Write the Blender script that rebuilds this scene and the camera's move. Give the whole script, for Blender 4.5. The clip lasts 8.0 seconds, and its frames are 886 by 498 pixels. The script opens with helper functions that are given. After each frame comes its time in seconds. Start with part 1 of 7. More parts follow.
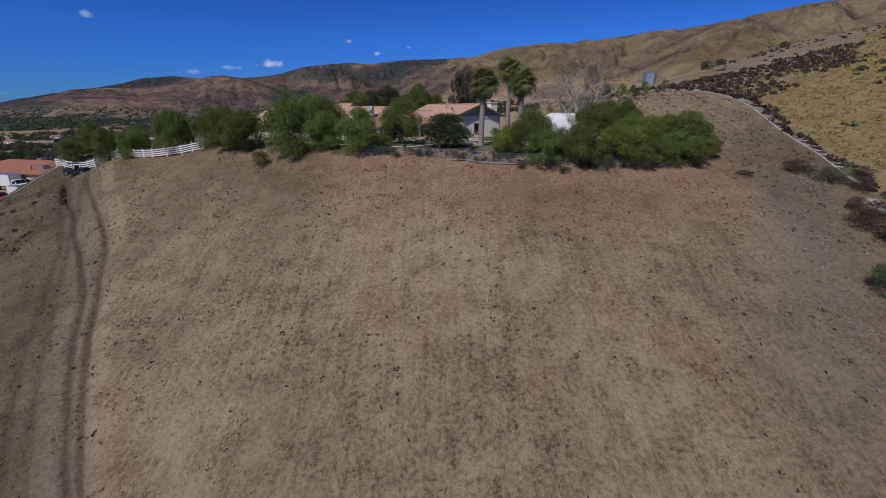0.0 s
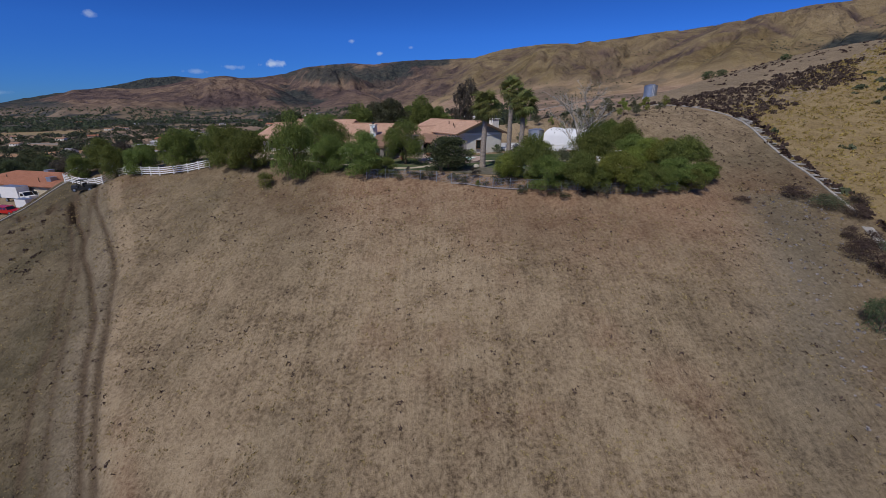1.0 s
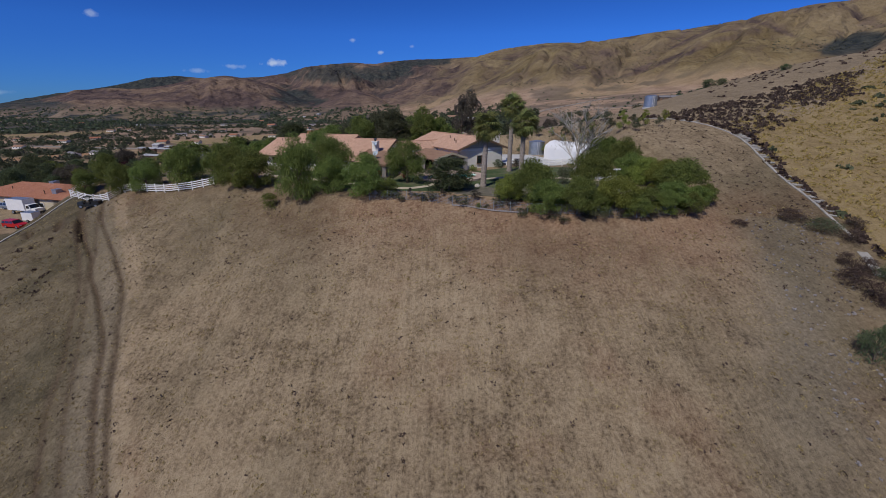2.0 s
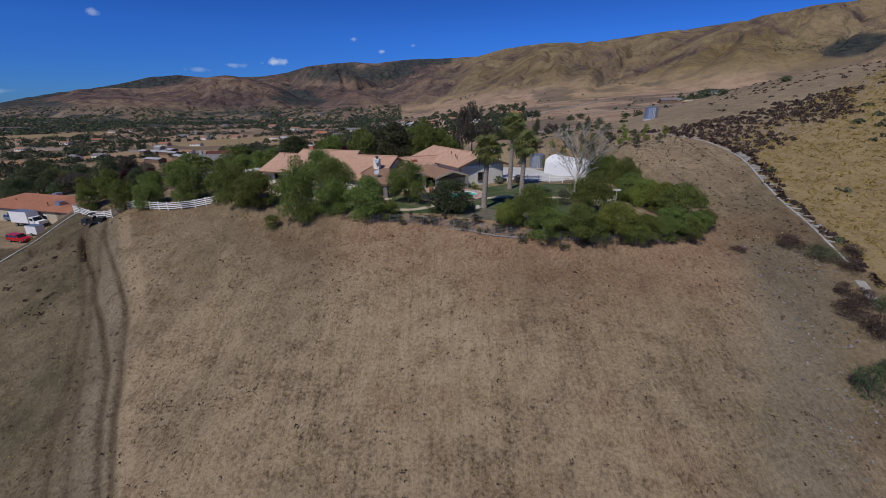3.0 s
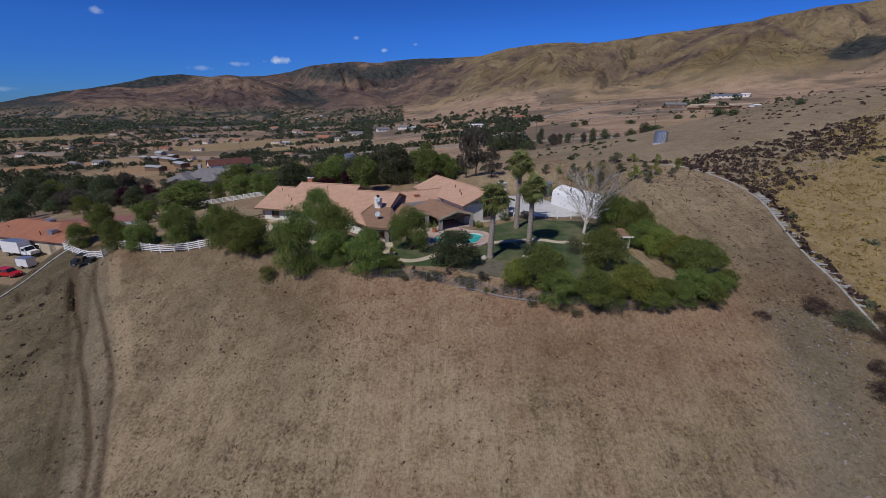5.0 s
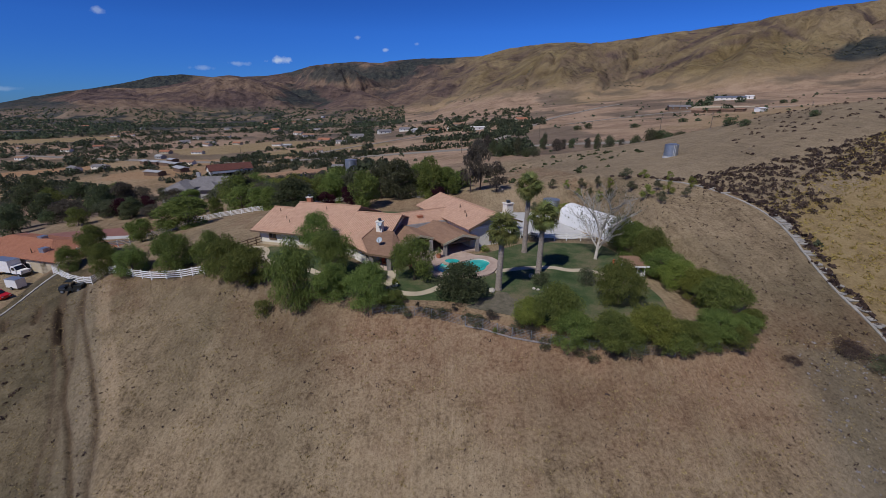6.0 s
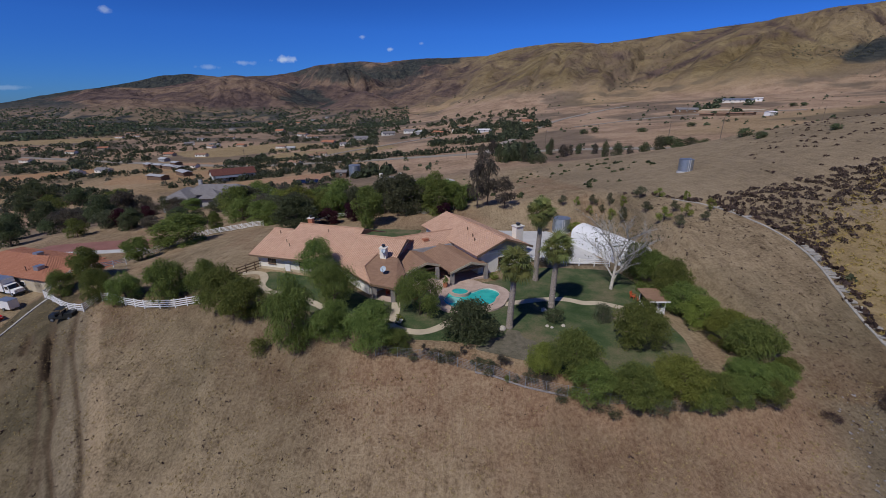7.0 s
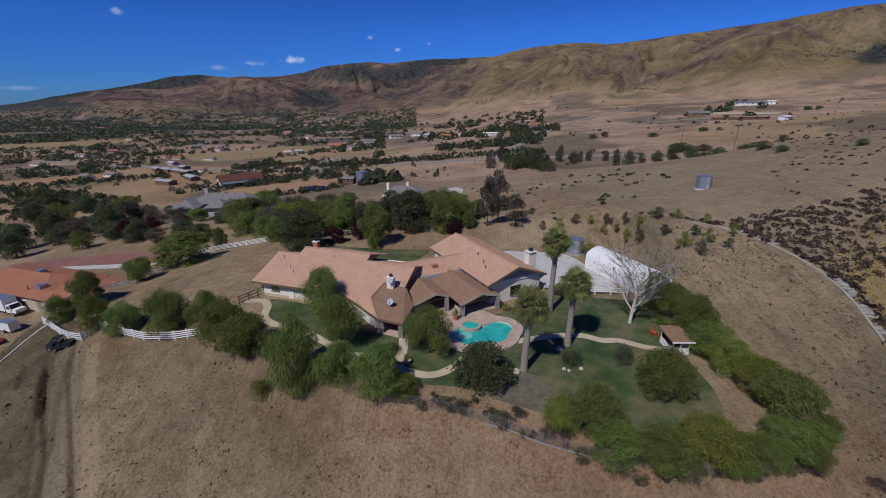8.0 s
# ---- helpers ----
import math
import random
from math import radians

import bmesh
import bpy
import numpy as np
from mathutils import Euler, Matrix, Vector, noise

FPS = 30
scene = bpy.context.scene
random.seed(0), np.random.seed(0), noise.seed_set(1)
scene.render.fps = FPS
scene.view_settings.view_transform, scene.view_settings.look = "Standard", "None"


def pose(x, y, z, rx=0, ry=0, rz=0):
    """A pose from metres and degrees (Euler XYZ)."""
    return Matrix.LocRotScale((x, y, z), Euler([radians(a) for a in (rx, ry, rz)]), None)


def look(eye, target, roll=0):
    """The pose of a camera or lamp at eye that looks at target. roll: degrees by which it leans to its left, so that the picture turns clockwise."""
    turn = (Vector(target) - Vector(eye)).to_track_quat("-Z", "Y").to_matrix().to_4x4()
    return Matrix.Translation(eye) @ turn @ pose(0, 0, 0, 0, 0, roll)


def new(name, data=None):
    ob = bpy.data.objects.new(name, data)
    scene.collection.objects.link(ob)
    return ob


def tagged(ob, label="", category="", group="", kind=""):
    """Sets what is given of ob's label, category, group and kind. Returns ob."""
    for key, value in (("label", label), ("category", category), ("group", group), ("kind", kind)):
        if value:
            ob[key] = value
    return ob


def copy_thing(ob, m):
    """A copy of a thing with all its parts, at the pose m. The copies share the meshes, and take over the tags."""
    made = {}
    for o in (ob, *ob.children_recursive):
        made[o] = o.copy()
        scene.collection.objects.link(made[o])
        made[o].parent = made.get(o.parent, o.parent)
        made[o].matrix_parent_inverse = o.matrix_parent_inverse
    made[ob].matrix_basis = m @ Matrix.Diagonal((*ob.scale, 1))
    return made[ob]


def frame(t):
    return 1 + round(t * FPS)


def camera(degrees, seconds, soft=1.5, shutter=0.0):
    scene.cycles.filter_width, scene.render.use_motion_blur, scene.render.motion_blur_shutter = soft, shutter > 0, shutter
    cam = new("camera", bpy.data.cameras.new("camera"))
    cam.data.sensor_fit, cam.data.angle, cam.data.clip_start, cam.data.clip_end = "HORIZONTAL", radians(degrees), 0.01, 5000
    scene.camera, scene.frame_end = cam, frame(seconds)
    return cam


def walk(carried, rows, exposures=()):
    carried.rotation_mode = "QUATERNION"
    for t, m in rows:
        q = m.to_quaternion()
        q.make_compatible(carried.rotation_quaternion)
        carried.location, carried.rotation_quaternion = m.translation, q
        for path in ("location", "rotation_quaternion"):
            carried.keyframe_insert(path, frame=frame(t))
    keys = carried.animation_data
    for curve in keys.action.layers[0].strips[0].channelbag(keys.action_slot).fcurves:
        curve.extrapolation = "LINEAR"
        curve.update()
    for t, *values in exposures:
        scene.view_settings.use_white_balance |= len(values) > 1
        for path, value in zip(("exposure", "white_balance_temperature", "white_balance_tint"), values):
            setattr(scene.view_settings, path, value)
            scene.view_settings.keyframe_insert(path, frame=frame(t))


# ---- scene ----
cam = camera(93.0, 8.0, soft=0.6)
PATH = [
    (0, (-0.073, -0.884, 7.563), (-0.074, 1.009, 6.919), -0.1),
    (0.5, (-0.14, -0.848, 8.957), (-0.144, 1.046, 8.314), -0.0),
    (1, (-0.119, -0.831, 10.48), (-0.128, 1.063, 9.836), -0.0),
    (1.5, (-0.124, -0.794, 11.903), (-0.137, 1.099, 11.257), -0.1),
    (3, (-0.18, -0.114, 16.485), (-0.198, 1.777, 15.834), -0.0),
    (3.5, (-0.155, 0.539, 17.973), (-0.174, 2.429, 17.322), 0.0),
    (4, (-0.195, 1.79, 19.508), (-0.216, 3.681, 18.856), 0.0),
    (4.5, (-0.321, 3.269, 20.954), (-0.345, 5.159, 20.3), 0.1),
    (6, (-1.178, 9.449, 25.344), (-1.21, 11.338, 24.687), 0.1),
    (6.5, (-1.489, 11.614, 26.779), (-1.526, 13.502, 26.121), 0.2),
    (7, (-1.786, 13.947, 28.339), (-1.835, 15.835, 27.68), 0.2),
    (7.5, (-2.133, 16.02, 29.779), (-2.199, 17.908, 29.122), 0.2),
    (8, (-2.42, 17.983, 31.494), (-2.5, 19.87, 30.836), 0.2),
]
walk(cam, [(t, look(eye, target, roll)) for t, eye, target, roll in PATH])

# ---- light ----
SUN_EL, SUN_FROM = 50.0, Vector((-0.53, -0.85, 0.0)).normalized()
world = bpy.data.worlds.new("sky")
scene.world = world
world.use_nodes = True
wn, wl = world.node_tree.nodes, world.node_tree.links
wn.clear()
w_out = wn.new("ShaderNodeOutputWorld")
w_bg = wn.new("ShaderNodeBackground")
w_sky = wn.new("ShaderNodeTexSky")
w_sky.sky_type, w_sky.sun_disc = "NISHITA", False
w_sky.sun_elevation = radians(SUN_EL)
w_sky.sun_rotation = math.atan2(SUN_FROM.x, SUN_FROM.y)
w_sky.altitude, w_sky.air_density, w_sky.dust_density, w_sky.ozone_density = 900, 0.75, 0.05, 4.0
w_bg.inputs["Strength"].default_value = 0.075
w_deep = wn.new("ShaderNodeGamma")
w_deep.inputs["Gamma"].default_value = 1.32
w_tint = wn.new("ShaderNodeMix")
w_tint.data_type, w_tint.blend_type = "RGBA", "MULTIPLY"
w_tint.inputs[0].default_value = 1.0
w_sep, w_low, w_clear = wn.new("ShaderNodeSeparateXYZ"), wn.new("ShaderNodeMapRange"), wn.new("ShaderNodeMix")
w_low.inputs["From Min"].default_value, w_low.inputs["From Max"].default_value = 0.0, 0.14
w_clear.data_type = "RGBA"
w_clear.inputs[6].default_value, w_clear.inputs[7].default_value = (0.085, 0.19, 0.42, 1), (0.14, 0.33, 0.66, 1)
wl.new(wn.new("ShaderNodeTexCoord").outputs["Generated"], w_sep.inputs[0])
wl.new(w_sep.outputs["Z"], w_low.inputs["Value"])
wl.new(w_low.outputs[0], w_clear.inputs[0])
wl.new(w_clear.outputs[2], w_tint.inputs[7])
wl.new(w_sky.outputs[0], w_deep.inputs["Color"])
wl.new(w_deep.outputs[0], w_tint.inputs[6])
# a few small fair-weather clouds: bearing, width, height, density
w_dir = wn.new("ShaderNodeTexCoord").outputs["Generated"]
w_noise = wn.new("ShaderNodeTexNoise")
w_noise.inputs["Scale"].default_value, w_noise.inputs["Detail"].default_value = 60, 6
wl.new(w_dir, w_noise.inputs["Vector"])
w_col = w_tint.outputs[2]
for d, cw, ch, dense_ in (((-0.3523, 0.9323, 0.0813), 0.024, 0.0085, 0.7), ((-0.4246, 0.9024, 0.0735), 0.022, 0.005, 0.28), ((-0.4805, 0.8747, 0.0632), 0.022, 0.005, 0.25),
                          ((-0.1959, 0.9721, 0.1292), 0.008, 0.005, 0.35), ((-0.1388, 0.9845, 0.1068), 0.010, 0.005, 0.5), ((-0.5949, 0.7904, 0.1463), 0.011, 0.007, 0.35), ((-0.0725, 0.9903, 0.1183), 0.008, 0.004, 0.25), ((-0.715, 0.698, 0.020), 0.03, 0.004, 0.2)):
    sub_, div_, ln_ = wn.new("ShaderNodeVectorMath"), wn.new("ShaderNodeVectorMath"), wn.new("ShaderNodeVectorMath")
    sub_.operation, div_.operation, ln_.operation = "SUBTRACT", "DIVIDE", "LENGTH"
    sub_.inputs[1].default_value, div_.inputs[1].default_value = d, (cw, cw, ch)
    wl.new(w_dir, sub_.inputs[0])
    wl.new(sub_.outputs[0], div_.inputs[0])
    wl.new(div_.outputs[0], ln_.inputs[0])
    edge_ = wn.new("ShaderNodeMath")
    edge_.operation = "MULTIPLY_ADD"
    edge_.inputs[1].default_value, edge_.inputs[2].default_value = 2.4, -1.05
    wl.new(w_noise.outputs["Fac"], edge_.inputs[0])
    add_ = wn.new("ShaderNodeMath")
    add_.operation = "ADD"
    wl.new(edge_.outputs[0], add_.inputs[0])
    wl.new(ln_.outputs["Value"], add_.inputs[1])
    mr = wn.new("ShaderNodeMapRange")
    mr.inputs["From Min"].default_value, mr.inputs["From Max"].default_value = 0.35, 1.1
    mr.inputs["To Min"].default_value, mr.inputs["To Max"].default_value = dense_, 0.0
    wl.new(add_.outputs[0], mr.inputs["Value"])
    mx = wn.new("ShaderNodeMix")
    mx.data_type = "RGBA"
    mx.inputs[7].default_value = (6.5, 7.6, 9.5, 1)
    wl.new(mr.outputs[0], mx.inputs[0])
    wl.new(w_col, mx.inputs[6])
    w_col = mx.outputs[2]
wl.new(w_col, w_bg.inputs["Color"])
wl.new(w_bg.outputs[0], w_out.inputs["Surface"])

sun_data = bpy.data.lights.new("sun", "SUN")
sun_data.energy, sun_data.angle, sun_data.color = 2.9, radians(0.53), (1.0, 0.95, 0.88)
sun = new("sun", sun_data)
sun.matrix_world = look(SUN_FROM * math.cos(radians(SUN_EL)) * 100 + Vector((0, 0, math.sin(radians(SUN_EL)) * 100)), (0, 0, 0))
scene.view_settings.exposure = 0.08


# ---- noise for the land ----
def _hash(i, j, s):
    h = (i.astype(np.int64) * 374761393 + j.astype(np.int64) * 668265263 + s * 1442695041) & 0x7FFFFFFF
    h = ((h ^ (h >> 13)) * 1274126177) & 0x7FFFFFFF
    return ((h ^ (h >> 16)) & 0xFFFF) / 65535.0


def vnoise(x, y, s=0):
    i, j = np.floor(x), np.floor(y)
    u, v = x - i, y - j
    u, v = u * u * (3 - 2 * u), v * v * (3 - 2 * v)
    a, b = _hash(i, j, s), _hash(i + 1, j, s)
    c, d = _hash(i, j + 1, s), _hash(i + 1, j + 1, s)
    return (a + (b - a) * u) * (1 - v) + (c + (d - c) * u) * v


def fbm(x, y, octaves=4, s=0):
    t, a, n = 0.0, 0.5, 0.0
    for o in range(octaves):
        t = t + a * vnoise(x, y, s + o)
        n += a
        x, y, a = x * 2.03 + 17.1, y * 2.03 - 9.7, a * 0.5
    return t / n


def ridged(x, y, octaves=4, s=0):
    t, a, n = 0.0, 0.5, 0.0
    for o in range(octaves):
        t = t + a * (1 - np.abs(2 * vnoise(x, y, s + o) - 1))
        n += a
        x, y, a = x * 2.03 + 5.1, y * 2.03 + 3.7, a * 0.5
    return t / n


def sstep(a, b, x):
    t = np.clip((x - a) / (b - a), 0, 1)
    return t * t * (3 - 2 * t)


# ---- shape of the land ----
# heights of the hill, a coarse grid of spline levels, 36 m apart
LEVELS = np.array([
    [-51, -37, -24.4, -16.7, -12.9, -10.3, -8.7, -7.6, -6.5], [-55, -40, -26.9, -16.1, -12.8, -11.3, -8.8, -8.3, -7.9],
    [-57, -43, -29.7, -15.8, -11.7, -10.5, -7.4, -8.5, -9.4], [-58, -42, -29.4, -19.9, -0.2, 1.3, -5.8, -8.8, -10.8],
    [-57, -41, -25.1, -10.2, 8.1, 3.5, -2.3, -7.2, -10.7], [-55, -39, -22.9, -3.1, 7.4, 6.1, 3.6, -1.4, -6.9],
    [-51, -36, -21.4, -7.4, 7.7, 13.7, 7.9, 5.9, 0.8], [-47, -32, -17.0, -2.3, 14.0, 23.0, 19.6, 15.7, 11.2],
    [-41, -26, -11.3, 3.3, 17.3, 28.5, 31.8, 29.1, 25.0], [-35, -20, -5.2, 9.1, 22.6, 34.2, 41.1, 42.3, 40.3],
    [-29, -14, 1.0, 15.5, 29.0, 40.8, 49.4, 53.9, 55.6]])
PAD = 2.25


def spline_w(t):
    return ((1 - t) ** 3 / 6, (3 * t ** 3 - 6 * t * t + 4) / 6, (-3 * t ** 3 + 3 * t * t + 3 * t + 1) / 6, t ** 3 / 6)


def hill(x, y):
    fx, fy = np.clip((x + 130) / 36, 0, 7.999), np.clip((y + 40) / 36, 0, 5.999)
    i, j = fx.astype(int), fy.astype(int)
    a, b, z = spline_w(fx - i), spline_w(fy - j), 0
    for p in range(4):
        for q in range(4):
            z = z + a[p] * b[q] * LEVELS[i + p, j + q]
    return z


# skylines: bearings in degrees, slopes of sight, distance, foot distance, lean of the gullies
RANGES = [
    ([-62, -47.4, -45.4, -43.3, -41.1, -38.8, -36.3, -33.6, -30.9, -28, -22, -14], [-0.012, -0.007, -0.001, 0.008, 0.016, 0.022, 0.031, 0.044, 0.049, 0.046, 0.03, 0.0], 4500, 3300, 0.0),
    ([-40, -32, -28, -25, -22, -19.4, -17.3, -15.3, -11.9, -9.1, -7, -4.2, -1.4, 2.1, 4.2, 9, 20], [-0.05, 0.0, 0.034, 0.047, 0.051, 0.059, 0.071, 0.076, 0.082, 0.080, 0.085, 0.089, 0.090, 0.0925, 0.094, 0.08, 0.05], 3700, 2300, 0.0),
    ([-22, -14, -8.5, -5.6, -2.1, 0.8, 4.2, 6.9, 9.6, 12.2, 14.8, 16.7, 20, 26, 34], [-0.05, -0.02, 0.025, 0.043, 0.061, 0.07, 0.0955, 0.107, 0.113, 0.117, 0.117, 0.1125, 0.10, 0.06, -0.04], 3000, 1500, 0.35),
    ([-60, -48, -43.7, -39.7, -37.3, -34.3, -32.1, -29.3, -26.3, -23.9, -20.8, -18.3, -13, -10], [-0.02, -0.02, -0.005, 0.0186, 0.022, 0.022, 0.029, 0.040, 0.049, 0.0446, 0.029, 0.007, -0.015, -0.05], 2500, 1400, 0.0),
    ([-30, -24, -18.5, -15.6, -12.8, -11.4, -9.3, -7.2, -5.7, 0, 6], [-0.06, -0.04, -0.022, -0.001, 0.018, 0.0216, 0.011, -0.010, -0.022, -0.04, -0.06], 1500, 1000, 0.2),
    ([-4, 1, 4.9, 7, 9, 10.9, 13.6, 16.7, 18.5, 21.4, 24.2, 26.8, 28.8, 31.2, 35.1, 37.8, 40, 45, 52, 70], [-0.03, 0.015, 0.0435, 0.063, 0.088, 0.104, 0.1076, 0.1115, 0.114, 0.118, 0.1235, 0.127, 0.131, 0.1335, 0.140, 0.146, 0.1455, 0.15, 0.15, 0.14], 2200, 850, 0.4),
    ([12, 16, 20.4, 23.2, 25.8, 28.3, 30.6, 32, 33.5, 35.5, 37.9, 39.3, 42, 50], [-0.05, 0.0, 0.036, 0.067, 0.089, 0.113, 0.1305, 0.132, 0.123, 0.106, 0.084, 0.074, 0.055, 0.04], 1650, 800, 0.3),
    ([29, 34, 37, 39, 40, 40.9, 42.2, 46, 52, 70], [-0.08, -0.03, 0.03, 0.07, 0.0836, 0.097, 0.107, 0.12, 0.11, 0.1], 1500, 800, 0.0),
]


def valley(x, y):
    q = (x + 150) / 60
    z = -24 + 6 * np.log1p(np.exp(np.clip(q, -30, 30))) * np.clip(1.25 - (x + 150) / 3000, 0.4, 1.2) * 0.9
    return z + 0.03 * np.clip(y - 500, 0, 1500) * sstep(-300, 200, x) + 3 * (fbm(x / 160, y / 160, 3, 5) - 0.5)


# fields of the valley floor: middle, half sizes, turn
FIELDS = {"red": [(-308, 310, 46, 17, 0.75)], "gold": [(-565, 575, 95, 45, 0.8), (-225, 490, 75, 48, 0.9), (-120, 430, 60, 30, 0.3)], "bare": [(-112, 262, 34, 20, 0.3), (-203, 305, 36, 22, 0.5), (-222, 356, 30, 20, 0.4)]}


def in_fields(x, y, kinds):
    out = np.zeros(np.shape(x))
    for k in kinds:
        for cx, cy, rx, ry, a in FIELDS[k]:
            u, v = (x - cx) * math.cos(a) + (y - cy) * math.sin(a), (y - cy) * math.cos(a) - (x - cx) * math.sin(a)
            out = np.maximum(out, sstep(1.05, 0.95, (u / rx) ** 4 + (v / ry) ** 4 + 0.5 * (fbm(x / 18, y / 18, 2, 33) - 0.5)))
    return out


def furrows(r, az, lean, seed):
    """Gullies that run down the mountain sides: 1 in their beds, 0 on the rounded spurs between."""
    bend = 0.5 * (fbm(az / 5, r / 700, 3, seed + 70) - 0.5)
    t, n = 0.0, 0.0
    for k, (wide, a) in enumerate(((520, 1.0), (260, 0.8), (120, 0.5), (56, 0.28), (28, 0.15))):
        u = (np.radians(az) * 1900 - lean * r) / wide + bend * 520 / wide * 0.7
        t = t + a * (1 - np.abs(2 * vnoise(u, r / (2.6 * wide) + 0.4 * u, seed + k) - 1)) ** 1.6
        n += a
    return t / n


def mountains(x, y, beds=False):
    r, az = np.hypot(x, y), np.degrees(np.arctan2(x, y))
    base = valley(x, y)
    top = base
    soft = fbm(x / 900, y / 900, 3, 31) - 0.5
    rough = ridged(x / 380, y / 380, 5, 11)
    cut = {lean: 0.6 * furrows(r, az, lean, 101 + int(lean * 50)) + 0.4 * (1 - rough) for lean in sorted({q[4] for q in RANGES})}
    bed = cut[0.0]
    for k, (b, s, far, foot, lean) in enumerate(RANGES):
        crest = 31 + far * (np.interp(az, b, s) + 0.0016 * (fbm(az * 1.7, az * 0 + k, 3, 40 + k) - 0.5))
        p = np.clip((r + 420 * soft * (r < far) - foot) / (far - foot), 0, 1)
        fall = 1 - 0.6 * sstep(far, far * 1.25, r)
        rise = np.maximum(crest - base, 0)
        z = base + rise * p * fall - (cut[lean] - 0.42) * rise * p * (1 - p) * (4.4 if k in (0, 1, 3) else 3.2)
        z = np.minimum(z, 31 + np.maximum(r, 1) * (crest - 31) / far)
        bed = np.where(z > top, cut[lean], bed)
        top = np.maximum(top, z)
    return (top, bed) if beds else top


KERB_Y, KERB_X = [30, 40, 45, 48.2, 52, 57, 63, 67.3, 70.5, 76, 80.5, 86, 90, 94, 98, 112], [43, 44.8, 45.8, 45.9, 46.3, 46.1, 46.9, 48.1, 48.8, 49.1, 48.2, 46.7, 45.1, 43.1, 40.6, 30]
# zones of dark growth on the mountain sides: bearing, slope of sight, half sizes, tilt, kind
DARK_ZONES = [
    (19.6, 0.089, 1.1, 0.008, 0.0, "scrub"), (25.5, 0.066, 4.6, 0.006, 0.028, "scrub"), (28.6, 0.113, 2.8, 0.005, 0.022, "scrub"), (34.6, 0.114, 2.6, 0.004, -0.022, "scrub"), (30.9, 0.101, 1.8, 0.007, 0.004, "scrub"), (26.0, 0.024, 3.4, 0.004, 0.003, "scrub"),
    (41.0, 0.076, 2.2, 0.016, 0.006, "green"), (-14.2, 0.060, 4.6, 0.020, 0.003, "green"), (-8.6, 0.064, 3.6, 0.015, 0.003, "green"), (-3.4, 0.083, 4.2, 0.007, 0.003, "green"),
    (-18.6, 0.008, 2.6, 0.020, -0.004, "green"), (-26.0, 0.004, 2.2, 0.016, 0.0, "scrub"), (-38.0, 0.010, 4.0, 0.007, 0.002, "scrub"), (-32.1, 0.031, 2.4, 0.004, 0.002, "scrub"),
    (-43.5, -0.012, 3.5, 0.008, 0.002, "green"), (24.0, 0.060, 1.6, 0.005, 0.006, "scrub")]

TRACK_Y, TRACK_X = [10, 19.6, 22.6, 27.2, 32.6, 37.4, 45.3, 53, 63, 72], [-18.5, -25.7, -28, -31.2, -34.6, -37, -41.4, -46.8, -55, -61]
CRACKS = ((-0.78, 0.5, 1.0, -53.7, 57.5, 67.5), (-0.6, 0.45, 0.7, -62.0, 62.5, 68.5), (-0.9, 0.5, 0.6, -66.0, 62.0, 67.0))
# wheel ruts of the track: y of the bends, offsets from its middle, depth
RUTS = (((20, 38, 42, 48.6, 55, 60), (1.2, 1.0, 0.0, -1.8, -2.2, -3.0), 0.42), ((20, 42, 47, 54, 62), (2.2, 2.5, 2.0, 1.3, 0.6), 0.36),
        ((20, 49, 55, 66), (-1.6, -2.4, -0.9, 0.2), 0.2), ((20, 49, 58), (-3.6, -3.5, -3.9), 0.24))


def rut_line(y, ys, offs):
    return np.interp(y, ys, offs) + 0.7 * (fbm(y / 6 + offs[0] * 5, y * 0, 3, 14) - 0.5)


EDGE_X, EDGE_Y = [-60, -37, -27, -19, -8, 0, 5, 11, 15, 30, 36], [74, 66, 60, 55, 53, 52, 49.5, 46.5, 45.3, 47, 52]


def pad_mask(x, y):
    f = y - np.interp(x, EDGE_X, EDGE_Y)
    return sstep(-2.0, 5.0, f) * (1 - sstep(31, 35.5, x)) * sstep(-50, -33, x) * (1 - sstep(100, 116, y))


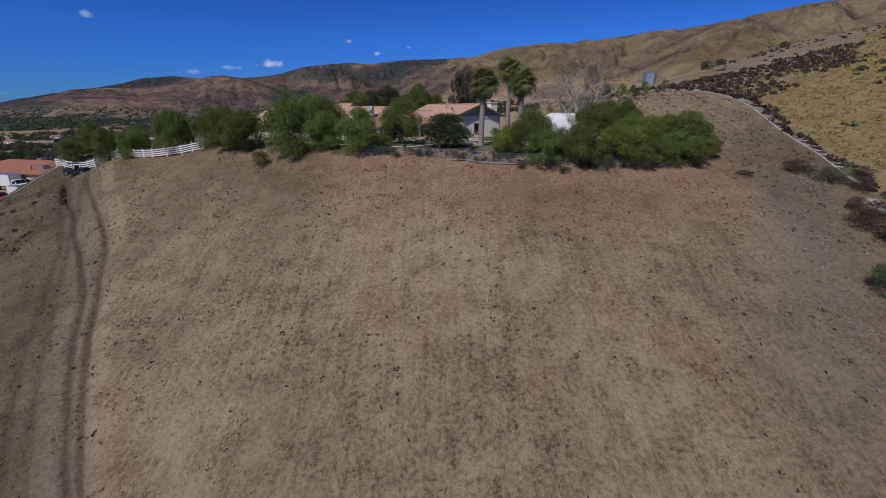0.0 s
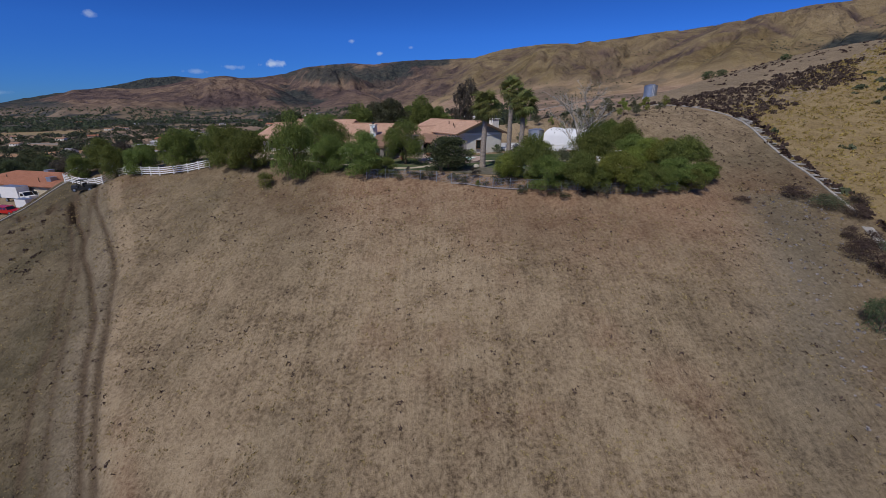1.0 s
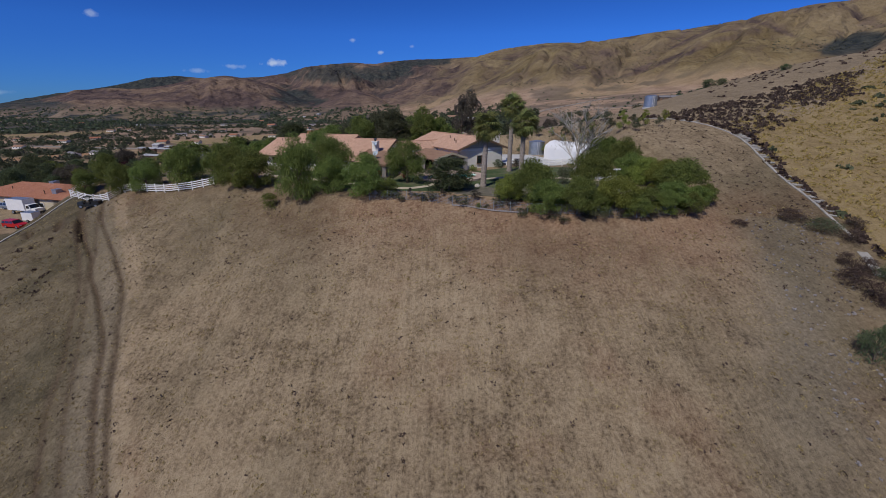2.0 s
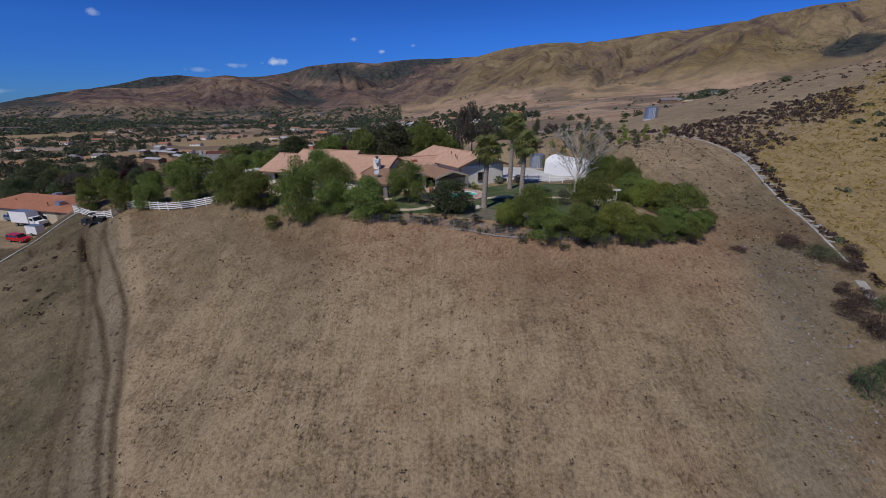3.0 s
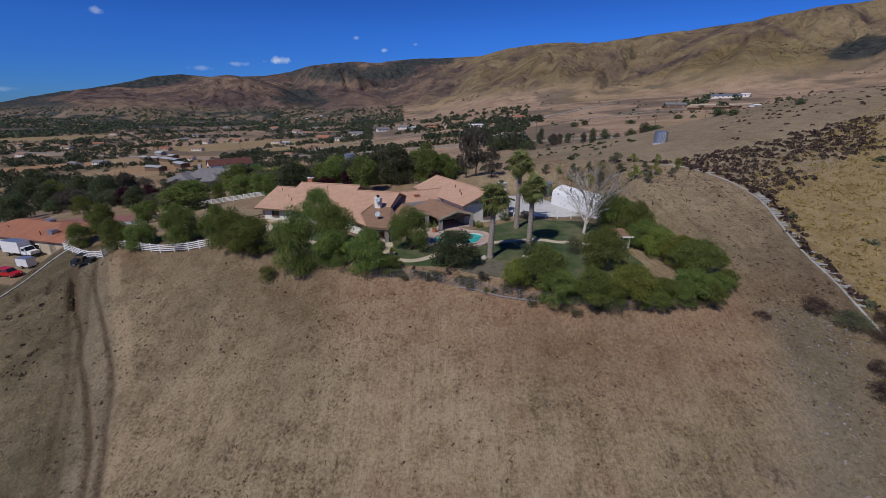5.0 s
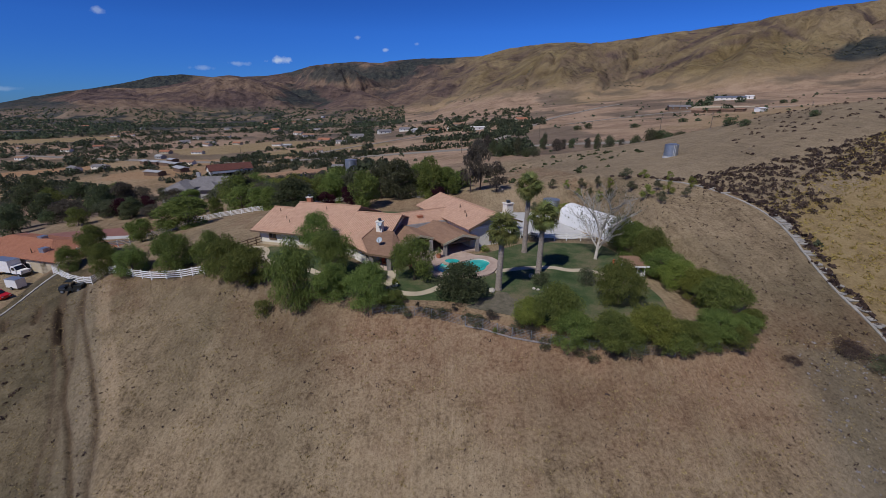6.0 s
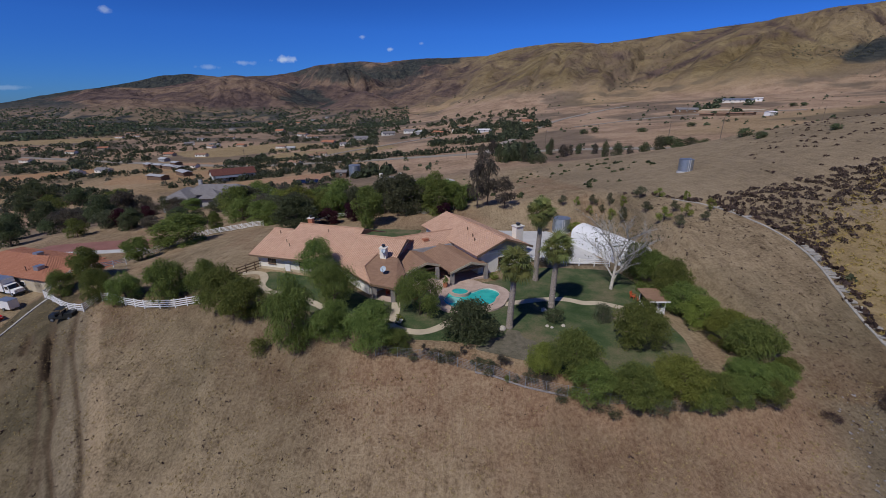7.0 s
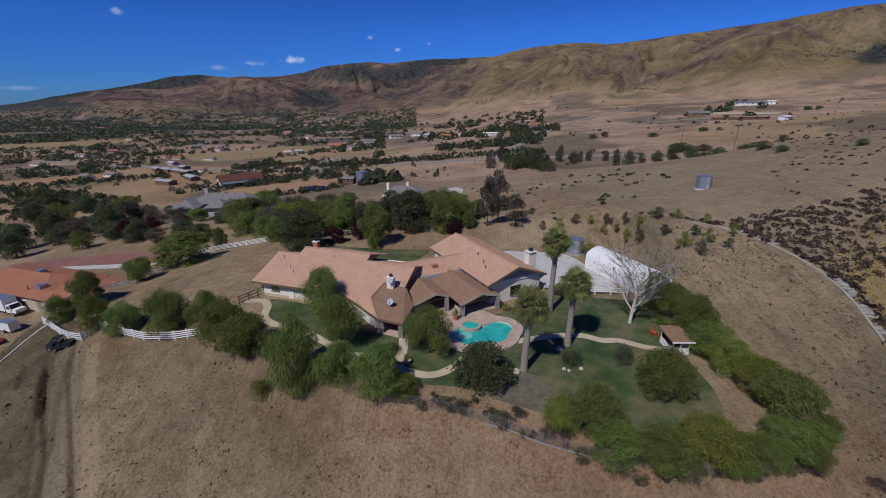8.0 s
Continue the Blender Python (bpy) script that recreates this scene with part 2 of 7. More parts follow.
def H(x, y):
    x, y = np.atleast_1d(np.asarray(x, float)), np.atleast_1d(np.asarray(y, float))
    n = hill(x, y)
    n = n + 3.0 * np.exp(-((x + 69) / 7) ** 2 - ((y - 80) / 8) ** 2) + 1.4 * np.exp(-((x + 52) / 11) ** 2 - ((y - 72) / 7) ** 2)
    bench = sstep(-74, -80, x) * sstep(48, 62, y) * (1 - sstep(130, 150, y))
    n = n + (-9.9 - n) * bench
    m = pad_mask(x, y)
    n = n + (PAD - n) * m
    n = n + (0.35 * (fbm(x / 7, y / 7, 3, 3) - 0.5) + 0.12 * (fbm(x / 1.3, y / 1.3, 2, 8) - 0.5)) * (1 - m) * (1 - bench)
    tr = x - np.interp(y, TRACK_Y, TRACK_X)
    lane = (1 - sstep(66, 73, y)) * (1 - m)
    for ys, offs, k in RUTS:
        n = n - k * np.exp(-((tr - rut_line(y, ys, offs)) / 0.36) ** 2) * lane * (0.6 + 0.8 * fbm(x / 6, y / 6, 2, 19))
    n = n + 0.28 * sstep(2.6, 5.0, tr) * (1 - sstep(4.5, 9, tr)) * lane
    for cx, cy, k, x0, y0, y1 in CRACKS:
        n = n - k * np.exp(-((x - x0 - cx * (y - y0) - 0.8 * (fbm(y / 3, y * 0, 2, 15) - 0.5)) / cy) ** 2) * sstep(y0, y0 + 2, y) * (1 - sstep(y1 - 2, y1, y))
    d = np.hypot((x - 5) / 1.0, (y - 70) / 1.0)
    w = sstep(110, 200, d)
    rim = w > 0
    if rim.any():
        n = np.array(n)
        n[rim] = n[rim] * (1 - w[rim]) + mountains(x[rim], y[rim]) * w[rim]
    return n


# ---- materials ----
def material(name):
    m = bpy.data.materials.new(name)
    m.use_nodes = True
    return m, m.node_tree.nodes, m.node_tree.links, m.node_tree.nodes["Principled BSDF"]


def noise_node(n, l, vec, scale, detail=4.0, rough=0.6):
    t = n.new("ShaderNodeTexNoise")
    t.inputs["Scale"].default_value, t.inputs["Detail"].default_value, t.inputs["Roughness"].default_value = scale, detail, rough
    l.new(vec, t.inputs["Vector"])
    return t.outputs["Fac"]


def ramp(n, l, fac, stops):
    r = n.new("ShaderNodeValToRGB")
    e = r.color_ramp.elements
    while len(e) < len(stops):
        e.new(0.5)
    for el, (p, c) in zip(e, stops):
        el.position, el.color = p, (*c, 1) if len(c) == 3 else c
    l.new(fac, r.inputs["Fac"])
    return r.outputs["Color"]


def mixc(n, l, fac, a, b, blend="MIX"):
    m = n.new("ShaderNodeMix")
    m.data_type, m.blend_type = "RGBA", blend
    for s, v in ((m.inputs[0], fac), (m.inputs[6], a), (m.inputs[7], b)):
        if isinstance(v, (int, float)):
            s.default_value = v
        elif isinstance(v, tuple):
            s.default_value = (*v, 1)
        else:
            l.new(v, s)
    return m.outputs[2]


def calc(n, l, op, a, b=0.0):
    m = n.new("ShaderNodeMath")
    m.operation = op
    for s, v in ((m.inputs[0], a), (m.inputs[1], b)):
        if isinstance(v, (int, float)):
            s.default_value = v
        else:
            l.new(v, s)
    return m.outputs[0]


def bump(n, l, b, height, strength, distance):
    k = n.new("ShaderNodeBump")
    k.inputs["Strength"].default_value, k.inputs["Distance"].default_value = strength, distance
    l.new(height, k.inputs["Height"])
    l.new(k.outputs[0], b.inputs["Normal"])


def surface(name, c1, c2, scale=3.0, rough=0.8, metal=0.0, bump_by=0.3, fine=20.0, spread=0.1, coords="Object"):
    """A surface that wavers between two colours at two scales, with a fine relief, and a little from thing to thing."""
    m, n, l, b = material(name)
    tc = n.new("ShaderNodeTexCoord").outputs[coords]
    big, small = noise_node(n, l, tc, scale), noise_node(n, l, tc, fine, 3.0)
    f = calc(n, l, "ADD", calc(n, l, "MULTIPLY", big, 0.65), calc(n, l, "MULTIPLY", small, 0.35))
    col = ramp(n, l, f, [(0.32, c1), (0.68, c2)])
    if spread:
        rnd = n.new("ShaderNodeObjectInfo").outputs["Random"]
        v = calc(n, l, "ADD", calc(n, l, "MULTIPLY", rnd, spread), 1 - spread / 2)
        h = n.new("ShaderNodeHueSaturation")
        l.new(v, h.inputs["Value"])
        l.new(col, h.inputs["Color"])
        col = h.outputs[0]
    l.new(col, b.inputs["Base Color"])
    b.inputs["Roughness"].default_value, b.inputs["Metallic"].default_value = rough, metal
    if bump_by:
        bump(n, l, b, small, bump_by, 0.02)
    return m


def ground_material():
    m, n, l, b = material("dry_earth")
    pos = n.new("ShaderNodeNewGeometry").outputs["Position"]

    def mask(name):
        a = n.new("ShaderNodeAttribute")
        a.attribute_name = name
        return a.outputs["Fac"]
    wide, mid, fine, grit = noise_node(n, l, pos, 0.05, 5), noise_node(n, l, pos, 0.45, 5), noise_node(n, l, pos, 3.2, 5, 0.7), noise_node(n, l, pos, 14, 3, 0.7)
    mp = n.new("ShaderNodeMapping")
    mp.inputs["Rotation"].default_value, mp.inputs["Scale"].default_value = (0, 0, radians(-14)), (1.9, 0.16, 0.3)
    l.new(pos, mp.inputs["Vector"])
    combed = noise_node(n, l, mp.outputs[0], 1.0, 5, 0.65)
    f = calc(n, l, "ADD", calc(n, l, "MULTIPLY", wide, 0.21), calc(n, l, "ADD", calc(n, l, "MULTIPLY", mid, 0.16), calc(n, l, "ADD", calc(n, l, "MULTIPLY", combed, 0.17), calc(n, l, "ADD", calc(n, l, "MULTIPLY", fine, 0.30), calc(n, l, "MULTIPLY", grit, 0.14)))))
    earth = ramp(n, l, f, [(0.39, (0.086, 0.063, 0.040)), (0.455, (0.222, 0.166, 0.105)), (0.53, (0.345, 0.264, 0.170)), (0.62, (0.46, 0.372, 0.254))])
    red = ramp(n, l, fine, [(0.3, (0.16, 0.082, 0.052)), (0.7, (0.28, 0.155, 0.095))])
    col = mixc(n, l, calc(n, l, "MULTIPLY", mask("red"), 0.6), earth, red)
    # trodden pinkish soil and dry weeds of the valley floor
    plain = ramp(n, l, calc(n, l, "ADD", calc(n, l, "MULTIPLY", noise_node(n, l, pos, 0.03, 7, 0.72), 0.7), calc(n, l, "MULTIPLY", mid, 0.3)), [(0.36, (0.150, 0.102, 0.072)), (0.46, (0.285, 0.192, 0.136)), (0.54, (0.385, 0.268, 0.190)), (0.66, (0.47, 0.355, 0.255))])
    col = mixc(n, l, mask("plain"), col, plain)
    col = mixc(n, l, mask("clay"), col, ramp(n, l, mid, [(0.3, (0.34, 0.175, 0.105)), (0.7, (0.46, 0.26, 0.165))]))
    # straw left on the mown slope
    straw = ramp(n, l, calc(n, l, "ADD", calc(n, l, "MULTIPLY", fine, 0.6), calc(n, l, "MULTIPLY", mid, 0.4)), [(0.44, (0, 0, 0)), (0.62, (1, 1, 1))])
    col = mixc(n, l, calc(n, l, "MULTIPLY", straw, calc(n, l, "MULTIPLY", mask("straw"), 0.65)), col, (0.37, 0.30, 0.195))
    grey = ramp(n, l, fine, [(0.3, (0.155, 0.13, 0.092)), (0.7, (0.29, 0.245, 0.18))])
    col = mixc(n, l, mask("track"), col, grey)
    gold = ramp(n, l, calc(n, l, "ADD", calc(n, l, "MULTIPLY", mid, 0.5), calc(n, l, "MULTIPLY", fine, 0.5)), [(0.3, (0.135, 0.098, 0.050)), (0.48, (0.27, 0.20, 0.098)), (0.7, (0.36, 0.285, 0.155))])
    dry = ramp(n, l, calc(n, l, "ADD", calc(n, l, "MULTIPLY", noise_node(n, l, pos, 0.011, 7, 0.68), 0.75), calc(n, l, "MULTIPLY", mid, 0.25)), [(0.36, (0.098, 0.072, 0.038)), (0.47, (0.178, 0.132, 0.066)), (0.6, (0.265, 0.208, 0.112))])
    gold = mixc(n, l, mask("far"), gold, dry)
    col = mixc(n, l, mask("gold"), col, gold)
    umber = ramp(n, l, noise_node(n, l, pos, 0.025, 7, 0.7), [(0.38, (0.150, 0.098, 0.070)), (0.5, (0.235, 0.160, 0.112)), (0.64, (0.315, 0.228, 0.160))])
    col = mixc(n, l, mask("brown"), col, umber)
    # olive dry weeds, darkened further to stand for dimmer light on the bank
    weed = ramp(n, l, calc(n, l, "ADD", calc(n, l, "MULTIPLY", mid, 0.5), calc(n, l, "MULTIPLY", fine, 0.5)), [(0.34, (0.052, 0.043, 0.027)), (0.5, (0.102, 0.086, 0.053)), (0.66, (0.175, 0.146, 0.094))])
    col = mixc(n, l, mask("weed"), col, weed)
    col = mixc(n, l, mask("pale"), col, ramp(n, l, fine, [(0.3, (0.30, 0.225, 0.145)), (0.7, (0.46, 0.36, 0.24))]))
    # eroded soil of ruts and cracks, their shadow painted in with it
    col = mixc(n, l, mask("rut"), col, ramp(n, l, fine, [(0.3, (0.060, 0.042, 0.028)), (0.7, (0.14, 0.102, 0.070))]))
    # purple-brown scrub, tinted bluer to hold some of the distant haze
    blotch = ramp(n, l, noise_node(n, l, pos, 0.02, 6, 0.65), [(0.42, (0.058, 0.042, 0.046)), (0.6, (0.140, 0.098, 0.084))])
    col = mixc(n, l, mask("scrub"), col, blotch)
    # dark green growth, its colour turned blue in place of haze
    wood = ramp(n, l, noise_node(n, l, pos, 0.035, 6, 0.7), [(0.4, (0.020, 0.029, 0.034)), (0.62, (0.066, 0.072, 0.064))])
    col = mixc(n, l, mask("green"), col, wood)
    l.new(col, b.inputs["Base Color"])
    b.inputs["Roughness"].default_value = 0.95
    b.inputs["Specular IOR Level"].default_value = 0.1
    bump(n, l, b, calc(n, l, "ADD", calc(n, l, "ADD", fine, combed), calc(n, l, "MULTIPLY", grit, 0.5)), 0.9, 0.2)
    # folds and gullies of the far slopes
    folds = n.new("ShaderNodeBump")
    folds.inputs["Strength"].default_value = 1.0
    l.new(noise_node(n, l, pos, 0.012, 7, 0.6), folds.inputs["Height"])
    l.new(calc(n, l, "MULTIPLY", mask("far"), 50.0), folds.inputs["Distance"])
    l.new(folds.outputs[0], b.inputs["Normal"].links[0].from_node.inputs["Normal"])
    return m


def leaf_material(name, dark, light, spread=0.42):
    m, n, l, b = material(name)
    isl = n.new("ShaderNodeNewGeometry").outputs["Random Per Island"]
    rnd = n.new("ShaderNodeObjectInfo").outputs["Random"]
    tc = n.new("ShaderNodeTexCoord").outputs["Object"]
    clump = calc(n, l, "ADD", calc(n, l, "MULTIPLY", isl, 0.34), calc(n, l, "SUBTRACT", calc(n, l, "MULTIPLY", noise_node(n, l, tc, 1.1, 3, 0.6), 1.8), 0.58))
    col = ramp(n, l, clump, [(0.0, dark), (0.55, tuple((p + q) / 2 for p, q in zip(dark, light))), (1.0, light)])
    h = n.new("ShaderNodeHueSaturation")
    l.new(calc(n, l, "ADD", calc(n, l, "MULTIPLY", rnd, spread), 1 - spread / 2), h.inputs["Value"])
    l.new(calc(n, l, "ADD", calc(n, l, "MULTIPLY", rnd, 0.04), 0.48), h.inputs["Hue"])
    l.new(col, h.inputs["Color"])
    l.new(h.outputs[0], b.inputs["Base Color"])
    b.inputs["Roughness"].default_value = 0.7
    b.inputs["Specular IOR Level"].default_value = 0.12
    thin, both = n.new("ShaderNodeBsdfTranslucent"), n.new("ShaderNodeMixShader")
    both.inputs[0].default_value = 0.45
    l.new(h.outputs[0], thin.inputs["Color"])
    l.new(b.outputs[0], both.inputs[1])
    l.new(thin.outputs[0], both.inputs[2])
    l.new(both.outputs[0], n["Material Output"].inputs["Surface"])
    return m


def tile_material(name, c1, c2, pitch, course, wave):
    """Roof tiles in courses, laid in the plane's own metres (UV)."""
    m, n, l, b = material(name)
    uv = n.new("ShaderNodeUVMap").outputs[0]
    sep = n.new("ShaderNodeSeparateXYZ")
    l.new(uv, sep.inputs[0])
    u, v = calc(n, l, "DIVIDE", sep.outputs[0], pitch), calc(n, l, "DIVIDE", sep.outputs[1], course)
    comb = n.new("ShaderNodeCombineXYZ")
    l.new(calc(n, l, "FLOOR", u), comb.inputs[0])
    l.new(calc(n, l, "FLOOR", v), comb.inputs[1])
    wn_ = n.new("ShaderNodeTexWhiteNoise")
    l.new(comb.outputs[0], wn_.inputs["Vector"])
    stain = noise_node(n, l, uv, 0.35, 5)
    f = calc(n, l, "ADD", calc(n, l, "MULTIPLY", wn_.outputs["Value"], 0.28), calc(n, l, "MULTIPLY", stain, 0.72))
    col = ramp(n, l, f, [(0.2, c1), (0.8, c2)])
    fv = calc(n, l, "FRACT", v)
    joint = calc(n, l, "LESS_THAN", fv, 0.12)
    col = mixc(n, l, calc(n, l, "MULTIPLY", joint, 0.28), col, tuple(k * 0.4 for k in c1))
    # shade between the barrels, painted into the tile colour
    trough_shade = calc(n, l, "POWER", calc(n, l, "SUBTRACT", 1.0, calc(n, l, "ABSOLUTE", calc(n, l, "SINE", calc(n, l, "MULTIPLY", u, math.pi)))), 2.5)
    col = mixc(n, l, calc(n, l, "MULTIPLY", trough_shade, 0.32 * wave), col, tuple(k * 0.5 for k in c1))
    l.new(col, b.inputs["Base Color"])
    b.inputs["Roughness"].default_value = 0.85
    b.inputs["Specular IOR Level"].default_value = 0.2
    barrel = calc(n, l, "MULTIPLY", calc(n, l, "ABSOLUTE", calc(n, l, "SINE", calc(n, l, "MULTIPLY", u, math.pi))), wave)
    bump(n, l, b, calc(n, l, "ADD", barrel, calc(n, l, "MULTIPLY", calc(n, l, "SUBTRACT", 1.0, fv), 0.4)), 1.0, 0.09)
    return m


def glass_material(name, tint, rough=0.05):
    m, n, l, b = material(name)
    b.inputs["Base Color"].default_value = (*tint, 1)
    b.inputs["Roughness"].default_value, b.inputs["Metallic"].default_value = rough, 0.0
    b.inputs["Specular IOR Level"].default_value = 0.9
    return m


M = {
    "ground": ground_material(),
    "pepper": leaf_material("pepper_leaves", (0.100, 0.138, 0.038), (0.262, 0.312, 0.094)),
    "lime": leaf_material("yellow_green_leaves", (0.140, 0.172, 0.038), (0.325, 0.362, 0.095)),
    "dark_leaf": leaf_material("dark_leaves", (0.050, 0.070, 0.038), (0.175, 0.21, 0.105)),
    "olive": leaf_material("olive_leaves", (0.065, 0.075, 0.042), (0.19, 0.20, 0.12)),
    "grey_leaf": leaf_material("grey_brown_leaves", (0.070, 0.062, 0.052), (0.20, 0.18, 0.14)),
    "wood_leaf": leaf_material("valley_tree_leaves", (0.048, 0.064, 0.042), (0.160, 0.190, 0.108)),
    "wood_olive": leaf_material("valley_grey_leaves", (0.066, 0.068, 0.052), (0.190, 0.192, 0.132)),
    "purple": leaf_material("plum_leaves", (0.035, 0.012, 0.022), (0.10, 0.035, 0.05)),
    "dry_leaf": leaf_material("dry_scrub", (0.066, 0.047, 0.043), (0.180, 0.130, 0.106)),
    "straw": leaf_material("straw_tuft", (0.20, 0.14, 0.07), (0.46, 0.36, 0.20)),
    "gold_straw": leaf_material("golden_grass", (0.24, 0.16, 0.055), (0.52, 0.39, 0.16)),
    "palm": leaf_material("palm_fronds", (0.095, 0.122, 0.038), (0.35, 0.365, 0.135), 0.5),
    "bark": surface("bark", (0.10, 0.075, 0.055), (0.24, 0.19, 0.15), 4, 0.9, 0, 0.6, 30),
    "pale_bark": surface("pale_bark", (0.30, 0.27, 0.23), (0.62, 0.58, 0.52), 3, 0.8, 0, 0.4, 25),
    "twig": surface("grey_twigs", (0.22, 0.21, 0.19), (0.42, 0.41, 0.38), 3, 0.85, 0, 0.2, 25),
    "palm_bark": surface("palm_bark", (0.17, 0.14, 0.12), (0.38, 0.33, 0.29), 6, 0.9, 0, 0.8, 22),
    "stucco": surface("white_stucco", (0.66, 0.64, 0.58), (0.80, 0.78, 0.72), 0.8, 0.9, 0, 0.2, 30),
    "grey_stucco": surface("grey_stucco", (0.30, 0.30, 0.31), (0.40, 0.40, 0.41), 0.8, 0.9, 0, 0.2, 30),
    "white": surface("white_paint", (0.72, 0.72, 0.72), (0.84, 0.84, 0.84), 2, 0.55, 0, 0.1, 30),
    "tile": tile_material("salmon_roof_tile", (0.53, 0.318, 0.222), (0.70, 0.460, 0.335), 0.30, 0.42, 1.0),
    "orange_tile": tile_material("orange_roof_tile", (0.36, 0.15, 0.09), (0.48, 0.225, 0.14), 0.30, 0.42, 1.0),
    "shingle": tile_material("brown_roof_shingle", (0.25, 0.150, 0.102), (0.34, 0.218, 0.148), 0.9, 0.28, 0.1),
    "grey_roof": tile_material("grey_roof_shingle", (0.15, 0.145, 0.15), (0.26, 0.25, 0.26), 0.6, 0.3, 0.1),
    "red_roof": tile_material("dark_red_roof", (0.10, 0.04, 0.035), (0.16, 0.068, 0.055), 0.6, 0.3, 0.1),
    "fascia": surface("brown_timber", (0.11, 0.07, 0.045), (0.20, 0.13, 0.085), 2, 0.75, 0, 0.2, 20),
    "stone": surface("grey_stone", (0.15, 0.14, 0.14), (0.36, 0.33, 0.32), 5, 0.9, 0, 0.8, 9),
    "concrete": surface("pale_concrete", (0.40, 0.40, 0.40), (0.54, 0.54, 0.535), 0.5, 0.9, 0, 0.3, 12),
    "old_concrete": surface("dirty_concrete", (0.23, 0.22, 0.20), (0.42, 0.40, 0.37), 0.9, 0.95, 0, 0.4, 8),
    "path": surface("buff_concrete_path", (0.40, 0.34, 0.25), (0.55, 0.48, 0.36), 0.6, 0.9, 0, 0.3, 12),
    "deck": surface("pink_pool_paving", (0.34, 0.25, 0.21), (0.52, 0.41, 0.35), 0.8, 0.85, 0, 0.3, 9),
    "asphalt": surface("asphalt", (0.045, 0.045, 0.045), (0.10, 0.10, 0.10), 0.3, 0.9, 0, 0.4, 10),
    "pale_road": surface("pale_road", (0.20, 0.18, 0.155), (0.30, 0.27, 0.23), 0.08, 0.95, 0, 0.2, 3),
    "glass": glass_material("dark_window_glass", (0.015, 0.02, 0.025)),
    "steel": surface("galvanised_steel", (0.28, 0.33, 0.40), (0.45, 0.50, 0.56), 1.5, 0.4, 0.7, 0.1, 20),
    "tin": surface("weathered_tin", (0.34, 0.35, 0.36), (0.55, 0.56, 0.57), 0.6, 0.6, 0.25, 0.1, 8),
    "dark": surface("dark_paint", (0.012, 0.014, 0.014), (0.03, 0.034, 0.034), 3, 0.35, 0, 0, 20),
    "rubber": surface("rubber", (0.012, 0.012, 0.012), (0.03, 0.03, 0.03), 3, 0.9, 0, 0.1, 20),
    "red_car": surface("red_car_paint", (0.42, 0.012, 0.012), (0.50, 0.02, 0.02), 2, 0.25, 0, 0, 20),
    "canvas": surface("white_canvas", (0.74, 0.76, 0.79), (0.82, 0.83, 0.85), 0.4, 0.6, 0, 0.3, 3),
    "terracotta": surface("terracotta", (0.35, 0.13, 0.07), (0.48, 0.20, 0.11), 4, 0.8, 0, 0.2, 20),
}


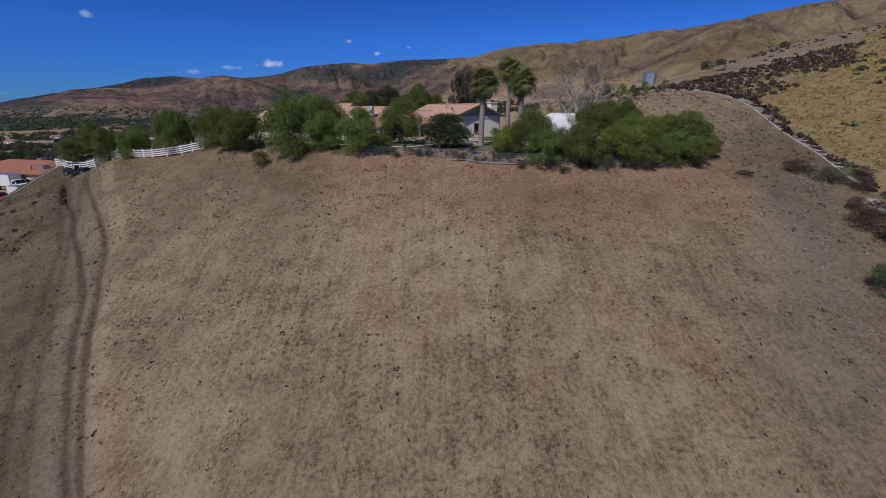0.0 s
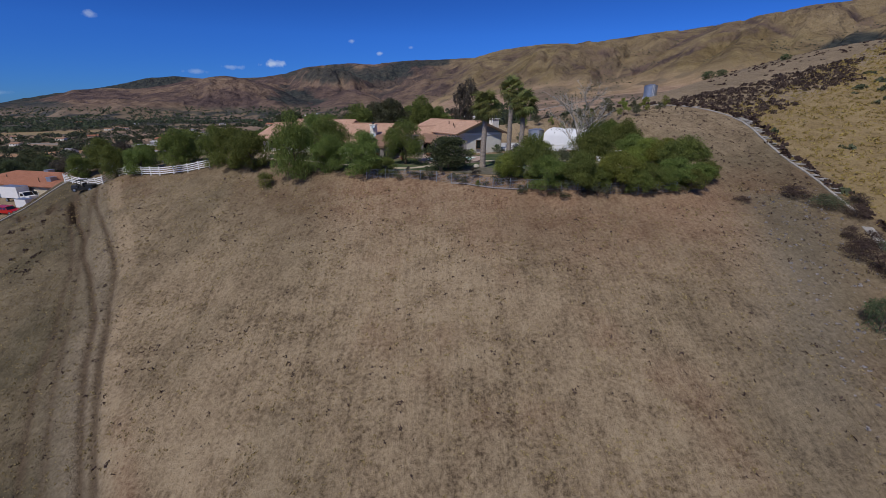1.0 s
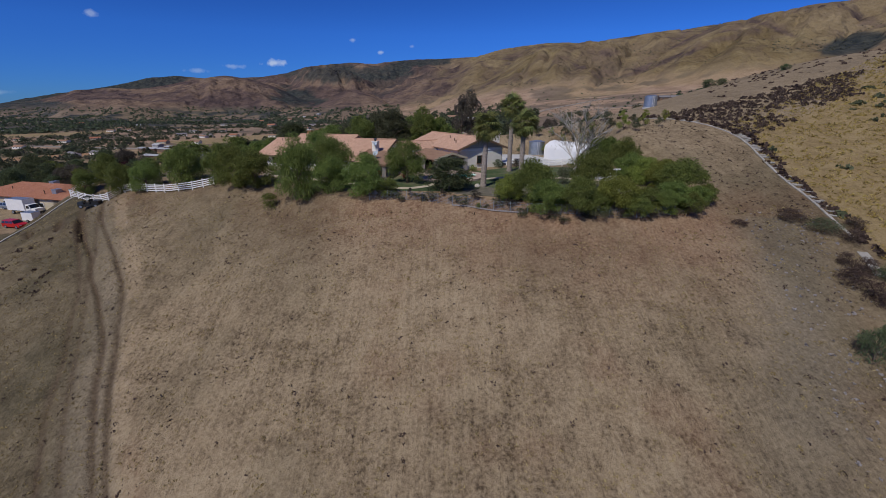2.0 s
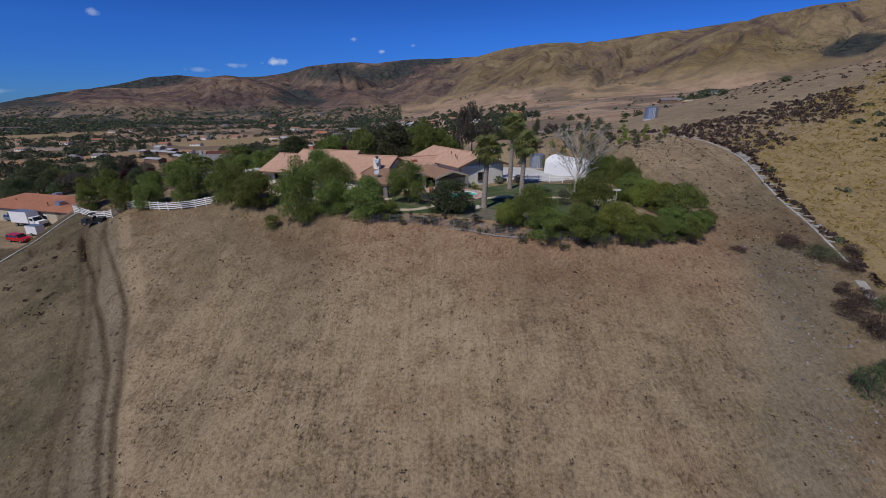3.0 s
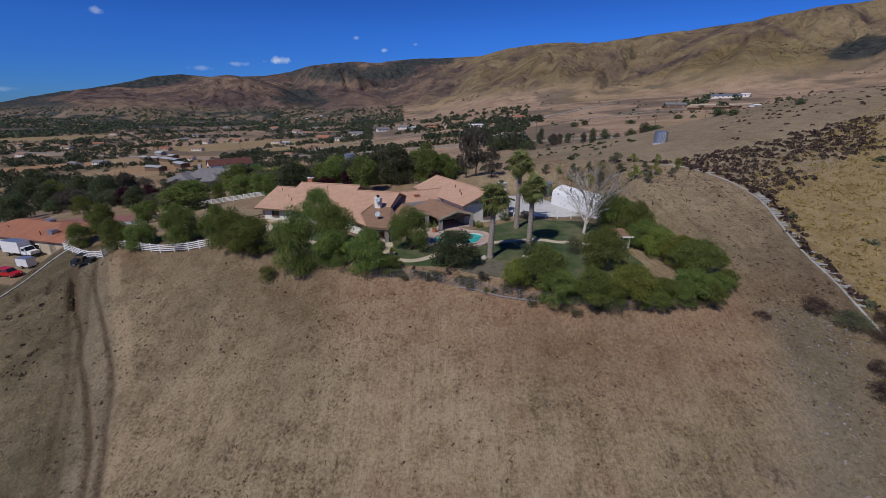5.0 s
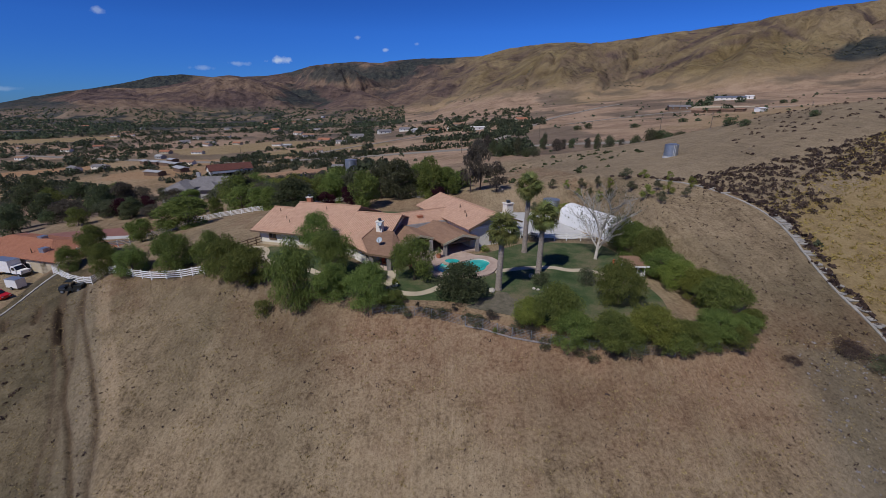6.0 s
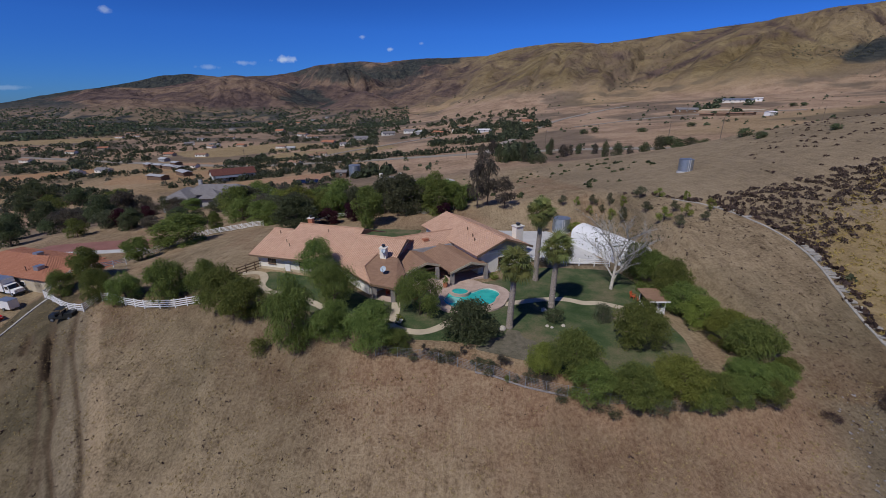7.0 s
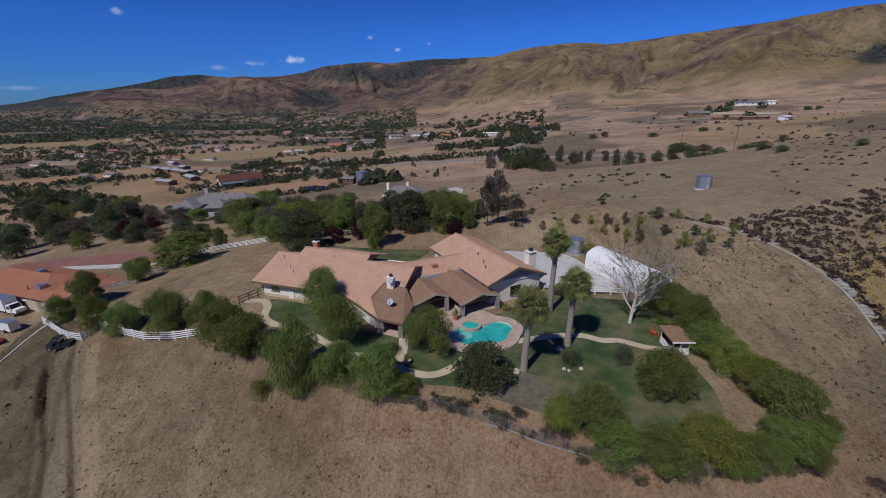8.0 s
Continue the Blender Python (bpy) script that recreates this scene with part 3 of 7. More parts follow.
# ---- building helpers ----
class Shape:
    """Gathers corners and faces of one mesh, with UV where a face has them."""

    def __init__(self):
        self.v, self.f, self.uv = [], [], {}

    def add(self, verts, faces):
        o = len(self.v)
        self.v += [tuple(p) for p in verts]
        self.f += [tuple(o + i for i in f) for f in faces]
        return self

    def box(self, x, y, z, sx, sy, sz, turn=0.0, top=1.0):
        """A box standing on (x, y, z); top tapers its upper face."""
        c, s = math.cos(radians(turn)), math.sin(radians(turn))
        p = []
        for k, w in ((0, 1.0), (1, top)):
            for i, j in ((-1, -1), (1, -1), (1, 1), (-1, 1)):
                a, b = i * sx / 2 * w, j * sy / 2 * w
                p.append((x + a * c - b * s, y + a * s + b * c, z + k * sz))
        return self.add(p, [(3, 2, 1, 0), (4, 5, 6, 7), (0, 1, 5, 4), (1, 2, 6, 5), (2, 3, 7, 6), (3, 0, 4, 7)])

    def beam(self, a, b, w, h):
        """A square bar between two points."""
        a, b = Vector(a), Vector(b)
        d = (b - a).normalized()
        side = d.cross(Vector((0, 0, 1)))
        side = side.normalized() if side.length > 1e-3 else Vector((1, 0, 0))
        up = side.cross(d)
        p = [e + side * (i * w / 2) + up * (j * h / 2) for e in (a, b) for i, j in ((-1, -1), (1, -1), (1, 1), (-1, 1))]
        return self.add(p, [(3, 2, 1, 0), (4, 5, 6, 7), (0, 1, 5, 4), (1, 2, 6, 5), (2, 3, 7, 6), (3, 0, 4, 7)])

    def tube(self, pts, radii, sides=8, caps=True):
        rings = []
        for k, p in enumerate(pts):
            p = Vector(p)
            d = (Vector(pts[min(k + 1, len(pts) - 1)]) - Vector(pts[max(k - 1, 0)])).normalized()
            a = d.cross(Vector((0, 1, 0.01)) if abs(d.y) < 0.9 else Vector((1, 0, 0))).normalized()
            b = d.cross(a)
            rings.append([p + (a * math.cos(t) + b * math.sin(t)) * radii[k] for t in np.linspace(0, 2 * math.pi, sides, endpoint=False)])
        f = [(k * sides + i, k * sides + (i + 1) % sides, (k + 1) * sides + (i + 1) % sides, (k + 1) * sides + i) for k in range(len(pts) - 1) for i in range(sides)]
        if caps:
            f += [tuple(range(sides))[::-1], tuple((len(pts) - 1) * sides + i for i in range(sides))]
        return self.add([q for r in rings for q in r], f)

    def slab(self, corners, thick):
        """A flat plate: corners of its top face, counter-clockwise from above; its UV runs along the first edge in metres."""
        p = [Vector(c) for c in corners]
        n = (p[1] - p[0]).cross(p[2] - p[0]).normalized()
        if n.z < 0:
            p.reverse()
            n = -n
        e = p[1] - p[0]
        low = min(range(len(p)), key=lambda i: p[i].z + p[(i + 1) % len(p)].z)
        e = (p[(low + 1) % len(p)] - p[low]).normalized()
        g = n.cross(e)
        k = len(p)
        o = len(self.v)
        self.add(p + [q - n * thick for q in p], [tuple(range(k)), tuple(range(2 * k - 1, k - 1, -1))] + [(i, i + k, (i + 1) % k + k, (i + 1) % k) for i in range(k)])
        for i in range(k):
            self.uv[o + i] = ((p[i] - p[low]).dot(e), (p[i] - p[low]).dot(g))
            self.uv[o + k + i] = self.uv[o + i]
        return self

    def mesh(self, name, mat, smooth=False):
        me = bpy.data.meshes.new(name)
        me.from_pydata(self.v, [], self.f)
        if self.uv:
            lay = me.uv_layers.new(name="UVMap")
            for lp in me.loops:
                lay.data[lp.index].uv = self.uv.get(lp.vertex_index, (0, 0))
        me.materials.append(mat)
        if smooth:
            me.polygons.foreach_set("use_smooth", [True] * len(me.polygons))
        me.update()
        return me


def part(name, shape, mat, parent=None, label="", smooth=False):
    me = shape if isinstance(shape, bpy.types.Mesh) else shape.mesh(name, mat, smooth)
    ob = new(name, me)
    ob.parent = parent
    if label:
        tagged(ob, label)
    return ob


def thing(name, x, y, z, turn, label, category, group="", kind=""):
    ob = new(name)
    ob.matrix_basis = pose(x, y, z, 0, 0, turn)
    return tagged(ob, label, category, group, kind)


def gz(x, y):
    return float(H(np.array([x]), np.array([y]))[0])


def quads_mesh(name, v, quad_count, mat, tri=False):
    """A mesh of loose quads (or triangles) from an array of corners."""
    k = 3 if tri else 4
    me = bpy.data.meshes.new(name)
    me.vertices.add(len(v))
    me.vertices.foreach_set("co", v.astype(np.float32).ravel())
    me.loops.add(quad_count * k)
    me.loops.foreach_set("vertex_index", np.arange(quad_count * k, dtype=np.int32))
    me.polygons.add(quad_count)
    me.polygons.foreach_set("loop_start", np.arange(0, quad_count * k, k, dtype=np.int32))
    me.update(calc_edges=True)
    me.materials.append(mat)
    return me


# ---- the ground: one sheet to the horizon ----
def build_ground():
    cx, cy = 0.0, 20.0
    front = np.radians(np.concatenate([np.linspace(-105, -72, 44)[:-1], np.linspace(-72, 53, 650), np.linspace(53, 105, 56)[1:]]))
    back = np.radians(np.linspace(105, 255, 50))[1:-1]
    ang = np.concatenate([front, back])
    rad = 1.5 * 1.0128 ** np.arange(0, 634)
    rad = np.concatenate([rad[rad < 700], 700 * 1.0075 ** np.arange(0, 255)])
    rad = rad[rad < 4700]
    A, R = np.meshgrid(ang, rad)
    x, y = cx + R * np.sin(A), cy + R * np.cos(A)
    z = H(x, y)
    # the pool's basin
    z = np.where(pool_zone(x, y, 0.45), PAD - 2.2, z)
    nr, na = x.shape
    idx = np.arange(nr * na).reshape(nr, na)
    nxt = np.roll(idx, -1, axis=1)
    q = np.stack([idx[:-1], idx[1:], nxt[1:], nxt[:-1]], -1).reshape(-1, 4)
    v = np.stack([x, y, z], -1).reshape(-1, 3)
    v = np.vstack([v, [[cx, cy, gz(cx, cy)]]])
    me = bpy.data.meshes.new("ground")
    me.vertices.add(len(v))
    me.vertices.foreach_set("co", v.astype(np.float32).ravel())
    tri = np.stack([nxt[0], np.full(na, len(v) - 1), idx[0]], -1)
    loops = np.concatenate([q.ravel(), tri.ravel()])
    starts = np.concatenate([np.arange(0, len(q) * 4, 4), len(q) * 4 + np.arange(0, na * 3, 3)])
    me.loops.add(len(loops))
    me.loops.foreach_set("vertex_index", loops.astype(np.int32))
    me.polygons.add(len(starts))
    me.polygons.foreach_set("loop_start", starts.astype(np.int32))
    me.update(calc_edges=True)
    me.polygons.foreach_set("use_smooth", np.ones(len(starts), dtype=bool))
    X, Y, Z = v[:, 0], v[:, 1], v[:, 2]
    r, az = np.hypot(X, Y), np.degrees(np.arctan2(X, Y))
    big, mid = fbm(X / 300, Y / 300, 4, 60), fbm(X / 45, Y / 45, 4, 70)
    near = 1 - sstep(110, 170, np.hypot(X - 5, Y - 70))
    m = {}
    kerb = np.interp(Y, KERB_Y, KERB_X)
    hillside = sstep(0, 2.5, X - kerb) * near
    brush = sstep(0.42, 0.5, 0.5 + (Y - (0.55 * X + 46)) / 40 + (mid - 0.5) * 0.5)
    far = sstep(120, 190, np.hypot(X - 5, Y - 70))
    up = Z - valley(X, Y)
    bed = mountains(X, Y, True)[1]
    sight = (Z - 31) / np.maximum(r, 1)
    zone = {"scrub": 0.0, "green": 0.0}
    ragged = 1.5 * (fbm(X / 130, Y / 130, 4, 35) - 0.5) + 0.9 * (fbm(X / 38, Y / 38, 3, 36) - 0.5)
    for za, zs, ha, hs, tilt, kind in DARK_ZONES:
        q = np.hypot((az - za) / ha, (sight - zs - tilt * (az - za) / ha) / hs)
        zone[kind] = np.maximum(zone[kind], sstep(1.2, 0.8, q + 0.8 * ragged))
    rise = far * sstep(8, 50, up)
    hill_gold = far * sstep(8, 70, up) * sstep(-8, 3, az + 10 * (big - 0.5))
    m["gold"] = np.clip(hillside * (1 - brush) * (0.8 + 0.4 * (mid - 0.5)) + hill_gold * (0.55 + 0.9 * (big - 0.3)) + far * sstep(0.55, 0.7, big) * 0.45, 0, 1)
    west = rise * (1 - sstep(-6, 3, az + 8 * (big - 0.5)))
    streak = fbm(np.radians(az) * 1900 / 90 - 0.3 * r / 90, r / 210, 4, 97)
    gorge = sstep(0.42, 0.54, bed + 0.35 * (fbm(X / 70, Y / 70, 3, 98) - 0.5))
    patch = sstep(0.47, 0.56, fbm(X / 190 + 7, Y / 190, 4, 93) + 0.2 * (fbm(X / 40, Y / 40, 3, 94) - 0.5))
    speck = sstep(0.53, 0.63, fbm(X / 34, Y / 34, 3, 95))
    m["scrub"] = np.clip(west * (0.26 + 0.4 * gorge + 0.55 * patch + 0.2 * speck) + rise * (1 - west) * (0.3 * gorge + 0.35 * sstep(0.57, 0.64, streak) + 0.3 * patch * speck + 0.2 * speck) + rise * zone["scrub"] * (0.5 + 0.4 * gorge), 0, 0.92)
    m["brown"] = west * 0.85
    flat = far * (1 - sstep(10, 40, up))
    # growth by zone and gully; the farthest range takes the haze-blue tint by distance
    m["green"] = np.clip(rise * zone["green"] * (0.85 + 0.15 * gorge) + far * sstep(3300, 3700, r) * (1 - sstep(-34, -26, az)) * 0.75 + west * sstep(2300, 2800, r) * 0.4 * gorge + flat * sstep(0.5, 0.62, fbm(X / 70, Y / 70, 4, 44)) * 0.5 + flat * sstep(450, 1100, r) * sstep(-4, -14, az) * (0.25 + 0.45 * mid), 0, 0.95)
    m["far"] = rise
    m["clay"] = np.clip(in_fields(X, Y, ["red"]) + 0.55 * in_fields(X, Y, ["bare"]), 0, 1)
    m["plain"] = flat * (0.75 + 0.5 * (mid - 0.5)) * (1 - in_fields(X, Y, ["gold", "red"]))
    m["gold"] = np.clip(m["gold"] + 0.55 * in_fields(X, Y, ["gold"]), 0, 1)
    m["green"] = m["green"] * (1 - in_fields(X, Y, ["gold", "red", "bare"]))
    edge = Y - np.interp(X, EDGE_X, EDGE_Y)
    m["red"] = np.clip((sstep(-14, -1, edge) * (1 - sstep(0, 6, edge)) * sstep(0.35, 0.6, mid) + sstep(0.55, 0.7, fbm(X / 13, Y / 13, 4, 21)) * 0.6) * near * (1 - hillside), 0, 1)
    tx = np.interp(Y, TRACK_Y, TRACK_X)
    tr = X - tx
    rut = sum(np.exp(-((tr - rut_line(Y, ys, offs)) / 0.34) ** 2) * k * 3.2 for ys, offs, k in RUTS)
    lane = near * (Y < 73) * (Y > 5)
    bank = sstep(1.5, -4.0, X - tx) * near * (Y < 76)
    m["track"] = np.clip(lane * 0.95 * np.exp(-(np.abs(tr) / 3.0) ** 4) * (0.7 + 0.6 * (mid - 0.3)) + hillside * brush * 0.35, 0, 1)
    # where ruts and cracks take the dark soil and painted shadow
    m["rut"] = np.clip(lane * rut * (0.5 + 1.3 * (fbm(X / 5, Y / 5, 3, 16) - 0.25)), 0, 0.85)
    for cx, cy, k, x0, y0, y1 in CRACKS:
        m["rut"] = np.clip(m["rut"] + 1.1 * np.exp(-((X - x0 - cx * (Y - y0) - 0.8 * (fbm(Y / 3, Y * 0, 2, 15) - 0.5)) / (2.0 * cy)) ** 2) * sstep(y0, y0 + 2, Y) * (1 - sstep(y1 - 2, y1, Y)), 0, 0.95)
    gx = 40 - 0.55 * (48 - Y)
    m["track"] = np.clip(m["track"] + near * 0.8 * np.exp(-((X - gx) / 4.5) ** 2) * sstep(12, 30, Y) * (Y < 49) * sstep(0.35, 0.6, mid), 0, 1)
    # darker band over the upper left slope, mixed in through the weed colour
    upper = sstep(-24, -5, edge) * (1 - sstep(-18, -8, X + 8 * (mid - 0.5))) * sstep(-62, -50, X) * (1 - sstep(1, 5, edge)) * near
    # weed cover; on the bank its strength also paints in shade and lens falloff
    m["weed"] = np.clip(0.62 * upper * (0.6 + 0.8 * (mid - 0.3)) + bank * (0.72 + 0.4 * sstep(0.35, 0.65, mid)) + near * (1 - hillside) * 0.22 * sstep(0.54, 0.68, fbm(X / 11 + 9, Y / 11, 4, 27)), 0, 0.95)
    m["weed"] = np.clip(m["weed"] + near * (1 - hillside) * sstep(31, 36, X) * (0.10 + 0.35 * sstep(0.4, 0.6, mid)) * (1 - sstep(112, 125, Y)), 0, 0.95)
    m["red"] = np.clip(m["red"] + lane * 0.9 * np.exp(-((tr - 4.6) / 1.1) ** 2) * sstep(0.3, 0.6, mid), 0, 1)
    m["straw"] = np.clip(1.2 * lane * np.exp(-((tr - 4.1) / 0.8) ** 2) * sstep(0.3, 0.5, mid) + near * (1 - hillside) * (0.6 + 0.9 * (fbm(X / 9, Y / 22, 3, 81) - 0.5)), 0, 1)
    m["pale"] = np.clip(lane * np.exp(-((tr - 3.9 - 0.8 * (fbm(Y / 5, Y * 0, 3, 17) - 0.5)) / 0.8) ** 2) * sstep(20, 40, Y) * 1.6 * sstep(0.42, 0.62, fbm(X / 3, Y / 3, 3, 18)), 0, 0.4)
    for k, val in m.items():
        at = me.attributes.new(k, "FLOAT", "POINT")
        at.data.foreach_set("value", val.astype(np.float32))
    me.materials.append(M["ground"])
    return tagged(new("ground", me), "dry brown graded hillside and golden hills", "ground", kind="structure")


POOL = [(-0.8, 66.6, 2.2), (1.9, 67.3, 2.3), (3.2, 69.0, 1.75), (-1.7, 68.2, 0.9)]


def pool_zone(x, y, grow=0.0):
    z = np.zeros(np.shape(x), bool)
    for px, py, pr in POOL:
        z |= np.hypot(x - px, y - py) < pr + grow
    return z


build_ground()


# ---- the house ----
HO, HT = Vector((-33.9, 78.1, 0)), -14.44
HU = Vector((math.cos(radians(HT)), math.sin(radians(HT)), 0))
HV = Vector((-HU.y, HU.x, 0))
GO, GT = Vector((1.87, 75.2, 0)), 30.0
GU = Vector((math.cos(radians(GT)), math.sin(radians(GT)), 0))
GV = Vector((-GU.y, GU.x, 0))
SLOPE, FLOOR = 0.345, 2.25


def hw(u, v, z):
    return HO + HU * u + HV * v + Vector((0, 0, z))


def gw(u, v, z):
    return GO + GU * u + GV * v + Vector((0, 0, z))


def roof_z(v):
    return 4.9 + SLOPE * (v + 0.8)


house = thing("ranch_house", 0, 0, 0, 0, "single-storey white stucco ranch house with salmon tile roofs", "house")


def wall_prism(name, pts, z0, z1, mat, label=""):
    """A hollow run of walls 0.25 m thick round the corners given."""
    s = Shape()
    k = len(pts)
    mid = sum((Vector(p) for p in pts), Vector()) / k
    for i in range(k):
        a, b = Vector(pts[i]), Vector(pts[(i + 1) % k])
        a.z = b.z = 0
        side = (b - a).cross(Vector((0, 0, 1))).normalized() * 0.25
        if side.dot(mid - a) < 0:
            side = -side
        p = [a, b, b + side, a + side]
        s.add([(q.x, q.y, z) for z in (z0, z1) for q in p], [(3, 2, 1, 0), (4, 5, 6, 7), (0, 1, 5, 4), (1, 2, 6, 5), (2, 3, 7, 6), (3, 0, 4, 7)])
    return part(name, s, mat, house, label)


def plate(name, corners, mat, thick=0.16, parent=None, label=""):
    return part(name, Shape().slab(corners, thick), mat, parent or house, label)


def window(place, turn, w, h, parent, frame_mat, arched=False):
    """A window of frame, sill and pane, set proud of the wall that faces along -y of its turn."""
    p = new("window")
    p.parent = parent
    p.matrix_basis = Matrix.Translation(place) @ pose(0, 0, 0, 0, 0, turn)
    s = Shape()
    for x in (-w / 2, w / 2, 0):
        s.box(x, 0, 0, 0.08, 0.1, h)
    for z in (0, h - 0.08):
        s.box(0, 0, z, w, 0.1, 0.08)
    part("frame", s, frame_mat, p)
    part("pane", Shape().box(0, 0.0, 0.05, w - 0.1, 0.03, h - 0.1), M["glass"], p)
    part("sill", Shape().box(0, -0.05, -0.08, w + 0.2, 0.2, 0.08), frame_mat, p)
    return p


# left wing walls with their gable ends
wing = [hw(0, 0, 0), hw(23.2, 0, 0), hw(23.2, 14, 0), hw(0, 14, 0)]
wall_prism("wall", wing, FLOOR - 0.3, 5.0, M["stucco"])
for u in (0.1, 23.1):
    plate("gable_wall", [hw(u, 0, 5.0), hw(u, 14, 5.0), hw(u, 6.3, roof_z(6.2) - 0.2)], M["stucco"], 0.2)
for u, v in ((3.2, 8.15), (15.2, 8.15)):
    plate("gable_wall", [hw(u, v - 2.2, roof_z(v - 2.2) - 0.05), hw(u, v + 4, roof_z(v - 4) - 0.05), hw(u, v, roof_z(v) - 0.16)], M["fascia"], 0.2)
part("plinth", Shape().add([tuple(hw(*c)) for c in ((-0.06, -0.06, FLOOR - 0.4), (15, -0.06, FLOOR - 0.4), (15, -0.06, FLOOR + 0.45), (-0.06, -0.06, FLOOR + 0.45), (-0.06, 0.1, FLOOR - 0.4), (15, 0.1, FLOOR - 0.4), (15, 0.1, FLOOR + 0.45), (-0.06, 0.1, FLOOR + 0.45))], [(0, 1, 2, 3), (5, 4, 7, 6), (3, 2, 6, 7), (4, 0, 3, 7), (1, 5, 6, 2)]), M["path"], house, "cream painted wall base")

# left wing roofs: three ridge heights on one slope
for u0, u1, v in ((-1.05, 3.0, 6.25), (3.0, 15.4, 8.15), (15.4, 23.75, 6.5)):
    z = roof_z(v)
    plate("roof", [hw(u0, -0.9, roof_z(-0.9)), hw(u1, -0.9, roof_z(-0.9)), hw(u1, v, z), hw(u0, v, z)], M["tile"])
    plate("roof", [hw(u1, 2 * v + 0.9, roof_z(-0.9)), hw(u0, 2 * v + 0.9, roof_z(-0.9)), hw(u0, v, z), hw(u1, v, z)], M["tile"])
    part("ridge_cap", Shape().tube([hw(u0, v, z + 0.02), hw(u1, v, z + 0.02)], [0.14, 0.14], 8), M["tile"], house)
for u0, u1 in ((-1.05, 15.0), ):
    part("fascia", Shape().beam(hw(u0, -0.93, roof_z(-0.9) - 0.14), hw(u1, -0.93, roof_z(-0.9) - 0.14), 0.06, 0.24), M["fascia"], house)
part("fascia", Shape().beam(hw(-1.08, -0.9, roof_z(-0.9) - 0.14), hw(-1.08, 6.25, roof_z(6.25) - 0.14), 0.06, 0.24), M["fascia"], house)
part("fascia", Shape().beam(hw(23.8, -0.9, roof_z(-0.9) - 0.12), hw(23.8, 6.5, roof_z(6.5) - 0.12), 0.1, 0.34), M["fascia"], house)
window(hw(2.6, -0.05, 3.35), HT, 1.3, 1.15, house, M["fascia"])
window(hw(8.4, -0.05, 3.35), HT, 1.3, 1.15, house, M["fascia"])
window(hw(12.2, -0.05, 3.2), HT, 1.6, 1.3, house, M["fascia"])
part("door", Shape().box(0, 0, 0, 0.9, 0.08, 2.05), M["white"], house).matrix_basis = Matrix.Translation(hw(5.5, -0.08, FLOOR + 0.1)) @ pose(0, 0, 0, 0, 0, HT)
for u, v in ((1.0, 5.0), (3.6, 3.0), (4.8, 2.0), (9.5, 6.5)):
    part("vent_pipe", Shape().tube([hw(u, v, roof_z(v) - 0.05), hw(u, v, roof_z(v) + 0.5)], [0.07, 0.07], 8), M["fascia"], house)

# front porch wing: hipped roof, tiles one side, brown shingle the other
A1, A2, A3, A4 = Vector((-19.7, 73.7, 4.85)), Vector((-13.15, 66.9, 4.6)), Vector((-9.6, 65.6, 4.6)), Vector((-8.75, 71.0, 4.62))
TOP1, TOP2 = Vector((-14.9, 71.4, 5.36)), Vector((-13.6, 75.3, 6.0))
plate("roof", [A1, A2, TOP1, TOP2], M["tile"])
plate("roof", [A2, A3, Vector((-10.2, 74.0, 5.85)), TOP2 + Vector((0.1, 0, 0)), TOP1], M["shingle"], label="brown shingle porch roof")
plate("roof", [A3, A4, Vector((-10.15, 74.0, 5.84))], M["shingle"], label="brown shingle porch roof")
for a, b in ((A1, A2), (A2, A3), (A3, A4)):
    part("fascia", Shape().beam(a - Vector((0, 0, 0.15)), b - Vector((0, 0, 0.15)), 0.08, 0.3), M["fascia"], house)
part("ridge_cap", Shape().tube([A2 + Vector((0, 0, 0.04)), TOP1 + Vector((0, 0, 0.04)), TOP2 + Vector((0, 0, 0.04))], [0.13, 0.13, 0.13], 8), M["tile"], house)
part("wall", Shape().slab([(-18.6, 74.0, 4.75), (-13.6, 68.6, 4.75), (-13.6, 68.6, 2.0), (-18.6, 74.0, 2.0)], 0.25).slab([(-13.6, 68.6, 4.75), (-12.2, 70.4, 4.75), (-12.2, 70.4, 2.0), (-13.6, 68.6, 2.0)], 0.25).slab([(-12.2, 70.4, 4.75), (-9.2, 72.4, 4.75), (-9.2, 72.4, 2.0), (-12.2, 70.4, 2.0)], 0.25), M["stucco"], house)
window(Vector((-15.2, 70.15, 3.0)), -47, 1.5, 1.4, house, M["white"])
window(Vector((-17.2, 72.3, 3.0)), -47, 1.5, 1.4, house, M["white"])


def stone_post(x, y, z1, w=0.55):
    p = part("stone_post", Shape().box(x, y, FLOOR - 0.05, w, w, z1 - FLOOR, 10, 0.92), M["stone"], house, "grey stacked stone post")
    for k in range(9):
        z = FLOOR + 0.02 + k * (z1 - FLOOR - 0.1) / 9
        part("stone", STONE_MESH, None, p).matrix_basis = pose(x, y, z, 0, 0, 10 + (k % 2) * 4) @ Matrix.Diagonal((w * (1.1 - 0.008 * k), w * (1.12 - 0.012 * k), (z1 - FLOOR) / 9.6, 1))


STONE_MESH = Shape().box(0, 0, 0, 1, 1, 0.86).mesh("stone", M["stone"])
for x, y in ((-12.75, 67.3), (-10.0, 66.2), (-9.2, 70.6), (-4.2, 73.6), (-1.9, 71.9), (3.3, 75.0)):
    stone_post(x, y, 4.55)
part("porch_floor", Shape().slab([(-13.4, 67.2, 2.34), (-9.7, 65.8, 2.34), (-8.9, 71.2, 2.34), (-12.6, 72.0, 2.34)], 0.2), M["deck"], house)

# two gabled patio roofs of brown shingle
BACK = GV


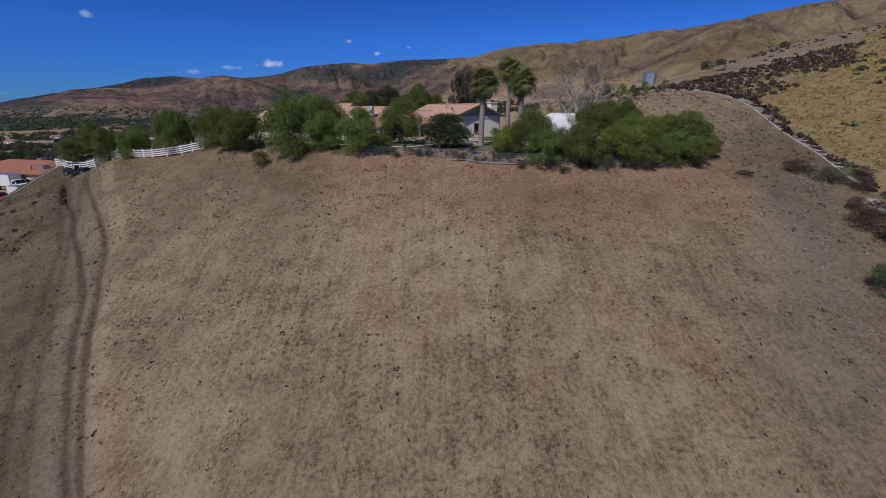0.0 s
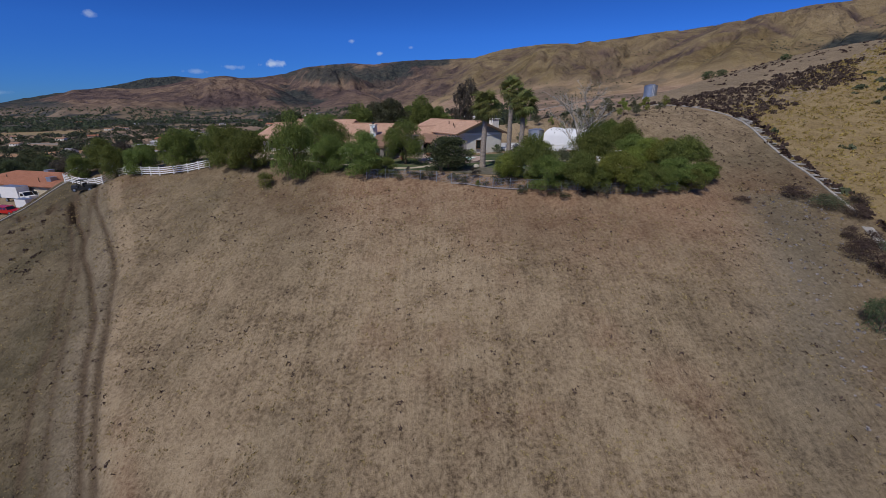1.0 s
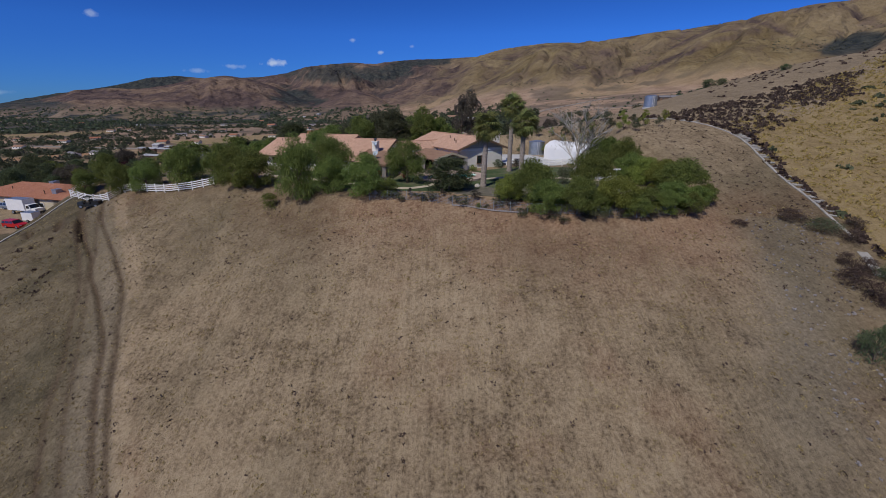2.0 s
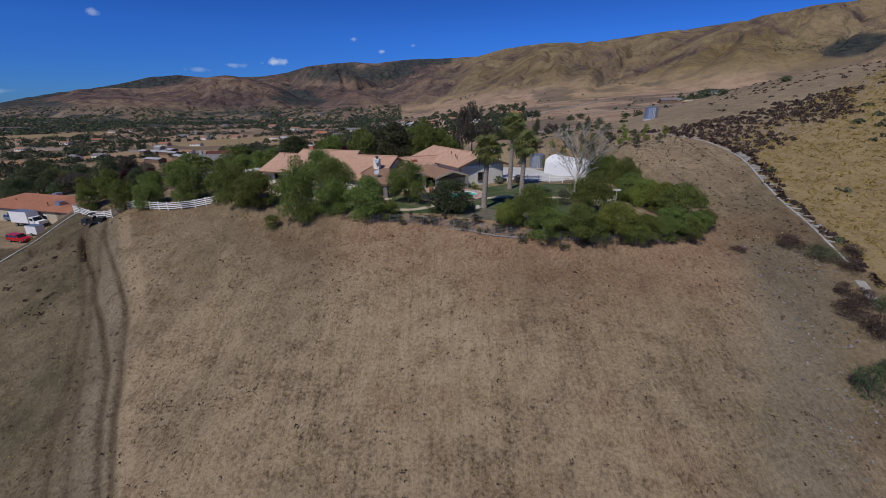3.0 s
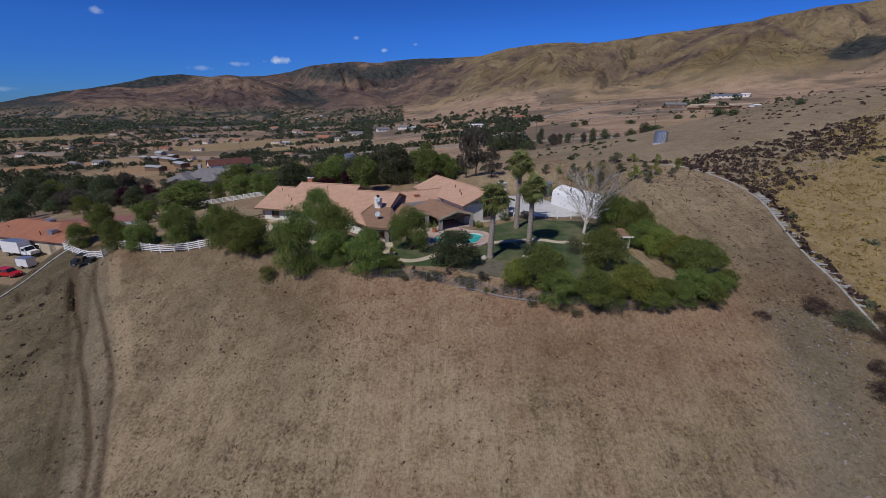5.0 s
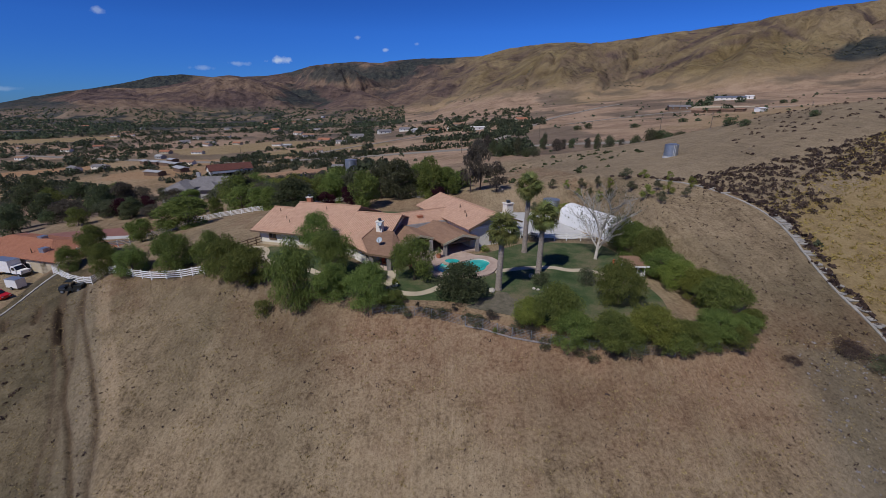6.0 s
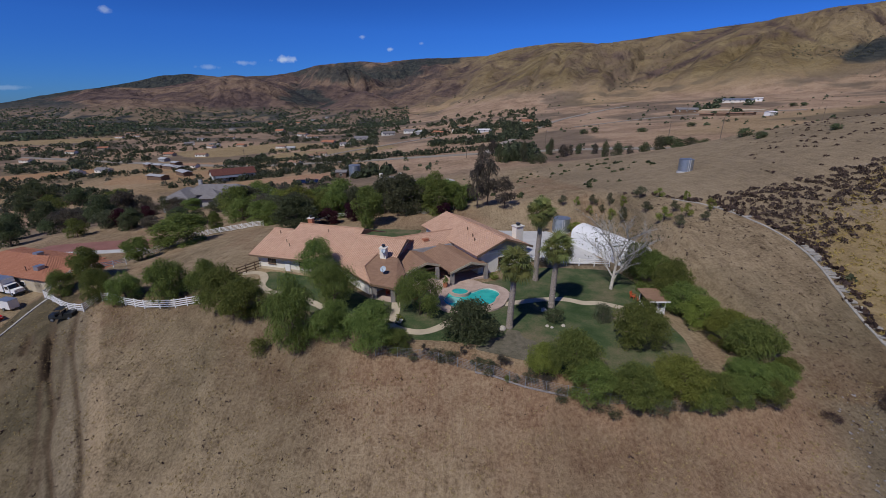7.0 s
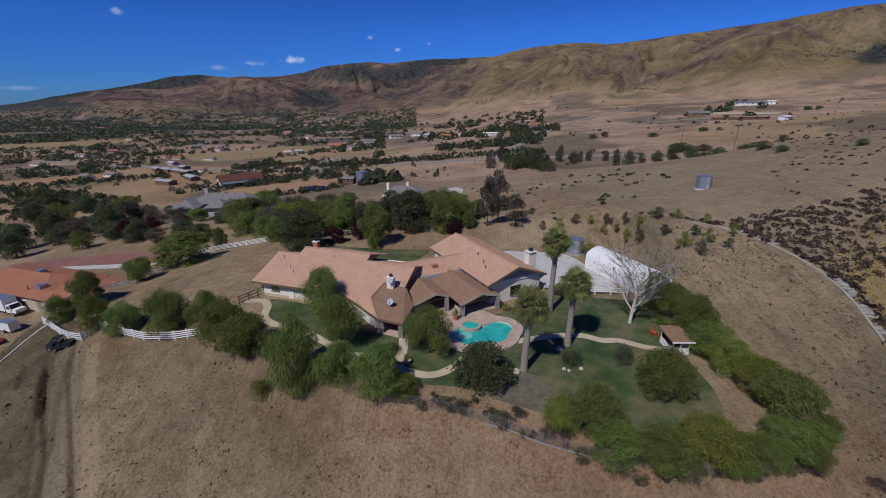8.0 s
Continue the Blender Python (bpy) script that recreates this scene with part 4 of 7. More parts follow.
def patio_gable(l, r, apex, depth, back_rise=0.0):
    l, r, apex = Vector(l), Vector(r), Vector(apex)
    bl, br, ba = l + BACK * depth, r + BACK * depth, apex + BACK * depth
    plate("roof", [l, apex, ba, bl], M["shingle"], 0.18, label="brown shingle patio roof")
    plate("roof", [apex, r, br, ba], M["shingle"], 0.18, label="brown shingle patio roof")
    for a, b in ((l, apex), (apex, r)):
        part("fascia", Shape().beam(a - BACK * 0.03 - Vector((0, 0, 0.14)), b - BACK * 0.03 - Vector((0, 0, 0.14)), 0.07, 0.34), M["path"], house, "pale timber barge board")
    part("beam", Shape().beam(l + BACK * 0.5 - Vector((0, 0, 0.32)), r + BACK * 0.5 - Vector((0, 0, 0.32)), 0.2, 0.3), M["fascia"], house)


patio_gable((-8.75, 71.0, 4.6), (-3.46, 74.4, 4.6), (-5.75, 72.8, 5.6), 8.2)
patio_gable((-2.19, 71.25, 4.66), (3.65, 75.0, 4.66), (0.95, 73.2, 5.62), 10.5)
part("roof", Shape().slab([(-3.55, 74.45, 4.58), (-2.25, 73.2, 4.6), (-6.4, 80.4, 4.8), (-7.6, 81.5, 4.8)], 0.12), M["shingle"], house)

# back wall of the patio, its deep shade put into grey stucco, with its doors
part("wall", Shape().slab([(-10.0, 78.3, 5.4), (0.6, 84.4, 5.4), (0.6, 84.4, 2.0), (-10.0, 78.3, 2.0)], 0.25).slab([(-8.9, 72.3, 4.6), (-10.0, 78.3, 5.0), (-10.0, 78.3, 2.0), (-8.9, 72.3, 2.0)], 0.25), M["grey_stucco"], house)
for k in (1.4, 4.4, 7.4, 9.9):
    window(Vector((-10.0, 78.1, 2.3)) + GU * k - GV * 0.15, GT, 1.8, 2.1, house, M["fascia"])

# linking roof between the two wings
L0 = Vector((-10.6, 77.9, 5.45))
L1 = L0 + GU * 13.0
UP = GV * 3.6 + Vector((0, 0, 1.25))
plate("roof", [L0, L1, L1 + UP, L0 + UP], M["tile"])
plate("roof", [L1 + UP, L0 + UP, L0 + GV * 7.2, L1 + GV * 7.2], M["tile"])
part("ridge_cap", Shape().tube([L0 + UP, L1 + UP], [0.13, 0.13], 8), M["tile"], house)
part("roof_hatch", Shape().box(0, 0, 0, 0.9, 0.7, 0.35, 30).box(0, 0, 0.35, 1.0, 0.8, 0.06, 30), M["terracotta"], house).location = L0 + GU * 5.6 + UP * 0.45

# right wing: long gable
EV, RZ, GW_, GL = 5.8, 7.86, 11.1, 20.0
plate("roof", [gw(0, GL, EV), gw(0, 0, EV), gw(GW_ / 2, 0, RZ), gw(GW_ / 2, GL, RZ)], M["tile"])
plate("roof", [gw(GW_, 0, EV), gw(GW_, GL, EV), gw(GW_ / 2, GL, RZ), gw(GW_ / 2, 0, RZ)], M["tile"])
part("ridge_cap", Shape().tube([gw(GW_ / 2, 0, RZ), gw(GW_ / 2, GL, RZ)], [0.14, 0.14], 8), M["tile"], house)
i = 0.7
wall_prism("wall", [gw(i, i, 0), gw(GW_ - i, i, 0), gw(GW_ - i, GL - i, 0), gw(i, GL - i, 0)], FLOOR - 0.3, EV + 0.1, M["stucco"])
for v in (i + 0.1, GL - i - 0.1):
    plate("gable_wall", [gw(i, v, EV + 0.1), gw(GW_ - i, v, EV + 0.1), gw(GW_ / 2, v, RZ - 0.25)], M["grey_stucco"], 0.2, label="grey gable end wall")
for a, b in (((0, 0, EV), (GW_ / 2, 0, RZ)), ((GW_ / 2, 0, RZ), (GW_, 0, EV))):
    part("fascia", Shape().beam(gw(*a) - GV * 0.04 - Vector((0, 0, 0.12)), gw(*b) - GV * 0.04 - Vector((0, 0, 0.12)), 0.08, 0.32), M["fascia"], house)
part("trim", Shape().beam(gw(i, i - 0.06, EV - 0.2), gw(GW_ - i, i - 0.06, EV - 0.2), 0.1, 0.22), M["white"], house)
window(gw(5.6, i - 0.05, 3.1), GT, 1.9, 1.5, house, M["fascia"])
for u, v in ((3.0, 6.0), (2.4, 4.5), (3.8, 9.0)):
    part("vent_pipe", Shape().tube([gw(u, v, EV + 0.37 * u - 0.05), gw(u, v, EV + 0.37 * u + 0.55)], [0.09, 0.09], 8), M["fascia"], house)


def chimney(x, y, z, w, h, turn, mat, label):
    c = part("chimney", Shape().box(x, y, z, w, w * 0.8, h, turn), mat, house, label)
    part("crown", Shape().box(x, y, z + h, w * 1.2, w, 0.12, turn), M["stucco"], c)
    part("spark_arrestor", Shape().tube([(x, y, z + h + 0.1), (x, y, z + h + 0.32), (x, y, z + h + 0.34), (x, y, z + h + 0.55)], [w * 0.16, w * 0.16, w * 0.3, w * 0.24], 10), M["dark"], c, "dark metal chimney cowl")


chimney(-12.4, 74.1, 5.2, 1.0, 2.2, HT, M["stucco"], "white stucco chimney")
chimney(9.4, 84.6, 5.2, 1.5, 2.9, GT, M["stucco"], "white stucco chimney")
chimney(-27.3, 86.0, 7.4, 0.9, 1.3, HT, M["terracotta"], "red brick chimney")


M["dish"] = surface("pale_blue_paint", (0.34, 0.42, 0.50), (0.44, 0.51, 0.58), 3, 0.7, 0, 0)


def dish(x, y, z, r):
    d = part("satellite_dish", Shape().tube([(x, y, z - 0.4), (x, y, z + 0.35)], [0.05, 0.05], 6), M["steel"], house, "pale blue-grey satellite dish")
    s = Shape()
    rings, seg = 5, 18
    pts = []
    tilt = Euler((radians(52), 0, radians(-20))).to_matrix()
    for a in range(rings):
        rr = r * (a + 0.02) / (rings - 1)
        for b in range(seg):
            t = 2 * math.pi * b / seg
            pts.append(Vector((x, y, z + 0.5)) + tilt @ Vector((rr * math.cos(t), rr * math.sin(t), 0.35 * rr * rr / r)))
    s.add(pts, [(a * seg + b, a * seg + (b + 1) % seg, (a + 1) * seg + (b + 1) % seg, (a + 1) * seg + b) for a in range(rings - 1) for b in range(seg)])
    part("reflector", s, M["dish"], d, smooth=True)
    c = Vector((x, y, z + 0.5))
    part("feed_arm", Shape().beam(c + tilt @ Vector((0, -r * 0.9, 0.2)), c + tilt @ Vector((0, 0, r * 0.8)), 0.04, 0.04), M["dark"], d)


dish(-11.7, 69.3, 5.35, 0.46)
dish(-12.3, 73.5, 6.6, 0.36)


# ---- pool, paving, paths and lawn ----
def blob_outline(zone, cx, cy, steps=72, reach=9.0):
    """Walks out from the middle along each bearing to the zone's rim."""
    out = []
    for k in range(steps):
        a = 2 * math.pi * k / steps
        r = np.linspace(0.05, reach, 900)
        inside = zone(cx + r * math.cos(a), cy + r * math.sin(a))
        out.append((cx + r[np.nonzero(inside)[0][-1]] * math.cos(a), cy + r[np.nonzero(inside)[0][-1]] * math.sin(a)))
    return out


def smoothed(pts, times=2):
    for _ in range(times):
        k = len(pts)
        pts = [tuple((pts[i - 1][j] + 2 * pts[i][j] + pts[(i + 1) % k][j]) / 4 for j in (0, 1)) for i in range(k)]
    return pts


def ring(inner, outer, z, drop):
    k = len(inner)
    v = [(x, y, z) for x, y in inner] + [(x, y, z) for x, y in outer] + [(x, y, z - drop) for x, y in inner] + [(x, y, z - drop) for x, y in outer]
    f = []
    for i in range(k):
        j = (i + 1) % k
        f += [(i, k + i, k + j, j), (k + i, 3 * k + i, 3 * k + j, k + j), (2 * k + i, i, j, 2 * k + j)]
    return Shape().add(v, f)


pc = (0.9, 67.3)
rim = smoothed(blob_outline(lambda x, y: pool_zone(x, y), *pc))
cope = smoothed(blob_outline(lambda x, y: pool_zone(x, y, 0.4), *pc))
apron = smoothed(blob_outline(lambda x, y: pool_zone(x, y, 1.5) | (np.hypot(x + 3.4, y - 70.3) < 2.2) | (np.hypot(x - 0.5, y - 71.5) < 2.4) | (np.hypot(x + 1.5, y - 72.0) < 3.0), *pc))
pool = thing("swimming_pool", 0, 0, 0, 0, "free-form swimming pool with turquoise water and spa", "pool")


def water_material():
    m, n, l, b = material("pool_water")
    tc = n.new("ShaderNodeTexCoord").outputs["Object"]
    l.new(ramp(n, l, noise_node(n, l, tc, 0.5, 3), [(0.3, (0.015, 0.33, 0.33)), (0.7, (0.05, 0.50, 0.47))]), b.inputs["Base Color"])
    b.inputs["Roughness"].default_value = 0.06
    bump(n, l, b, noise_node(n, l, tc, 4.0, 3), 0.15, 0.03)
    return m


M["water"] = water_material()
M["pale_water"] = surface("wet_plaster", (0.16, 0.50, 0.47), (0.24, 0.60, 0.56), 1.0, 0.15, 0, 0)
ZP = PAD + 0.26
part("water", Shape().add([(x, y, ZP - 0.18) for x, y in rim], [tuple(range(len(rim)))]), M["water"], pool, "turquoise pool water")
part("shell", ring(rim, cope, ZP + 0.02, 1.5), M["stucco"], pool)
part("coping", ring(rim, cope, ZP + 0.05, 0.06), M["deck"], pool, "pink-grey stone pool coping")
spa = [(-0.75 + 1.15 * math.cos(a), 69.15 + 1.0 * math.sin(a)) for a in np.linspace(0, 2 * math.pi, 28, endpoint=False)]
spa2 = [(-0.75 + 1.45 * math.cos(a), 69.15 + 1.3 * math.sin(a)) for a in np.linspace(0, 2 * math.pi, 28, endpoint=False)]
s_ = part("spa", ring(spa, spa2, ZP + 0.22, 0.7), M["deck"], pool, "raised round spa rim")
part("water", Shape().add([(x, y, ZP + 0.12) for x, y in spa], [tuple(range(28))]), M["water"], s_, "turquoise spa water")
for k in range(3):
    q = [(-1.7 + (1.15 - 0.28 * k) * math.cos(a), 66.9 + (0.9 - 0.22 * k) * math.sin(a)) for a in np.linspace(0, 2 * math.pi, 24, endpoint=False)]
    part("step", Shape().add([(x, y, ZP - 0.175 + 0.012 * k) for x, y in q], [tuple(range(24))]), M["pale_water"], pool, "pale curved pool step")
tagged(part("pavement", ring(cope, apron, ZP + 0.01, 0.25), M["deck"]), "pink-grey paving round the pool", "paving", kind="structure")
tagged(part("pavement", Shape().slab([(-9.3, 71.0, ZP - 0.01), (3.9, 75.2, ZP - 0.01), (-0.2, 84.0, ZP - 0.01), (-10, 78.2, ZP - 0.01)], 0.25), M["deck"]), "patio floor under the brown roofs", "paving", kind="structure")


def ribbon(pts, width, lift, mat, name, label, category, drop=0.12, smooth_by=3, step=None):
    """A strip laid on the land along a bent line."""
    p = np.array(pts, float)
    for _ in range(smooth_by):
        q = np.repeat(p, 2, axis=0)[1:-1]
        a, b = p[:-1], p[1:]
        q = np.empty((2 * len(a), 2))
        q[0::2], q[1::2] = a * 0.75 + b * 0.25, a * 0.25 + b * 0.75
        p = np.vstack([p[:1], q, p[-1:]])
    seg = np.r_[0, np.cumsum(np.hypot(*np.diff(p, axis=0).T))]
    n = max(8, int(seg[-1] / (step or max(0.5, width / 2))))
    t = np.linspace(0, seg[-1], n)
    p = np.stack([np.interp(t, seg, p[:, 0]), np.interp(t, seg, p[:, 1])], -1)
    d = np.gradient(p, axis=0)
    d /= np.linalg.norm(d, axis=1)[:, None]
    nrm = np.stack([-d[:, 1], d[:, 0]], -1)
    w = width / 2 * (1 + 0.12 * (fbm(t / (width * 2), t * 0, 2, 7) - 0.5))[:, None]
    s = Shape()
    cols = [p + nrm * w, p + nrm * w / 3, p - nrm * w / 3, p - nrm * w]
    top = [np.c_[c, H(c[:, 0], c[:, 1]) + lift] for c in cols]
    low = [np.c_[c[:, :2], c[:, 2] - drop - lift] for c in (top[0], top[-1])]
    grid = [low[0], *top, low[1]]
    s.add(np.concatenate(grid), [(k * n + i, k * n + i + 1, (k + 1) * n + i + 1, (k + 1) * n + i) for k in range(5) for i in range(n - 1)])
    ob = part(name, s, mat, smooth=False)
    return tagged(ob, label, category, kind="structure")


def sheet(name, zone_pts, z, mat, label, category, thick=0.1):
    pts = smoothed(zone_pts, 2)
    k = len(pts)
    s = Shape().add([(x, y, z) for x, y in pts] + [(x, y, z - thick) for x, y in pts], [tuple(range(k))] + [(i, k + i, k + (i + 1) % k, (i + 1) % k) for i in range(k)])
    return tagged(part(name, s, mat), label, category, kind="structure")


def dense(pts, n=6):
    k = len(pts)
    return [tuple(np.array(pts[i]) * (1 - t) + np.array(pts[(i + 1) % k]) * t) for i in range(k) for t in np.linspace(0, 1, n, endpoint=False)]


def lawn_material():
    m, n, l, b = material("lawn_grass")
    pos = n.new("ShaderNodeNewGeometry").outputs["Position"]
    wide, fine = noise_node(n, l, pos, 0.25, 5), noise_node(n, l, pos, 6, 4, 0.7)
    col = ramp(n, l, calc(n, l, "ADD", calc(n, l, "MULTIPLY", wide, 0.65), calc(n, l, "MULTIPLY", fine, 0.35)), [(0.38, (0.036, 0.064, 0.024)), (0.47, (0.066, 0.096, 0.042)), (0.53, (0.105, 0.115, 0.060)), (0.62, (0.17, 0.145, 0.092))])
    l.new(col, b.inputs["Base Color"])
    b.inputs["Roughness"].default_value = 0.9
    b.inputs["Specular IOR Level"].default_value = 0.15
    bump(n, l, b, fine, 0.8, 0.06)
    return m


M["lawn"] = lawn_material()
M["mulch"] = surface("leaf_mulch", (0.07, 0.068, 0.042), (0.19, 0.165, 0.125), 1.6, 0.95, 0, 0.9, 7)
sheet("lawn", dense([(-32.5, 77.2), (-30, 70), (-24, 65.5), (-17, 60), (-9, 56.8), (0, 56.2), (6, 53.4), (9, 50.6), (17, 49.4), (22, 51), (24.6, 54), (25.4, 57.5), (25.2, 62), (27, 70), (25, 79), (12.5, 80), (5, 74), (-6, 70.4), (-12.5, 66), (-20, 73.2)]), PAD + 0.03, M["lawn"], "green lawn with worn brown patches", "lawn")
sheet("lawn", dense([(-29.5, 98), (-30, 104), (-26, 107), (-18, 109), (-10, 107), (-8.5, 100), (-11, 94), (-20, 95)]), PAD + 0.03, M["lawn"], "green lawn behind the house", "lawn")
sheet("pavement", dense([(4, 97), (2, 108), (9, 108.5), (16, 103.5), (20.5, 98), (24.5, 84), (21, 81.5), (12.8, 83)]), PAD + 0.05, M["concrete"], "pale grey concrete yard beside the house", "paving")
for a in ([(-35.5, 75.4), (-32.7, 76.2), (-31, 73.6), (-30.7, 70.8), (-28.4, 68.7), (-25.6, 68.3), (-23, 67), (-20.2, 65.0), (-15.6, 61.4), (-13.2, 62.2), (-10.6, 61.0), (-8.6, 58.9), (-5.4, 57.9), (-3, 59.6), (-1.6, 61.8)],
          [(-9.6, 60.2), (-9.2, 63), (-9.6, 66)], [(5.2, 65.9), (9, 67.2), (11.8, 67.8), (14.4, 67.8), (16.2, 66.5), (18.4, 66.9), (20, 66), (21.8, 65), (24, 64.8)]):
    ribbon(a, 1.15, 0.075, M["path"], "path", "winding buff concrete garden path", "path", step=0.4)
sheet("bare_bed", dense([(0.6, 54.9), (2.0, 55.6), (2.6, 57.2), (4.2, 57.4), (4.9, 59.2), (6.3, 59.0), (6.6, 57.2), (8.0, 56.6), (7.4, 54.6), (8.6, 53.2), (7.0, 52.4), (4.0, 53.6)]), PAD + 0.045, M["mulch"], "bare mulch bed round the palm", "bed")


# ---- trees ----
def leaf_cloud(seed, w, h, z0, n, leaf, slim=0.35, blobs=12, droop=0.5, bare=0.0):
    """Corners of n leaf sprays on a crown made of uneven clumps."""
    g = np.random.default_rng(seed)
    rho, th = 0.78 * g.random(blobs) ** 0.5, 2 * math.pi * np.arange(blobs) * 0.381966 + 0.8 * g.random(blobs)
    top = 0.80 - 1.35 * rho ** 2.1
    c = np.stack([rho * np.cos(th), rho * np.sin(th), np.where(np.arange(blobs) % 5 < 2, top, -0.85 + (top + 0.85) * g.random(blobs) ** 0.8)], -1)
    c[0] = (0.1, 0, 0.82)
    rad = 0.15 + 0.2 * g.random(blobs)
    pick = g.choice(blobs, n, p=rad ** 2 / (rad ** 2).sum())
    d = g.normal(size=(n, 3))
    d /= np.linalg.norm(d, axis=1)[:, None]
    d[:, 2] = np.where(g.random(n) < 0.35, np.abs(d[:, 2]), d[:, 2])
    p = c[pick] + d * (rad[pick] * (0.45 + 0.75 * g.random(n) ** 0.7) * np.where(g.random(n) < 0.1, 1.3, 1.0))[:, None]
    # the land below the crown flattens it
    p[:, 2] = np.maximum(p[:, 2], -1.0 + 0.1 * g.random(n))
    p *= np.array([w / 2, w / 2, h / 2])
    p[:, 2] += z0 + h / 2
    ax = d * 0.5 + g.normal(size=(n, 3)) * 0.55 - np.array([0, 0, droop])
    ax /= np.linalg.norm(ax, axis=1)[:, None]
    sd = np.cross(ax, g.normal(size=(n, 3)))
    sd /= np.linalg.norm(sd, axis=1)[:, None]
    ln = leaf * (0.6 + 0.8 * g.random(n))[:, None]
    return np.stack([p - sd * ln * slim * 0.3, p + ax * ln * 0.5 - sd * ln * slim * 0.5, p + ax * ln, p + ax * ln * 0.5 + sd * ln * slim * 0.5], 1).reshape(-1, 3)


def limbs(seed, h, w, r, n=6, start=0.25, bend=0.25, sides=7):
    """A tapered trunk that parts into limbs."""
    g = np.random.default_rng(seed)
    s = Shape()
    lean = g.normal(size=2) * 0.04 * h
    trunk = [(lean[0] * t * t, lean[1] * t * t, h * 0.75 * t) for t in np.linspace(0, 1, 6)]
    s.tube(trunk, [r * (1.35 if k == 0 else 1 - 0.13 * k) for k in range(6)], sides)
    for k in range(n):
        a, t = 2 * math.pi * (k + g.random()) / n, start + (0.7 - start) * g.random()
        b = Vector((lean[0] * t * t, lean[1] * t * t, h * 0.75 * t))
        e = Vector((math.cos(a) * w * 0.36, math.sin(a) * w * 0.36, h * (0.2 + 0.2 * g.random())))
        mid = b + e * 0.5 + Vector((0, 0, bend * h * 0.15))
        s.tube([b, mid, b + e], [r * 0.5, r * 0.32, r * 0.1], 5)
    return s


CROWNS = {}


def crown_mesh(kind, seed, n, leaf, mat, slim=0.35, blobs=12, droop=0.5, z0=0.0, w=6.0, h=6.0):
    key = (kind, seed)
    if key not in CROWNS:
        CROWNS[key] = (quads_mesh("crown", leaf_cloud(seed, w, h, z0, n, leaf, slim, blobs, droop), n, mat), limbs(seed, (z0 + h) * 0.8, w, 0.17).mesh("trunk", M["bark"], True))
    return CROWNS[key]


def plant(name, kind, seed, x, y, w, h, label, category, group, n=17000, leaf=0.29, mat="pepper", z0=0.0, slim=0.24, droop=0.95, blobs=38, z=None):
    cm, tm = crown_mesh(kind, seed, n, leaf, M[mat], slim, blobs, droop, z0)
    t = new(name)
    tagged(t, label, category, group)
    t.matrix_basis = pose(x, y, (gz(x, y) if z is None else z) - 0.05, 0, 0, (x * 37 + y * 53) % 360) @ Matrix.Diagonal((w / 6, w / 6, h / (6 + z0), 1))
    part("trunk", tm, None, t)
    part("crown", cm, None, t)
    return t


rows = [(-65.5, 80.0, 5.2, 5.5), (-66.7, 75.8, 3.7, 4.0), (-56.9, 71.9, 4.3, 5.4), (-50.9, 69.9, 4.5, 4.6), (-43.4, 68.7, 5.8, 6.3), (-36.8, 67.4, 4.8, 5.9), (-33.0, 65.2, 5.4, 5.8), (-29.0, 62.4, 6.4, 5.6), (-20.7, 57.4, 5.6, 8.2), (-15.8, 57.0, 5.0, 4.8), (-11.2, 55.9, 5.8, 5.3), (-8.2, 55.4, 3.2, 2.2)]
for k, (x, y, w, h) in enumerate(rows):
    plant("pepper_tree", "pepper", 1 + k % 5, x, y, w * 1.04, h, "bushy green pepper tree along the fence", "tree", "trees along the front edge")
for k, (x, y, w, h, kind, mat, label) in enumerate([(-22.2, 72.2, 5.6, 7.6, "pepper", "pepper", "green pepper tree beside the white house wall"), (-17.5, 63.9, 6.3, 7.3, "pepper", "pepper", "tall green pepper tree on the front lawn"), (-6.0, 62.8, 5.9, 6.6, "pepper", "pepper", "green pepper tree between the path and pool"), (0.3, 57.3, 6.2, 4.6, "dense", "dark_leaf", "dense dark green shrub on the lawn")]):
    plant("yard_tree", kind, 7 + k, x, y, w * 1.02, h * 0.94, label, "tree", "yard trees", n=15000 if kind == "pepper" else 12000, leaf=0.29 if kind == "pepper" else 0.24, mat=mat, droop=0.95 if kind == "pepper" else 0.05, slim=0.2 if kind == "pepper" else 0.6, z0=0.5 if kind == "pepper" else 0.2)
rows = [(7.6, 51.0, 4.4, 3.4, "lime"), (10.6, 50.6, 5.4, 3.9, "pepper"), (11.9, 48.0, 4.4, 3.2, "pepper"), (15.2, 47.2, 5.2, 3.8, "pepper"), (19.8, 48.2, 5.6, 3.9, "lime"), (19.3, 56.0, 6.9, 4.2, "pepper"), (23.4, 48.0, 3.8, 2.4, "pepper"), (27.4, 49.2, 4.6, 2.6, "pepper"), (30.6, 49.8, 3.8, 2.3, "pepper"), (30.6, 53.6, 5.8, 3.6, "pepper"), (30.4, 57.2, 5.4, 3.6, "lime"), (29.5, 60.6, 5.6, 3.6, "lime"), (28.9, 64.2, 5.6, 4.3, "pepper"), (28.7, 67.8, 5.8, 4.8, "pepper"), (28.2, 71.6, 5.6, 5.2, "pepper"), (27.2, 76.2, 5.8, 5.2, "pepper"), (17.4, 47.4, 3.6, 2.6, "pepper"), (21.8, 47.0, 3.4, 2.2, "pepper"), (25.4, 47.9, 3.6, 2.3, "pepper"), (28.8, 48.1, 3.4, 2.2, "pepper"), (32.2, 51.2, 3.2, 2.4, "pepper")]
